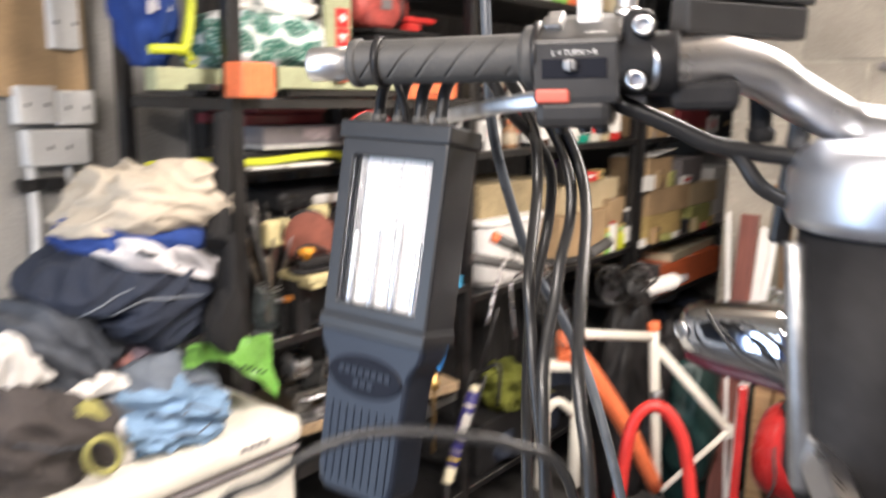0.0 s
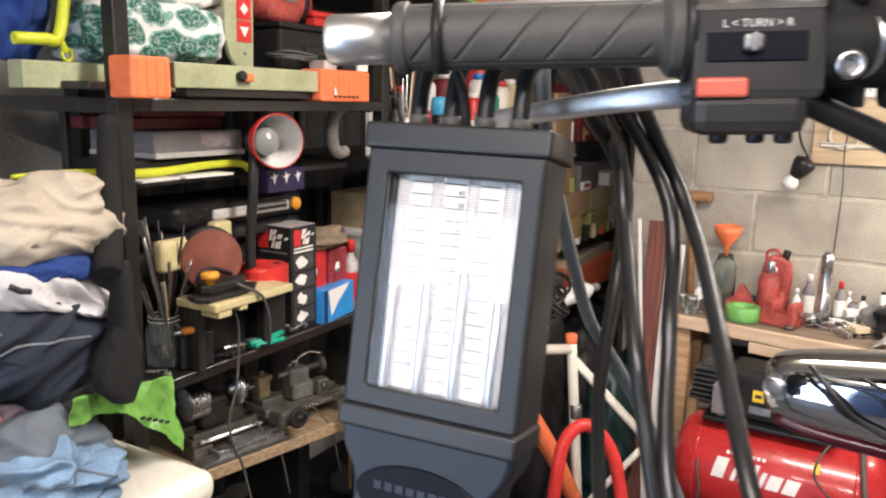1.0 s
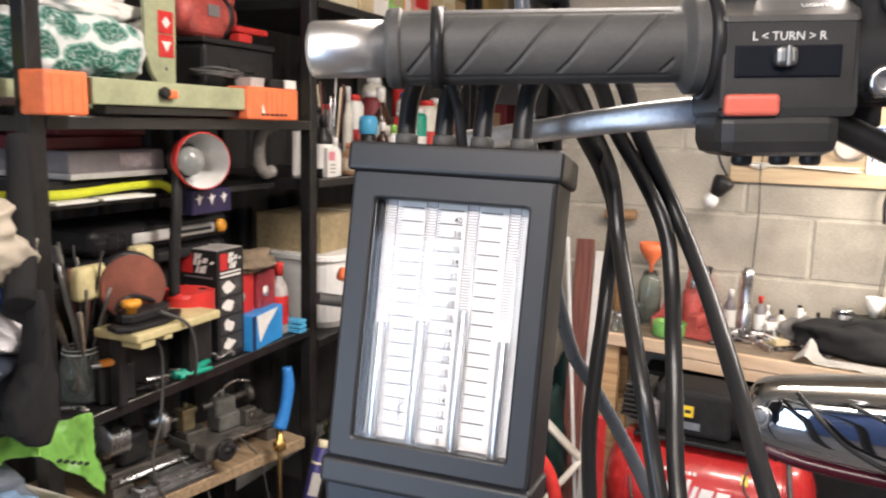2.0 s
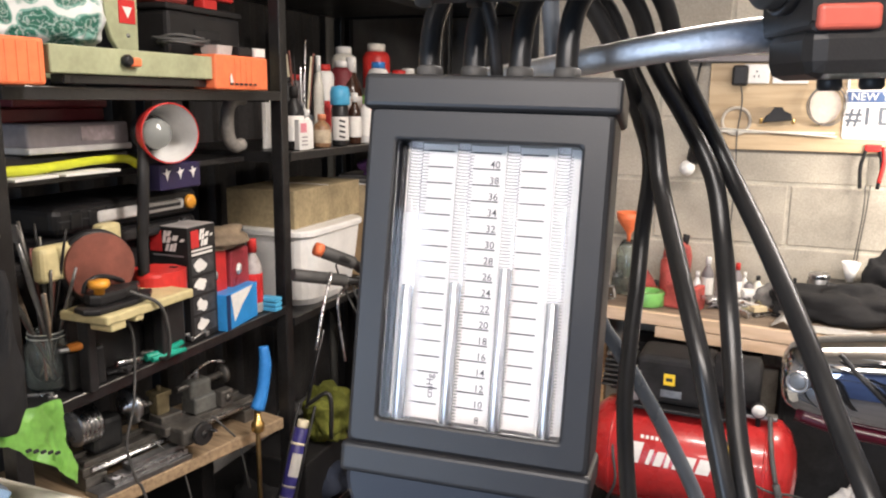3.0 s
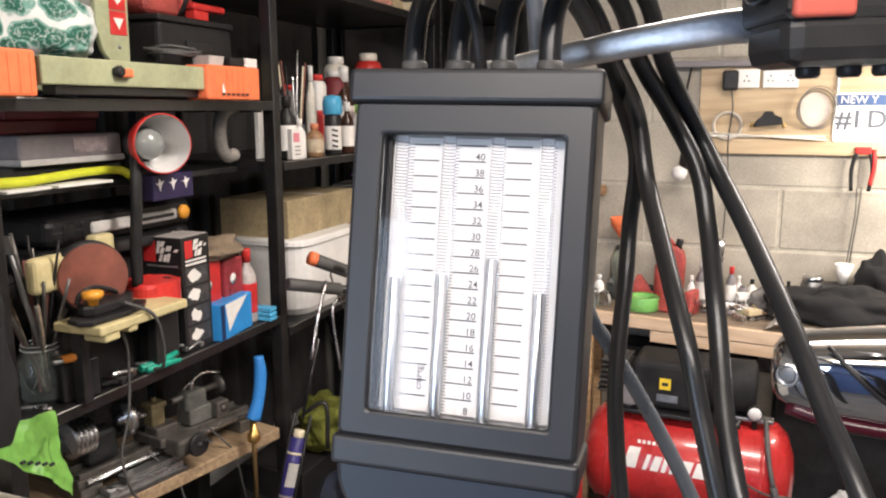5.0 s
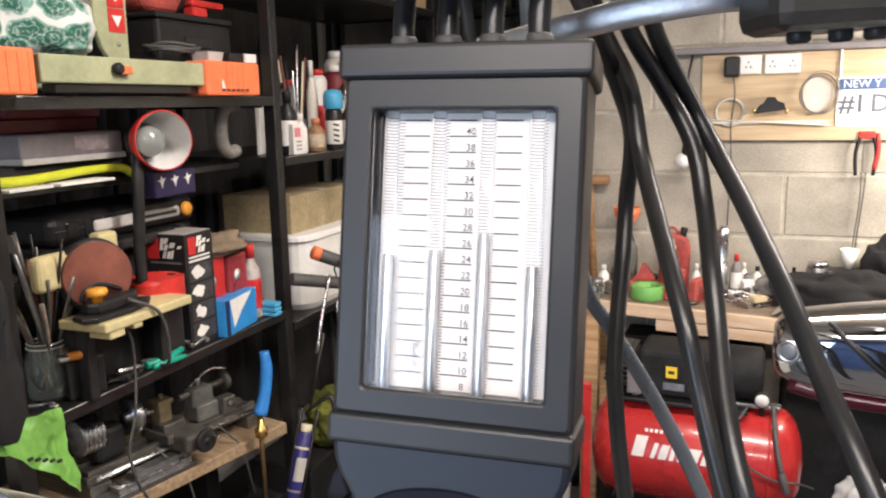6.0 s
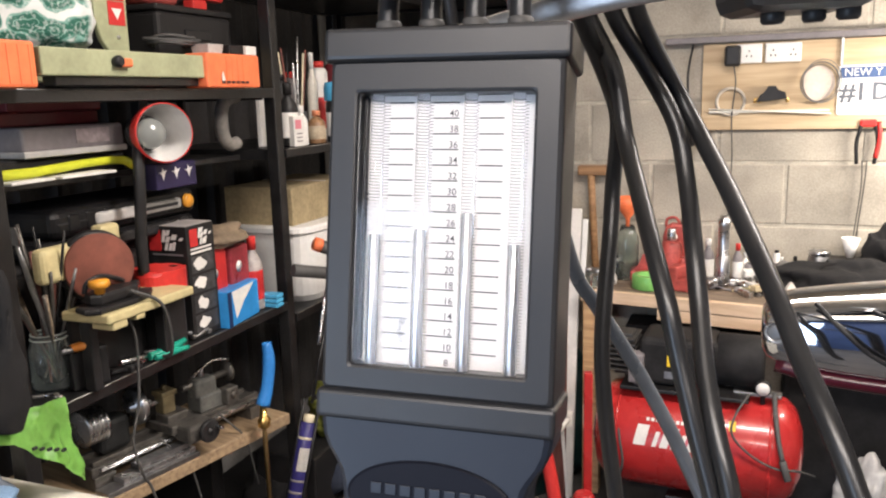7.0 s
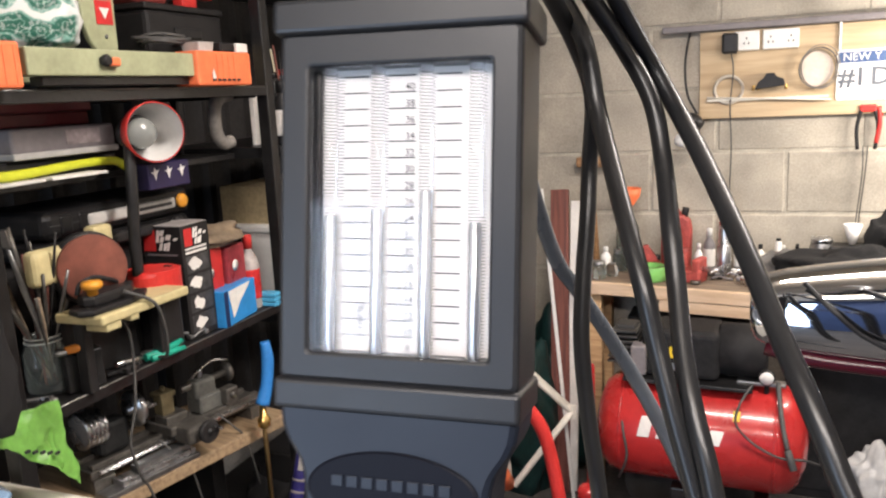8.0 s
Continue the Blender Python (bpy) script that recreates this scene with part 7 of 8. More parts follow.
tube(b, circle_pts((0.010, 0.0, 0.0), 0.030, 30, (0.25, 0.75, 0.35), (0.1, -0.45, 1.05)), 0.0058, 8, 1, True)
part("loop", b, OLIVE, g)
b = B()
cy, cz = garment(b, [(-0.030, 0.075), (-0.010, 0.092), (0.008, 0.080), (0.024, 0.052), (0.018, 0.030), (-0.012, 0.045)], 0.022, 8, 0.006, -0.7, 30, 4)
bmesh.ops.translate(b, verts=b.verts, vec=(-0.015, cy, cz))
part("strap_end", b, OLIVE, g)
g = thing("green_bag", "bright green plastic bag stretched over a tin", "bag", loc=(-0.785, 0.865, 0.825))
b = B()
nx, ny = 84, 36
grid = []
for i in range(nx + 1):
    u = i / nx
    row = []
    for j in range(ny + 1):
        v = j / ny
        mid = 0.150 - 0.080 * u + 0.02 * math.sin(3 * u)
        half = 0.012 + 0.012 * max(0.0, 0.35 - u) / 0.35 + 0.052 * max(0.0, (u - 0.42) / 0.58) ** 0.9
        p = Vector((0.035 + 0.04 * (v - 0.5) * u - 0.012 * u, -0.145 + 0.205 * u + 0.012 * (1 - v) * u, mid + half * (1 - 2 * v)))
        p += 0.012 * Vector((noise.noise(p * 26), 0.4 * noise.noise(p * 28 + Vector((3, 0, 0))), 0.5 * noise.noise(p * 26 + Vector((0, 7, 0)))))
        q = p + 0.010 * Vector((noise.noise(p * 40), noise.noise(p * 40 + Vector((9, 0, 0))), 0))
        p.x += 0.011 * (0.35 - abs(noise.noise(q * 30 + Vector((0, 5, 2))))) + 0.002 * (0.35 - abs(noise.noise(q * 70)))
        row.append(b.verts.new(p))
    grid.append(row)
fs = [b.faces.new((grid[i][j], grid[i + 1][j], grid[i + 1][j + 1], grid[i][j + 1])) for i in range(nx) for j in range(ny)]
bmesh.ops.solidify(b, geom=fs, thickness=0.0015)
part("film", b, GREENP, g, smooth=True)
b = B()
for k in range(5):
    box(b, (0.053, -0.03 + 0.012 * k, 0.104 - 0.006 * k), (0.004, 0.007, 0.004))
part("printed_mark", b, INK, g)
g = thing("black_sleeve", "black cloth sleeve hanging on the rack post", "sleeve", loc=(-0.725, 0.800, 1.045))
b = B()
cy, cz = garment(b, [(-0.042, -0.012), (-0.026, 0.015), (-0.008, 0.045), (0.000, 0.110), (0.002, 0.150), (0.018, 0.150), (0.018, 0.080), (0.026, 0.010), (0.026, -0.040), (0.010, -0.075), (-0.024, -0.068), (-0.040, -0.042)], 0.032, 61, 0.009, 1.4, 22, 5)
bmesh.ops.translate(b, verts=b.verts, vec=(0, cy, cz))
part("cuff", b, mat("charcoal_knit", (0.009, 0.0087, 0.009), 0.95, var=0.3, scale=30, fine=700, bump=0.4), g, "bunched charcoal knitted cuff")
b = B()
tube(b, [(-0.012, -0.012, 0.13), (-0.055, 0.028, 0.19), (-0.110, 0.075, 0.27), (-0.135, 0.098, 0.36)], [0.022, 0.021, 0.019, 0.016], 14, 5)
part("sleeve", b, MATS["charcoal_knit"], g)

# ---- west wall fittings beside the rack ----
g = thing("socket_board", "timber board with white sockets and a grey conduit on the wall", "board", loc=(WEST, 0.83, 0.0))
b = B()
box(b, (0.010, -0.02, 1.58), (0.020, 0.24, 0.30), 0.002)
part("board", b, CARD, g)
for y, z, w, h in ((-0.035, 1.412, 0.09, 0.088), (0.058, 1.405, 0.09, 0.082), (0.010, 1.312, 0.15, 0.086), (0.045, 1.60, 0.07, 0.12)):
    b = B()
    box(b, (0.022, y, z), (0.044, w, h), 0.006)
    sk = part("socket", b, WHITEP, g, "white surface-mounted socket")
    for k in (-1, 1):
        b = B()
        box(b, (0.0445, y + 0.022 * k, z), (0.0015, 0.006, 0.010))
        part("pin_slot", b, INK, sk)
b = B()
tube(b, [(0.018, -0.05, 1.27), (0.018, -0.05, 1.1), (0.020, -0.07, 0.95), (0.03, -0.09, 0.85)], 0.010, 12, 5)
rod(b, (0.015, 0.04, 1.27), (0.015, 0.045, 0.9), 0.007, 10)
part("conduit", b, WHITEP, g)
for k, (y, z) in enumerate(((0.0, 1.225), (-0.06, 1.225))):
    b = B()
    box(b, (0.015, y, z), (0.030, 0.05, 0.03), 0.004)
    part("plug", b, BLACKPLASTIC, g)


# ---- workbench at the block wall ----
def workbench():
    # the front edge runs out of square with the wall
    g = thing("workbench", "pine workbench with a scarred top and a doubled front rail", "workbench")
    x0, x1, slope = -0.312, 1.545, -0.142

    def edge(x, back=0.0):
        return 2.606 + slope * x + back

    for k in range(3):
        f0, f1 = 0.021 + 0.106 * k, 0.125 + 0.106 * k
        rear = [(x1, edge(x1, f1)), (x0, edge(x0, f1))] if k < 2 else [(x1, 2.946), (x0, 2.946)]
        b = B()
        slab(b, [(x0, edge(x0, f0)), (x1, edge(x1, f0))] + rear, 0.715, 0.753, 0.003)
        part("top_plank", b, BENCHWOOD, g)
    b = B()
    slab(b, [(x0, edge(x0)), (x1, edge(x1)), (x1, edge(x1, 0.020)), (x0, edge(x0, 0.020))], 0.712, 0.7535, 0.003)
    part("front_rail", b, BENCHEDGE, g)
    b = B()
    slab(b, [(-0.055, edge(-0.055, 0.003)), (x1, edge(x1, 0.003)), (x1, edge(x1, 0.021)), (-0.055, edge(-0.055, 0.021))], 0.672, 0.7095, 0.003)
    part("lower_rail", b, BENCHEDGE, g)
    for x in (x0 + 0.034, x1 - 0.05):
        for y in (edge(x, 0.046), 2.90):
            b = B()
            box(b, (x, y, 0.357), (0.058, 0.046, 0.714), 0.003)
            part("leg", b, PINE, g)
    b = B()
    box(b, (0.61, 2.90, 0.30), (1.74, 0.02, 0.05), 0.002)
    part("stretcher", b, PINE, g)


workbench()
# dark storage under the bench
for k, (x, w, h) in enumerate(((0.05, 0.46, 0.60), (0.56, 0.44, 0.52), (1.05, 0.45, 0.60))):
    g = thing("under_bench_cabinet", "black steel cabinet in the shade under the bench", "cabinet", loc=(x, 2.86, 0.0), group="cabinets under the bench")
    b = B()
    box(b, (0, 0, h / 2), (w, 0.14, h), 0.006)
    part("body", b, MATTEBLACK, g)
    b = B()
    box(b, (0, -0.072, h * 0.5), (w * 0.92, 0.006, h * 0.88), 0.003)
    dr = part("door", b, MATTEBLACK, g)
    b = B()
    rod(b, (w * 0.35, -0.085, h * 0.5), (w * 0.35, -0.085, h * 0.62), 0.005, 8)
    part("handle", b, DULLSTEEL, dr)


def compressor():
    g = thing("air_compressor", "red horizontal-tank air compressor with a black motor", "compressor", loc=(0.085, 2.42, 0.0), rz=-3)
    ax = Matrix.Translation((0, 0, 0.370)) @ Matrix.Rotation(radians(90), 4, "Y")
    b = B()
    R = 0.158
    prof = [(0.0, -0.300), (R * 0.45, -0.294), (R * 0.78, -0.275), (R * 0.95, -0.248), (R, -0.215), (R, 0.215), (R * 0.95, 0.248), (R * 0.78, 0.275), (R * 0.45, 0.294), (0.0, 0.300)]
    lathe(b, prof, 64, ax)
    tank = part("tank", b, REDPAINT, g, "glossy red steel tank")
    for x in (-0.212, 0.212):
        b = B()
        lathe(b, [(R, x - 0.004), (R + 0.0022, x - 0.002), (R + 0.0022, x + 0.002), (R, x + 0.004)], 64, ax)
        part("weld_seam", b, REDPAINT, tank)
    # plain white strokes on the tank
    spec = [(-0.135, 0.060, 0.034), (-0.093, 0.044, 0.012), (-0.066, 0.042, 0.022), (-0.040, 0.060, 0.012), (-0.018, 0.044, 0.012), (0.014, 0.042, 0.034), (0.058, 0.042, 0.036)]
    for x, h, w in spec:
        b = B()
        n, rows = 8, []
        for k in range(n + 1):
            za = radians(188) + (h / R) * k / n
            rows.append([[b.verts.new((x + 0.012 * (k - n / 2) / n + sx * w / 2, math.cos(za) * rr, 0.370 - math.sin(za) * rr)) for sx in (-1, 1)] for rr in (R - 0.001, R + 0.0014)])
        for p, q in zip(rows, rows[1:]):
            b.faces.new((p[1][0], p[1][1], q[1][1], q[1][0]))
            b.faces.new((p[0][0], q[0][0], q[0][1], p[0][1]))
            for j in (0, 1):
                b.faces.new((p[0][j], p[1][j], q[1][j], q[0][j]))
        for p in (rows[0], rows[-1]):
            b.faces.new((p[0][0], p[0][1], p[1][1], p[1][0]))
        part("white_stroke", b, PAPER, tank)
    b = B()
    for k in range(8):
        a = radians(144)
        box(b, (-0.12 + k * 0.014, math.cos(a) * (R + 0.0008), 0.370 + math.sin(a) * (R + 0.0008)), (0.009, 0.0014, 0.010), 0, Matrix.Rotation(radians(-36), 3, "X"))
    part("small_print", b, PAPER, tank)
    b = B()
    a = radians(140)
    box(b, (0.112, math.cos(a) * (R + 0.001), 0.370 + math.sin(a) * (R + 0.001)), (0.018, 0.0016, 0.030), 0, Matrix.Rotation(radians(-40), 3, "X"))
    part("yellow_sticker", b, YELLOW, tank)
    b = B()
    box(b, (-0.03, 0, 0.540), (0.36, 0.20, 0.012), 0.003)
    part("deck_plate", b, BLACKSTEEL, g)
    b = B()
    box(b, (-0.05, 0.01, 0.62), (0.22, 0.17, 0.145), 0.02, seg=3)
    lathe(b, [(0.070, 0.0), (0.078, 0.004), (0.078, 0.12), (0.06, 0.13)], 32, Matrix.Translation((0.055, 0.01, 0.625)) @ Matrix.Rotation(radians(90), 4, "Y"))
    motor = part("motor_cover", b, MATTEBLACK, g)
    b = B()
    box(b, (-0.062, -0.0765, 0.628), (0.032, 0.002, 0.034), 0.0005)
    part("yellow_label", b, YELLOW, motor)
    b = B()
    box(b, (-0.062, -0.0778, 0.628), (0.018, 0.0008, 0.010))
    part("label_mark", b, INK, motor)
    b = B()
    box(b, (-0.055, -0.0765, 0.585), (0.060, 0.002, 0.022), 0.0005)
    part("rating_plate", b, DULLSTEEL, motor)
    b = B()
    box(b, (-0.215, 0.01, 0.62), (0.055, 0.07, 0.13), 0.005)
    cyl = part("cylinder", b, mat("dark_cast_iron", (0.05, 0.048, 0.046), 0.6, 0.3, var=0.35, scale=30, bump=0.25), g)
    for k in range(7):
        b = B()
        box(b, (-0.215, 0.01, 0.575 + k * 0.016), (0.10 - 0.004 * k, 0.12, 0.006), 0.001)
        part("fin", b, MATS["dark_cast_iron"], cyl)
    b = B()
    box(b, (-0.165, -0.07, 0.60), (0.045, 0.05, 0.09), 0.006)
    box(b, (-0.165, -0.07, 0.55), (0.016, 0.016, 0.03), 0.002)
    part("filter", b, GREYBOX, g)
    for x, y in ((0.185, -0.055),):
        b = B()
        lathe(b, [(0.020, 0.0), (0.022, 0.003), (0.022, 0.018), (0.019, 0.020)], 24, Matrix.Translation((x, y, 0.575)) @ Matrix.Rotation(radians(90), 4, "X"))
        rod(b, (x, y + 0.008, 0.52), (x, y + 0.008, 0.56), 0.007, 10)
        gg = part("gauge_case", b, BLACKPLASTIC, g)
        b = B()
        lathe(b, [(0.0185, 0.0202), (0.0185, 0.0212), (0.0, 0.0214)], 24, Matrix.Translation((x, y, 0.575)) @ Matrix.Rotation(radians(90), 4, "X"))
        part("dial", b, PAPER, gg, "white gauge dial")
    b = B()
    box(b, (0.17, -0.03, 0.545), (0.13, 0.035, 0.012), 0.003)
    box(b, (0.10, 0.0, 0.60), (0.05, 0.06, 0.09), 0.006)
    part("regulator", b, DULLSTEEL, g)
    b = B()
    tube(b, [(0.215, -0.06, 0.56), (0.222, -0.10, 0.51), (0.232, -0.14, 0.46), (0.245, -0.165, 0.41)], 0.007, 10, 5)
    rod(b, (0.245, -0.165, 0.41), (0.262, -0.178, 0.36), 0.010, 12)
    part("air_hose", b, RUBBER, g)
    b = B()
    tube(b, [(0.150, -0.090, 0.560), (0.120, -0.155, 0.520), (0.115, -0.172, 0.468), (0.165, -0.170, 0.415), (0.230, -0.166, 0.385), (0.285, -0.150, 0.380), (0.33, -0.06, 0.33)], 0.0034, 8, 6)
    part("flex", b, RUBBER, g)
    b = B()
    tube(b, [(-0.22, -0.05, 0.50), (-0.20, -0.15, 0.42), (-0.185, -0.165, 0.33), (-0.215, -0.13, 0.24)], 0.004, 8, 6)
    part("flex", b, RUBBER, g)
    b = B()
    box(b, (0.0, -0.08, 0.20), (0.14, 0.05, 0.035), 0.004)
    box(b, (0.18, 0, 0.11), (0.04, 0.22, 0.22), 0.004)
    part("foot", b, BLACKSTEEL, g)
    for y in (-0.15, 0.15):
        b = B()
        lathe(b, [(0.05, -0.016), (0.088, -0.018), (0.092, -0.012), (0.092, 0.012), (0.088, 0.018), (0.05, 0.016)], 36, Matrix.Translation((-0.16, y, 0.092)) @ Matrix.Rotation(radians(90), 4, "X"))
        w = part("wheel", b, RUBBER, g)
        b = B()
        rod(b, (-0.16, y - 0.014, 0.092), (-0.16, y + 0.014, 0.092), 0.05, 24)
        part("hub", b, BLACKPLASTIC, w)


compressor()
g = thing("axle_stand", "red steel upright stand beside the compressor", "stand", loc=(-0.192, 2.16, 0.0))
b = B()
box(b, (0, 0, 0.33), (0.024, 0.024, 0.62), 0.003, Euler((0, 0.0, 0.3)).to_matrix())
part("upright", b, REDPAINT, g)
b = B()
box(b, (0, 0, 0.010), (0.26, 0.20, 0.020), 0.003)
part("base_plate", b, REDPAINT, g)
b = B()
rod(b, (0, -0.05, 0.02), (0, -0.05, 0.28), 0.022, 18)
lathe(b, [(0.026, 0.26), (0.030, 0.27), (0.030, 0.29), (0.02, 0.30)], 18, Matrix.Translation((0, -0.05, 0)))
part("ram", b, REDPAINT, g)

# bench clutter
b = B()
lathe(b, [(0.006, 0.18), (0.008, 0.215), (0.042, 0.262), (0.046, 0.290), (0.044, 0.290), (0.039, 0.265), (0.005, 0.218)], 28)
fun = thing("funnel", "orange plastic funnel standing in a clear jar", "funnel", loc=(-0.185, 2.84, 0.754))
part("cone", b, ORANGE, fun)
b = B()
lathe(b, [(0.036, 0.0), (0.040, 0.004), (0.040, 0.15), (0.030, 0.17), (0.024, 0.19), (0.022, 0.19), (0.028, 0.168), (0.037, 0.148), (0.037, 0.006)], 26)
part("jar", b, DUSTYGLASS, fun)
g = thing("tape_roll", "bright green roll of tape on the bench", "tape", loc=(-0.095, 2.72, 0.754))
b = B()
lathe(b, [(0.036, 0.0), (0.054, 0.0), (0.056, 0.003), (0.056, 0.043), (0.054, 0.046), (0.036, 0.046), (0.036, 0.0)], 36, None, False)
part("tape", b, mat("grass_green_tape", (0.17, 0.42, 0.11), 0.3, var=0.12, bump=0.03), g)
g = thing("bottle_jack", "red hydraulic bottle jack on the bench", "jack", loc=(-0.035, 2.83, 0.754), rz=10)
b = B()
box(b, (0, 0, 0.012), (0.11, 0.09, 0.024), 0.004)
lathe(b, [(0.034, 0.024), (0.036, 0.03), (0.036, 0.13), (0.030, 0.14), (0.018, 0.145)], 26)
rod(b, (0.040, -0.02, 0.02), (0.040, -0.02, 0.09), 0.016, 16)
part("body", b, FADEDRED, g)
b = B()
rod(b, (0, 0, 0.14), (0, 0, 0.185), 0.014, 16)
part("ram", b, STEEL, g)
g = thing("red_vise", "red clamp-on vise with a round handle", "vise", loc=(0.02, 2.72, 0.754), rz=-20)
b = B()
box(b, (0, 0, 0.020), (0.12, 0.07, 0.040), 0.006)
part("base", b, FADEDRED, g)
for x, w in ((-0.03, 0.04), (0.045, 0.025)):
    b = B()
    box(b, (x, 0, 0.055), (w, 0.07, 0.05), 0.006)
    part("jaw", b, FADEDRED, g)
b = B()
rod(b, (0.055, 0, 0.045), (0.11, 0, 0.045), 0.008, 12)
rod(b, (0.10, -0.045, 0.045), (0.10, 0.045, 0.045), 0.004, 8)
part("screw", b, STEEL, g)
g = thing("red_oil_can", "faded red enamel can with a white spot at the wall", "can", loc=(-0.020, 2.895, 0.754))
b = B()
slab(b, [(-0.046, 0.0), (0.044, 0.0), (0.047, 0.14), (0.040, 0.172), (0.018, 0.192), (-0.020, 0.196), (-0.040, 0.182), (-0.048, 0.15)], -0.025, 0.025, 0.008, Matrix.Rotation(radians(90), 4, "X"))
can = part("can", b, FADEDRED, g)
b = B()
rod(b, (0.020, 0, 0.185), (0.026, 0, 0.216), 0.012, 14)
part("cap", b, BLACKPLASTIC, can)
b = B()
tube(b, [(-0.040, 0, 0.182), (-0.036, 0, 0.208), (-0.010, 0, 0.214), (0.008, 0, 0.194)], 0.005, 10, 5)
part("handle", b, FADEDRED, can)
b = B()
lathe(b, [(0.013, 0), (0.014, 0.001), (0, 0.0012)], 18, Matrix.Translation((-0.012, -0.0262, 0.15)) @ Matrix.Rotation(radians(90), 4, "X"))
part("white_spot", b, PAPER, g)
g = thing("steel_cylinder", "turned steel cylinder standing on the bench", "cylinder", loc=(0.135, 2.80, 0.754))
b = B()
lathe(b, [(0.020, 0), (0.022, 0.004), (0.022, 0.10), (0.018, 0.105), (0.018, 0.20), (0.020, 0.205), (0.020, 0.228), (0.014, 0.232), (0.014, 0.240), (0, 0.24)], 28)
part("shaft", b, STEEL, g)
bottle((0.085, 2.86, 0.754), 0.020, 0.15, None, GREYBOX, WHITEP, "grey squeeze bottle at the back of the bench", "round", PAPER, "bottles on the bench")
bottle((0.055, 2.80, 0.754), 0.014, 0.11, None, WHITEP, WHITEP, "small white bottle on the bench", "round", None, "bottles on the bench")
bottle((-0.255, 2.80, 0.754), 0.018, 0.09, None, WHITEP, WHITEP, "small white bottle at the end of the bench", "round", None, "bottles on the bench")
bottle((-0.225, 2.75, 0.754), 0.020, 0.045, None, GLASSM, DULLSTEEL, "squat glass jar with a metal lid", "can", None, "bottles on the bench")
BROWNBITS = mat("brown_plastic", (0.16, 0.09, 0.05), 0.5, var=0.3, bump=0.1)
rc = random.Random(77)
for k in range(40):
    b = B()
    L, a = rc.uniform(0.02, 0.075), rc.uniform(0, 6.28)
    z0 = 0.005 + rc.uniform(0, 0.02)
    kind = k % 4
    if kind == 0:
        rod(b, (-L * math.cos(a) / 2, -L * math.sin(a) / 2, z0), (L * math.cos(a) / 2, L * math.sin(a) / 2, z0 + rc.uniform(0, 0.02)), rc.uniform(0.003, 0.008), 8)
    elif kind == 1:
        lathe(b, [(0.008, 0), (0.016, 0.001), (0.017, 0.012), (0.008, 0.014), (0.008, 0)], 14)
    elif kind == 2:
        box(b, (0, 0, 0.010), (L, 0.018, 0.020), 0.003, Matrix.Rotation(a, 3, "Z"))
    else:
        tube(b, circle_pts((0, 0, 0.006), 0.012 + L * 0.15, 14), 0.003, 6, 1, True)
    solo("loose_part", b, (DULLSTEEL, STEEL, BLACKPLASTIC, DULLSTEEL, OILYSTEEL)[k % 5], "small metal part lying among the bench clutter", "part", loc=(rc.uniform(0.03, 0.42), rc.uniform(2.67, 2.86), 0.7535), group="loose parts on the bench")
rp = random.Random(91)
PILE = (PALECARD, mat("khaki_plastic", (0.28, 0.25, 0.13), 0.6, var=0.3, bump=0.1), PAPER, DULLSTEEL, BROWNBITS, GREYBOX, STEEL)
for k in range(34):
    b = B()
    L, a = rp.uniform(0.014, 0.05), rp.uniform(0, 3.14)
    lift = 0.0 if k < 18 else rp.uniform(0.010, 0.022)
    kind = k % 5
    if kind == 0:
        tube(b, [(-L, 0, 0.005), (-L * 0.3, L * 0.3, 0.012), (L * 0.4, -L * 0.2, 0.010), (L, L * 0.1, 0.005)], 0.0035, 7, 4)
    elif kind == 1:
        box(b, (0, 0, 0.009), (L, L * 0.55, 0.018), 0.002, Matrix.Rotation(a, 3, "Z"))
    elif kind == 2:
        lathe(b, [(0.004, 0), (0.012, 0.001), (0.013, 0.010), (0.006, 0.016), (0.0, 0.016)], 12)
    elif kind == 3:
        tube(b, circle_pts((0, 0, 0.005), L * 0.45, 14, (math.cos(a), math.sin(a), 0), (-math.sin(a) * 0.8, math.cos(a) * 0.8, 0.15)), 0.003, 6, 1, True)
    else:
        box(b, (0, 0, 0.004), (L * 1.6, 0.012, 0.006), 0.001, Matrix.Rotation(a, 3, "Z"))
    solo("small_fitting", b, PILE[k % 7], "small fitting in the heap of bench oddments", "fitting", loc=(rp.gauss(0.225, 0.04), rp.gauss(2.765, 0.035), 0.7535 + lift), group="oddments heaped on the bench")
bottle((0.180, 2.875, 0.754), 0.017, 0.135, None, GREYBOX, REDPLASTIC, "slim grey bottle with a red cap at the wall", "round", PAPER, "bottles on the bench")
rq = random.Random(12)
for k in range(11):
    x, y, h = 0.205 + 0.020 * k + rq.uniform(-0.006, 0.006), rq.uniform(2.885, 2.922), rq.uniform(0.045, 0.125)
    bottle((x, y, 0.754), rq.uniform(0.011, 0.017), h, None, (PAPER, GREYBOX, OFFWHITE, DULLSTEEL, PALECARD)[k % 5], (WHITEP, DULLSTEEL, BLACKPLASTIC)[k % 3], "small dusty workshop bottle at the block wall", ("round", "can")[k % 2], None, "dusty bottles along the wall")
b = B()
box(b, (0, 0, 0.024), (0.065, 0.05, 0.048), 0.003)
solo("white_box", b, PAPER, "small white carton behind the bench oddments", "box", loc=(0.232, 2.860, 0.7545), rz=12)
b = B()
heap(b, (0, 0, 0.045), (0.20, 0.10, 0.068), 71, 0.18, 5, 0.62, 5)
solo("black_glove_bag", b, BLACKCLOTH, "black cloth tool roll heaped on the bench", "tool roll", loc=(0.49, 2.755, 0.757))
b = B()
nu, nv, rows = 40, 14, []
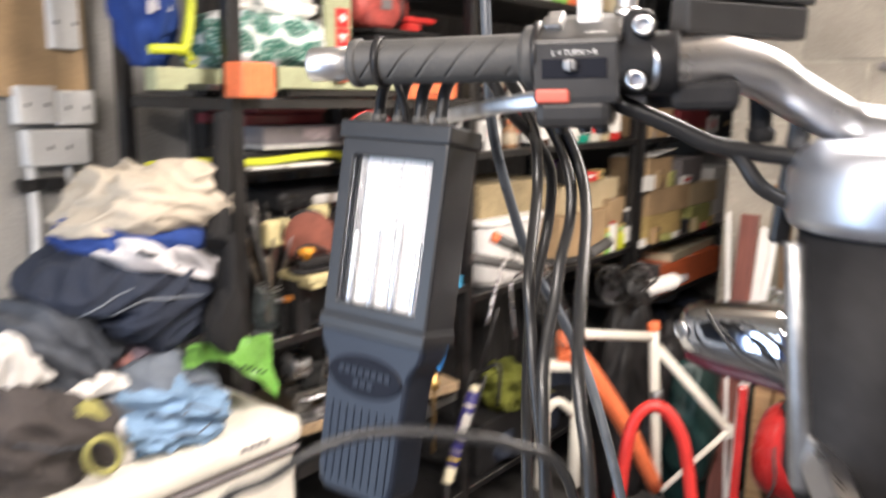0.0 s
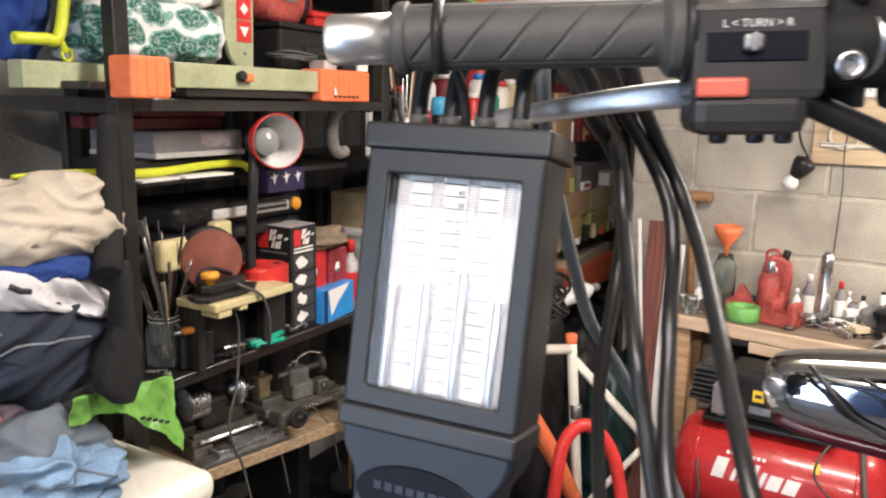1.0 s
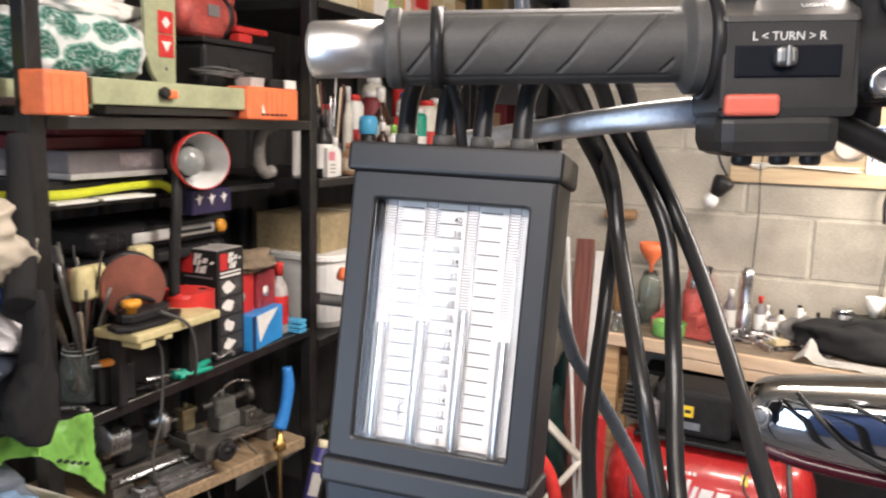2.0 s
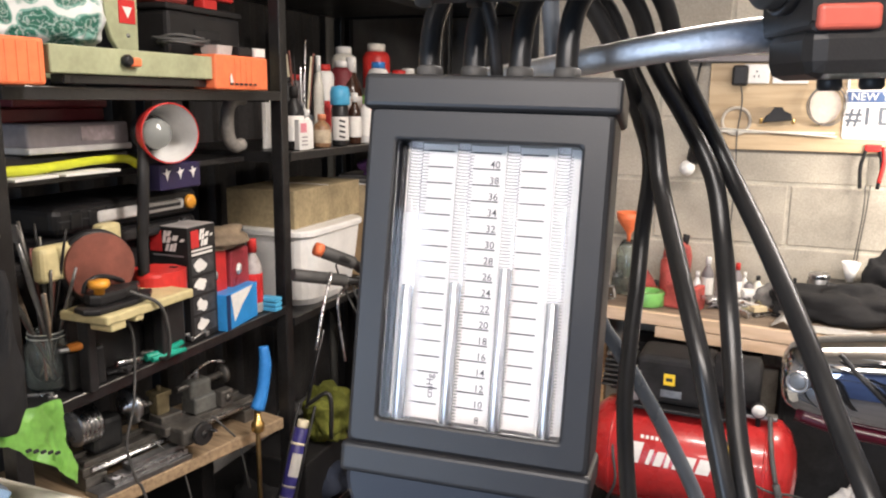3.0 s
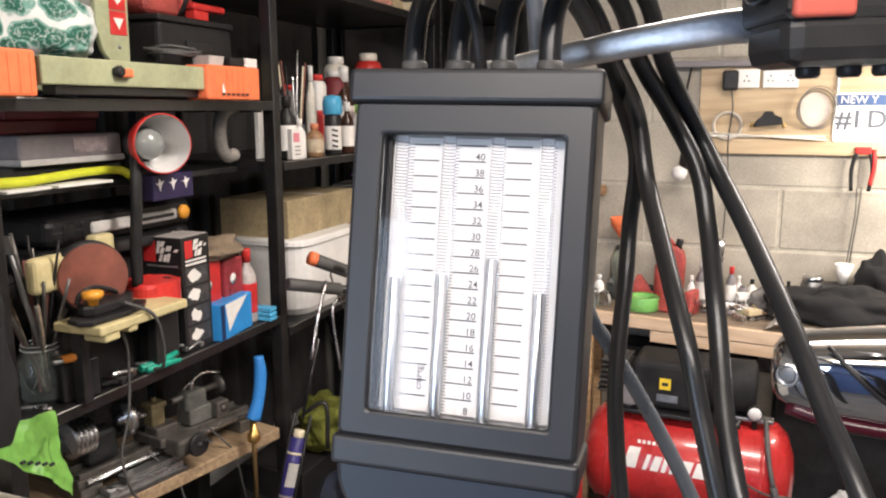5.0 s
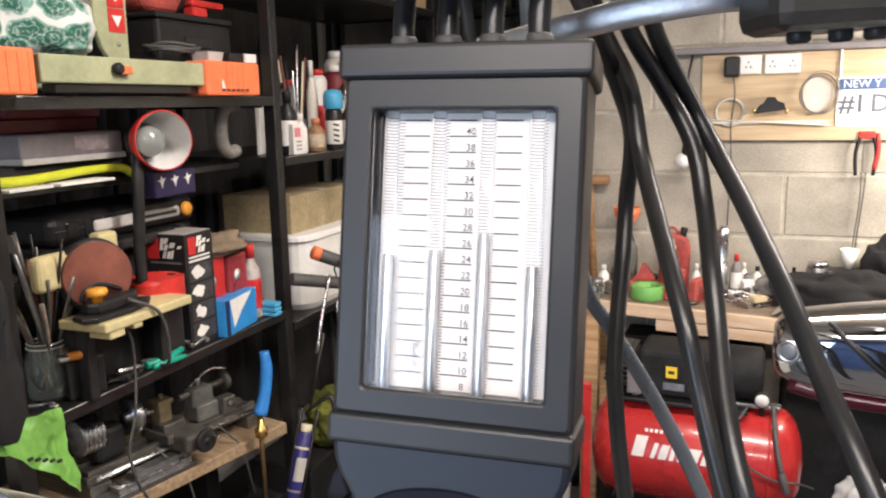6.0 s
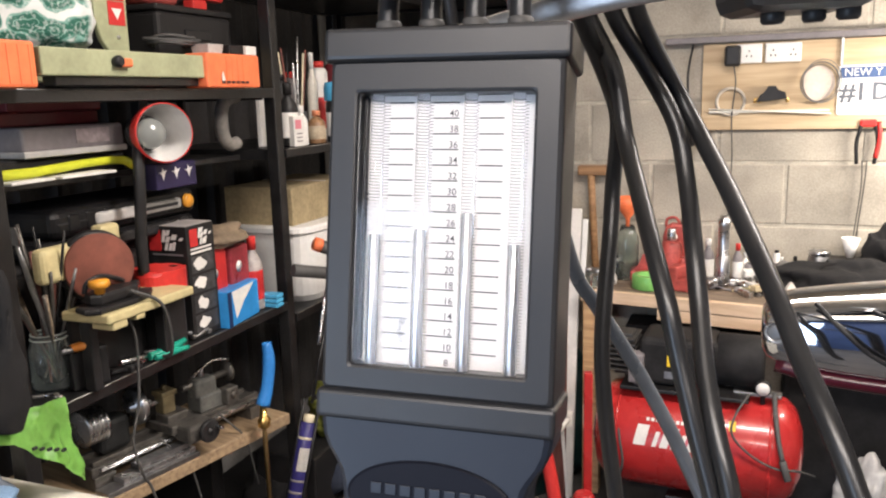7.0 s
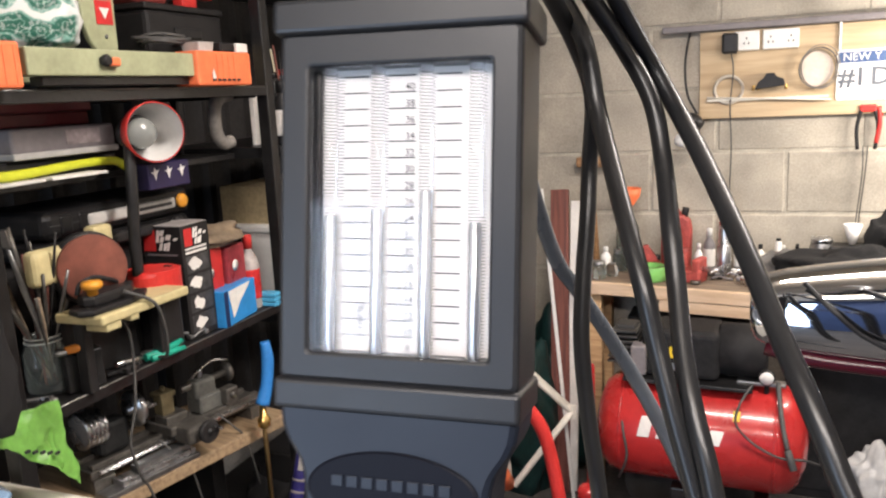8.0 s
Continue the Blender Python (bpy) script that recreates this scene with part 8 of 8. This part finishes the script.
for i in range(nu + 1):
    x = 0.285 + 0.27 * i / nu
    row = []
    for j in range(nv + 1):
        v = j / nv
        curl = 0.058 * math.exp(-((x - 0.318) / 0.022) ** 2) * (0.35 + 0.65 * v)
        p = Vector((x + 0.02 * v, 2.606 - 0.142 * x + 0.008 + 0.085 * v, 0.7575 + curl))
        p.z += 0.006 * abs(noise.noise(p * 28)) + 0.003 * abs(noise.noise(p * 70))
        row.append(b.verts.new(p))
    rows.append(row)
fs = [b.faces.new((rows[i][j], rows[i + 1][j], rows[i + 1][j + 1], rows[i][j + 1])) for i in range(nu) for j in range(nv)]
bmesh.ops.solidify(b, geom=fs, thickness=0.0012)
solo("paper_sheet", b, PAPER, "crumpled white paper sheet lying on the bench edge", "paper")
b = B()
heap(b, (0, 0, 0.03), (0.08, 0.06, 0.05), 73, 0.22, 7, 0.6, 4)
solo("grey_rag", b, mat("grey_rag_cloth", (0.18, 0.17, 0.16), 0.95, var=0.3, scale=14, bump=0.3), "dirty grey rag on the bench", "rag", loc=(0.32, 2.84, 0.757))
g = thing("paper_cone", "white paper cone cup on the bench clutter", "cup", loc=(0.520, 2.875, 0.855))
b = B()
lathe(b, [(0.010, 0.0), (0.029, 0.066), (0.027, 0.066), (0.008, 0.003)], 24)
part("cup", b, PAPER, g)
b = B()
box(b, (0, 0, 0.049), (0.12, 0.09, 0.098), 0.006)
solo("parts_tray", b, BLACKPLASTIC, "black parts tray at the wall", "tray", loc=(0.51, 2.88, 0.755))

b = B()
heap(b, (0, 0, 0.10), (0.075, 0.055, 0.11), 79, 0.16, 6, 0.85, 5)
solo("black_bag", b, BLACKCLOTH, "slumped black cloth bag against the block wall", "bag", loc=(0.635, 2.875, 0.757))
g = thing("metal_tin", "small round metal tin among the bench clutter", "tin", loc=(0.430, 2.87, 0.756))
b = B()
lathe(b, [(0.030, 0.0), (0.032, 0.002), (0.032, 0.105), (0.030, 0.108)], 26)
part("tin", b, DULLSTEEL, g)
b = B()
lathe(b, [(0.033, 0.105), (0.0335, 0.118), (0.030, 0.121), (0.0, 0.121)], 26)
part("lid", b, STEEL, g)
g = thing("red_hand_plane", "red cast hand plane lying behind the tape", "plane", loc=(-0.120, 2.825, 0.755), rz=4)
b = B()
box(b, (0, 0, 0.018), (0.10, 0.045, 0.036), 0.006)
slab(b, [(-0.045, 0.036), (0.045, 0.036), (0.030, 0.060), (0.005, 0.095), (-0.010, 0.092), (-0.020, 0.055)], -0.012, 0.012, 0.003, Matrix.Rotation(radians(90), 4, "X"))
part("body", b, FADEDRED, g)
b = B()
lathe(b, [(0.008, 0.036), (0.012, 0.045), (0.011, 0.058), (0.0, 0.062)], 16, Matrix.Translation((0.036, 0, 0)))
part("knob", b, BLACKPLASTIC, g)
for k, (x, y, r, h) in enumerate(((-0.262, 2.70, 0.024, 0.060), (-0.215, 2.83, 0.020, 0.075), (-0.305, 2.76, 0.018, 0.050))):
    g = thing("glass_jar", "small dusty glass jar with a metal lid", "jar", loc=(x, y, 0.755), group="jars at the end of the bench")
    b = B()
    lathe(b, [(r * 0.9, 0), (r, 0.004), (r, h * 0.72), (r * 0.8, h * 0.82)], 22)
    part("glass", b, DUSTYGLASS, g)
    b = B()
    lathe(b, [(r * 0.86, h * 0.80), (r * 0.88, h * 0.82), (r * 0.88, h), (0.0, h)], 22)
    part("lid", b, DULLSTEEL, g)
b = B()
heap(b, (0, 0, 0.12), (0.085, 0.06, 0.14), 83, 0.3, 9, 0.86, 5)
solo("white_carrier", b, mat("white_bag_film", (0.55, 0.54, 0.52), 0.45, var=0.15, scale=18, bump=0.1), "crumpled white plastic bag under the bench", "bag", loc=(0.60, 2.66, 0.0))
# timbers leaning at the end of the bench
for nm, p0, p1, w, t, mt, lab in (
        ("leaning_plank", (-0.385, 2.60, 0.0), (-0.414, 2.80, 1.045), 0.062, 0.022, REDWOOD, "red-brown plank leaning on the wall"),
        ("leaning_batten", (-0.350, 2.62, 0.0), (-0.356, 2.80, 1.005), 0.036, 0.016, PAPER, "white painted batten with a hole leaning on the wall"),
        ("leaning_strip", (-0.323, 2.74, 0.754), (-0.325, 2.80, 0.968), 0.018, 0.012, WHITEP, "thin white plastic strip leaning on the wall"),
        ("leaning_rail", (-0.323, 2.526, 0.0), (-0.441, 2.646, 1.068), 0.012, 0.006, WHITEP, "thin white rod propped beside the compressor")):
    p0, p1 = Vector(p0), Vector(p1)
    b = B()
    up = (p1 - p0).normalized()
    across = (Vector((1, 0, 0)) - up * up.x).normalized()
    box(b, (0, 0, 0), ((p1 - p0).length, w, t), 0.002)
    ob = solo(nm, b, mt, lab, "timber" if nm != "leaning_rail" else "rod")
    ob.matrix_world = Matrix.Translation((p0 + p1) / 2) @ Matrix((up, across, up.cross(across))).transposed().to_4x4()

BROWNWOOD = wood("brown_handle_wood", (0.34, 0.19, 0.09), (0.22, 0.12, 0.055))
g = thing("wooden_mallet", "brown wooden mallet standing against the block wall", "mallet", loc=(-0.312, 2.90, 0.755), rz=2)
b = B()
rod(b, (0.006, 0, 0.0), (-0.016, 0.010, 0.36), 0.013, 14)
part("shaft", b, BROWNWOOD, g)
b = B()
box(b, (-0.005, 0.010, 0.375), (0.115, 0.032, 0.036), 0.006)
part("head", b, BROWNWOOD, g)
# ---- fittings on the block wall ----
g = thing("wall_board", "pale plywood board screwed to the block wall", "board", loc=(0.412, NORTH - 0.010, 1.41))
b = B()
box(b, (0, 0, 0), (0.74, 0.018, 0.285), 0.002)
part("panel", b, PLY, g)
b = B()
box(b, (-0.16, -0.016, -0.082), (0.37, 0.014, 0.008), 0.002)
rod(b, (-0.345, -0.024, -0.072), (0.03, -0.024, -0.092), 0.003, 8)
part("hook_rail", b, OFFWHITE, g)
b = B()
box(b, (0, 0, 0), (2.2, 0.030, 0.022), 0.004)
solo("cable_trunking", b, GREYBOX, "grey metal cable trunking along the wall", "trunking", loc=(1.02, NORTH - 0.020, 1.566))
b = B()
rod(b, (0, 0, 0), (0, 0, 0.09), 0.004, 10)
solo("drop_conduit", b, WHITEP, "short white conduit drop below the trunking", "conduit", loc=(0.462, NORTH - 0.025, 1.47))
for x, w in ((0.165, 0.086), (0.268, 0.118)):
    g = thing("wall_socket", "white double switched socket on the board", "socket", loc=(x + 0.022, NORTH - 0.0195, 1.516), group="sockets on the board")
    b = B()
    box(b, (0, -0.009, 0), (w * 0.92, 0.018, 0.062), 0.004)
    part("plate", b, WHITEP, g)
    b = B()
    for k in ((-1, 1) if w > 0.1 else (0,)):
        for dx, dz in ((-0.007, -0.008), (0.007, -0.008), (0.0, 0.008)):
            box(b, (k * 0.030 + dx, -0.0184, dz), (0.004, 0.001, 0.006))
    part("pin_slot", b, INK, g)
g = thing("black_plug", "black mains adaptor plugged in with a hanging flex", "plug", loc=(0.137, NORTH - 0.0195, 1.51))
b = B()
box(b, (0, -0.026, 0.0), (0.050, 0.052, 0.066), 0.008)
part("body", b, BLACKPLASTIC, g)
b = B()
tube(b, [(0.005, -0.03, -0.033), (0.012, -0.025, -0.09), (0.004, -0.012, -0.20), (0.010, -0.010, -0.34), (0.006, -0.008, -0.55), (0.01, -0.02, -0.74)], 0.0022, 8, 6)
part("flex", b, RUBBER, g)
b = B()
tube(b, circle_pts((0, 0, 0), 0.044, 30, (1, 0, 0), (0, 0, 1)), 0.0055, 8, 1, True)
solo("grey_wire_ring", b, mat("pale_wire", (0.48, 0.43, 0.36), 0.6, var=0.2), "coil of pale grey wire hung on the board", "wire", loc=(0.135, NORTH - 0.026, 1.362))
g = thing("bulldog_clip", "black cable clamp with brass screws on the board", "clamp", loc=(0.262, NORTH - 0.0195, 1.372))
b = B()
slab(b, [(-0.046, -0.014), (0.046, -0.004), (0.040, 0.018), (0.016, 0.024), (0.012, 0.038), (-0.012, 0.038), (-0.018, 0.020), (-0.036, 0.010)], 0, 0.034, 0.003, Matrix.Rotation(radians(90), 4, "X"))
part("body", b, BLACKPLASTIC, g)
for x in (-0.050, -0.036, 0.048):
    b = B()
    rod(b, (x, -0.02, -0.016), (x, -0.02, 0.0), 0.005, 10)
    part("screw", b, BRASS, g)
b = B()
for k in range(4):
    tube(b, circle_pts((0.003 * k, -0.004 * k, 0.002 * k), 0.058 + 0.003 * (k % 2), 40, (0.92, 0.1 * (k % 2), 0), (0, 0, 1.0 + 0.04 * k)), 0.0014, 8, 1, True)
solo("wire_coil", b, mat("dark_wire", (0.16, 0.15, 0.14), 0.5, var=0.2), "coiled dark electrical wire on the board", "wire", loc=(0.400, NORTH - 0.030, 1.415))
b = B()
slab(b, [(0.048 * math.cos(a), 0.055 * math.sin(a)) for a in np.linspace(0, 2 * math.pi, 30, endpoint=False)], 0.0, 0.002, 0, Matrix.Rotation(radians(90), 4, "X"))
solo("paper_disc", b, mat("buff_paper", (0.58, 0.50, 0.43), 0.8, var=0.15), "pale round disc behind the wire coil", "disc", loc=(0.400, NORTH - 0.0205, 1.415))
g = thing("souvenir_plate", "white souvenir number plate with a dark blue heading band", "sign", loc=(0.612, NORTH - 0.021, 1.390))
b = B()
slab(b, rrect(-0.155, 0.155, -0.078, 0.078, 0.010), 0, 0.002, 0, Matrix.Rotation(radians(90), 4, "X"))
part("plate", b, mat("white_sign_enamel", (0.78, 0.77, 0.74), 0.35, var=0.06, bump=0.02), g)
b = B()
box(b, (0, -0.0030, 0.055), (0.300, 0.0016, 0.034), 0.0004)
band = part("heading_band", b, mat("navy_sign_paint", (0.05, 0.09, 0.20), 0.4, var=0.1), g)
fr = Matrix.Rotation(radians(90), 4, "X")
letters("heading_letters", "NEW Y", 0.034, Matrix.Translation((-0.085, -0.0042, 0.055)) @ fr, PAPER, band, 0.0003)
for sign_char, sx in (("#", -0.126), ("1", -0.088), ("D", -0.030), ("A", 0.030)):
    letters("plate_letter", sign_char, 0.078, Matrix.Translation((sx, -0.0026, -0.008)) @ fr, mat("slate_sign_paint", (0.10, 0.11, 0.13), 0.4, var=0.1), g, 0.0004, bold=0.02)
g = thing("wire_strippers", "red-handled pliers hanging on the wall with loose leads", "pliers", loc=(0.552, NORTH - 0.022, 1.135))
b = B()
tube(b, [(-0.026, 0, 0.02), (-0.030, 0, 0.09), (-0.018, 0, 0.15)], 0.006, 8, 5)
tube(b, [(0.024, 0, 0.02), (0.030, 0, 0.09), (0.018, 0, 0.15)], 0.006, 8, 5)
part("handle", b, BLACKPLASTIC, g)
b = B()
box(b, (0, 0, 0.150), (0.050, 0.012, 0.024), 0.005)
tube(b, [(0.026, -0.002, 0.04), (0.034, -0.002, 0.10), (0.030, -0.002, 0.155)], 0.0075, 8, 5)
part("red_cover", b, REDPLASTIC, g)
b = B()
tube(b, [(-0.010, 0, 0.03), (-0.008, 0, -0.06), (-0.020, 0, -0.22), (-0.03, -0.02, -0.37)], 0.0020, 6, 5)
tube(b, [(0.004, 0, 0.03), (0.0, 0, -0.06), (-0.012, 0, -0.22), (-0.02, -0.02, -0.37)], 0.0020, 6, 5)
part("lead", b, RUBBER, g)
g = thing("hanging_bulb", "unlit white bulb in a black holder hanging at the wall", "bulb", loc=(-0.002, 2.86, 1.213))
b = B()
lathe(b, [(0.0, -0.036), (0.018, -0.032), (0.026, -0.016), (0.024, 0.0), (0.013, 0.014)], 24, Matrix.Rotation(radians(30), 4, "Y"))
part("bulb", b, WHITEP, g)
b = B()
lathe(b, [(0.014, 0.010), (0.020, 0.016), (0.030, 0.040), (0.036, 0.060), (0.034, 0.075), (0.012, 0.085)], 24, Matrix.Rotation(radians(30), 4, "Y"))
tube(b, [(0.042, 0, 0.075), (0.010, 0.01, 0.14), (0.0, 0.03, 0.24), (0.012, 0.06, 0.34)], 0.004, 8, 5)
part("holder", b, BLACKPLASTIC, g)
# ---- mountain bike between rack and bench ----
def bike():
    g = thing("mountain_bike", "orange and cream mountain bike with suspension fork, rear wheel removed", "bicycle", loc=(0, 0, 0))
    head_t, head_b = Vector((-0.705, 2.02, 0.735)), Vector((-0.69, 2.01, 0.640))
    seat = Vector((-0.545, 2.33, 0.675))
    bb = Vector((-0.485, 2.30, 0.165))
    drop = Vector((-0.299, 2.400, 0.390))
    b = B()
    rod(b, head_b, head_t, 0.026, 20)
    tube(b, [head_b + Vector((0.0, 0.0, 0.045)), Vector((-0.645, 2.06, 0.620)), Vector((-0.555, 2.17, 0.42)), bb], [0.033, 0.031, 0.029, 0.024], 18, 5)
    part("head_and_down_tube", b, ORANGE, g, "orange painted head and down tube")
    b = B()
    rod(b, head_t - Vector((0, 0, 0.01)), seat, 0.0165, 18)
    part("top_tube", b, OFFWHITE, g)
    b = B()
    rod(b, bb, seat + Vector((0, 0, 0.02)), 0.0165, 18)
    part("seat_tube", b, OFFWHITE, g)
    b = B()
    rod(b, seat - Vector((0, 0, 0.03)), drop, 0.010, 14)
    rod(b, seat - Vector((0.018, -0.06, 0.04)), drop + Vector((-0.012, 0.09, -0.036)), 0.010, 14)
    part("seat_stay", b, OFFWHITE, g)
    b = B()
    rod(b, bb + Vector((0.02, 0, 0)), drop, 0.011, 14)
    box(b, drop, (0.03, 0.008, 0.05), 0.004)
    part("chain_stay", b, OFFWHITE, g)
    b = B()
    rod(b, seat + Vector((-0.001, 0, 0.02)), seat + Vector((-0.003, 0, 0.050)), 0.0195, 16)
    part("seat_clamp", b, ORANGE, g)
    b = B()
    rod(b, bb + Vector((-0.026, 0.015, 0.29)), bb + Vector((-0.030, 0.016, 0.335)), 0.0195, 16)
    part("cable_band", b, DULLSTEEL, g)
    b = B()
    for dx, dy in ((-0.045, -0.045), (0.035, 0.03)):
        rod(b, head_b + Vector((dx, dy, -0.14)), head_b + Vector((dx, dy, 0.0)), 0.016, 16)
        rod(b, head_b + Vector((dx, dy, -0.42)), head_b + Vector((dx, dy, -0.13)), 0.021, 16)
    tube(b, [head_b + Vector((-0.045, -0.045, -0.18)), head_b + Vector((-0.005, -0.03, -0.125)), head_b + Vector((0.035, 0.03, -0.18))], 0.014, 12, 5)
    part("fork_leg", b, OFFWHITE, g, "silver-white suspension fork")
    b = B()
    box(b, head_b + Vector((-0.005, -0.008, -0.012)), (0.12, 0.05, 0.03), 0.008, Matrix.Rotation(radians(42), 3, "Z"))
    part("fork_crown", b, OFFWHITE, g)
    b = B()
    rod(b, head_t, head_t + Vector((-0.003, 0, 0.07)), 0.017, 14)
    rod(b, head_t + Vector((-0.003, 0, 0.06)), head_t + Vector((-0.05, -0.06, 0.20)), 0.016, 14)
    part("stem", b, BLACKPLASTIC, g)
    hb = head_t + Vector((-0.05, -0.06, 0.20))
    b = B()
    tube(b, [Vector((-0.801, 1.788, 1.040)), Vector((-0.750, 1.850, 1.004)), hb + Vector((0, 0, 0.02)), hb + Vector((0.06, 0.10, 0.02)), hb + Vector((0.07, 0.26, 0.05))], 0.0125, 14, 5)
    bar = part("handlebar", b, BLACKSTEEL, g)
    for p, q in ((Vector((-0.803, 1.786, 1.042)), Vector((-0.748, 1.853, 1.003))), (hb + Vector((0.07, 0.16, 0.03)), hb + Vector((0.074, 0.28, 0.054)))):
        b = B()
        rod(b, p, q, 0.017, 14)
        part("bar_grip", b, RUBBER, bar)
    b = B()
    lathe(b, [(0.0, -0.012), (0.017, -0.010), (0.018, 0.008)], 16, axis_m(Vector((-0.808, 1.780, 1.046)), Vector((-0.748, 1.853, 1.003))))
    part("red_end_plug", b, ORANGE, bar)
    b = B()
    rod(b, (-0.851, 1.725, 0.989), (-0.772, 1.853, 0.955), 0.016, 14)
    part("bar_grip", b, RUBBER, bar)
    b = B()
    rod(b, (-0.772, 1.853, 0.955), (-0.73, 1.92, 0.94), 0.011, 12)
    part("bar_end", b, BLACKSTEEL, bar)
    b = B()
    tube(b, [Vector((-0.778, 1.79, 0.990)), Vector((-0.782, 1.75, 0.90)), Vector((-0.783, 1.714, 0.804))], 0.0045, 8, 4)
    tube(b, [hb + Vector((-0.03, -0.05, 0.0)), hb + Vector((-0.045, -0.10, -0.04)), hb + Vector((-0.02, -0.11, -0.20))], 0.004, 8, 5)
    box(b, hb + Vector((0.0, -0.02, 0.0)), (0.05, 0.04, 0.035), 0.008)
    part("brake_lever", b, STEEL, bar)
    for k in range(3):
        b = B()
        tube(b, [hb + Vector((0.02 * k, 0.02, 0.01)), hb + Vector((-0.06 + 0.05 * k, -0.08, 0.05 - 0.05 * k)), head_t + Vector((-0.02 + 0.03 * k, -0.06, 0.0)), head_b + Vector((0.04, 0.02, 0.03))], 0.0026, 8, 6)
        part("brake_cable", b, RUBBER, g)


bike()
b = B()
tube(b, [(-0.405, 1.80, 0.0), (-0.400, 1.815, 0.25), (-0.388, 1.83, 0.50), (-0.377, 1.852, 0.590), (-0.341, 1.884, 0.627), (-0.297, 1.908, 0.595), (-0.255, 1.920, 0.50), (-0.215, 1.925, 0.25), (-0.19, 1.93, 0.0)], 0.0175, 18, 6)
solo("red_hoop", b, REDPLASTIC, "red tubular steel hoop stand with rounded top", "stand")
# black jumble behind the bike
for k, (x, y, z, s) in enumerate(((-0.62, 2.66, 0.0, (0.14, 0.16, 0.34)), (-0.50, 2.62, 0.0, (0.10, 0.12, 0.30)), (-0.72, 2.50, 0.0, (0.11, 0.14, 0.42)), (-0.45, 2.80, 0.0, (0.13, 0.11, 0.32)))):
    b = B()
    heap(b, (0, 0, s[2] * 0.8), s, 80 + k, 0.14, 3.5, 0.8, 4)
    solo("refuse_sack", b, (BLACKPLASTIC, mat("dark_green_sack", (0.008, 0.03, 0.028), 0.4, var=0.3, scale=12, bump=0.1))[k % 2], "full black refuse sack slumped on the floor", "sack", loc=(x, y, z), group="sacks in the corner")
g = thing("spray_bottle", "white plastic bottle lying on the sacks", "bottle", loc=(-0.62, 2.56, 0.80), rz=60)
b = B()
lathe(b, [(0.0, -0.08), (0.028, -0.078), (0.031, -0.07), (0.031, 0.04), (0.020, 0.06), (0.013, 0.07)], 24, Matrix.Rotation(radians(80), 4, "Y"))
part("body", b, WHITEP, g)
b = B()
rod(b, (0.066, 0, 0.011), (0.095, 0, 0.016), 0.015, 16)
part("cap", b, GREYBOX, g)
rq = random.Random(9)
b = B()
for k in range(8):
    c = Vector((rq.uniform(-0.08, 0.08), rq.uniform(-0.10, 0.10), rq.uniform(0, 0.06)))
    tube(b, circle_pts(c, rq.uniform(0.03, 0.06), 18, (1, 0, rq.uniform(-1, 1)), (0, 1, rq.uniform(-1, 1))), 0.006, 8, 1, True)
    box(b, c, (0.04, 0.03, 0.03), 0.006, Euler((k, k, k)).to_matrix())
solo("brake_lever_set", b, BLACKSTEEL, "black bicycle brake levers piled on the sacks", "brake lever", loc=(-0.68, 2.42, 0.80))

# ---- blocks of the north wall ----
bw, bh, t0 = 0.440, 0.2125, 1.155
blk = B()
box(blk, (0, 0, 0), (bw - 0.011, 0.012, bh - 0.011), 0.004)
block_mesh = finish(blk, "concrete_block", CONCRETE)
half = B()
box(half, (0, 0, 0), (bw / 2 - 0.011, 0.012, bh - 0.011), 0.003)
half_mesh = finish(half, "concrete_block", CONCRETE)
for row in range(-5, 6):
    z = t0 + bh * (row + 0.5)
    if z - bh / 2 < 0.0 or z + bh / 2 > TOP + 0.03:
        continue
    off = 0.32 if row % 2 else 0.10
    if not row % 2:
        ob = new("concrete_block", half_mesh)
        ob.parent, ob.location = wall_north, (CORNER + bw / 4, NORTH + 0.0078, z)
    for k in range(-2, 6):
        x = off + bw * (k + 0.5)
        if x - bw / 2 < CORNER - 0.01 or x + bw / 2 > EAST + 0.2:
            continue
        ob = new("concrete_block", block_mesh)
        ob.parent, ob.location = wall_north, (x, NORTH + 0.0078, z)
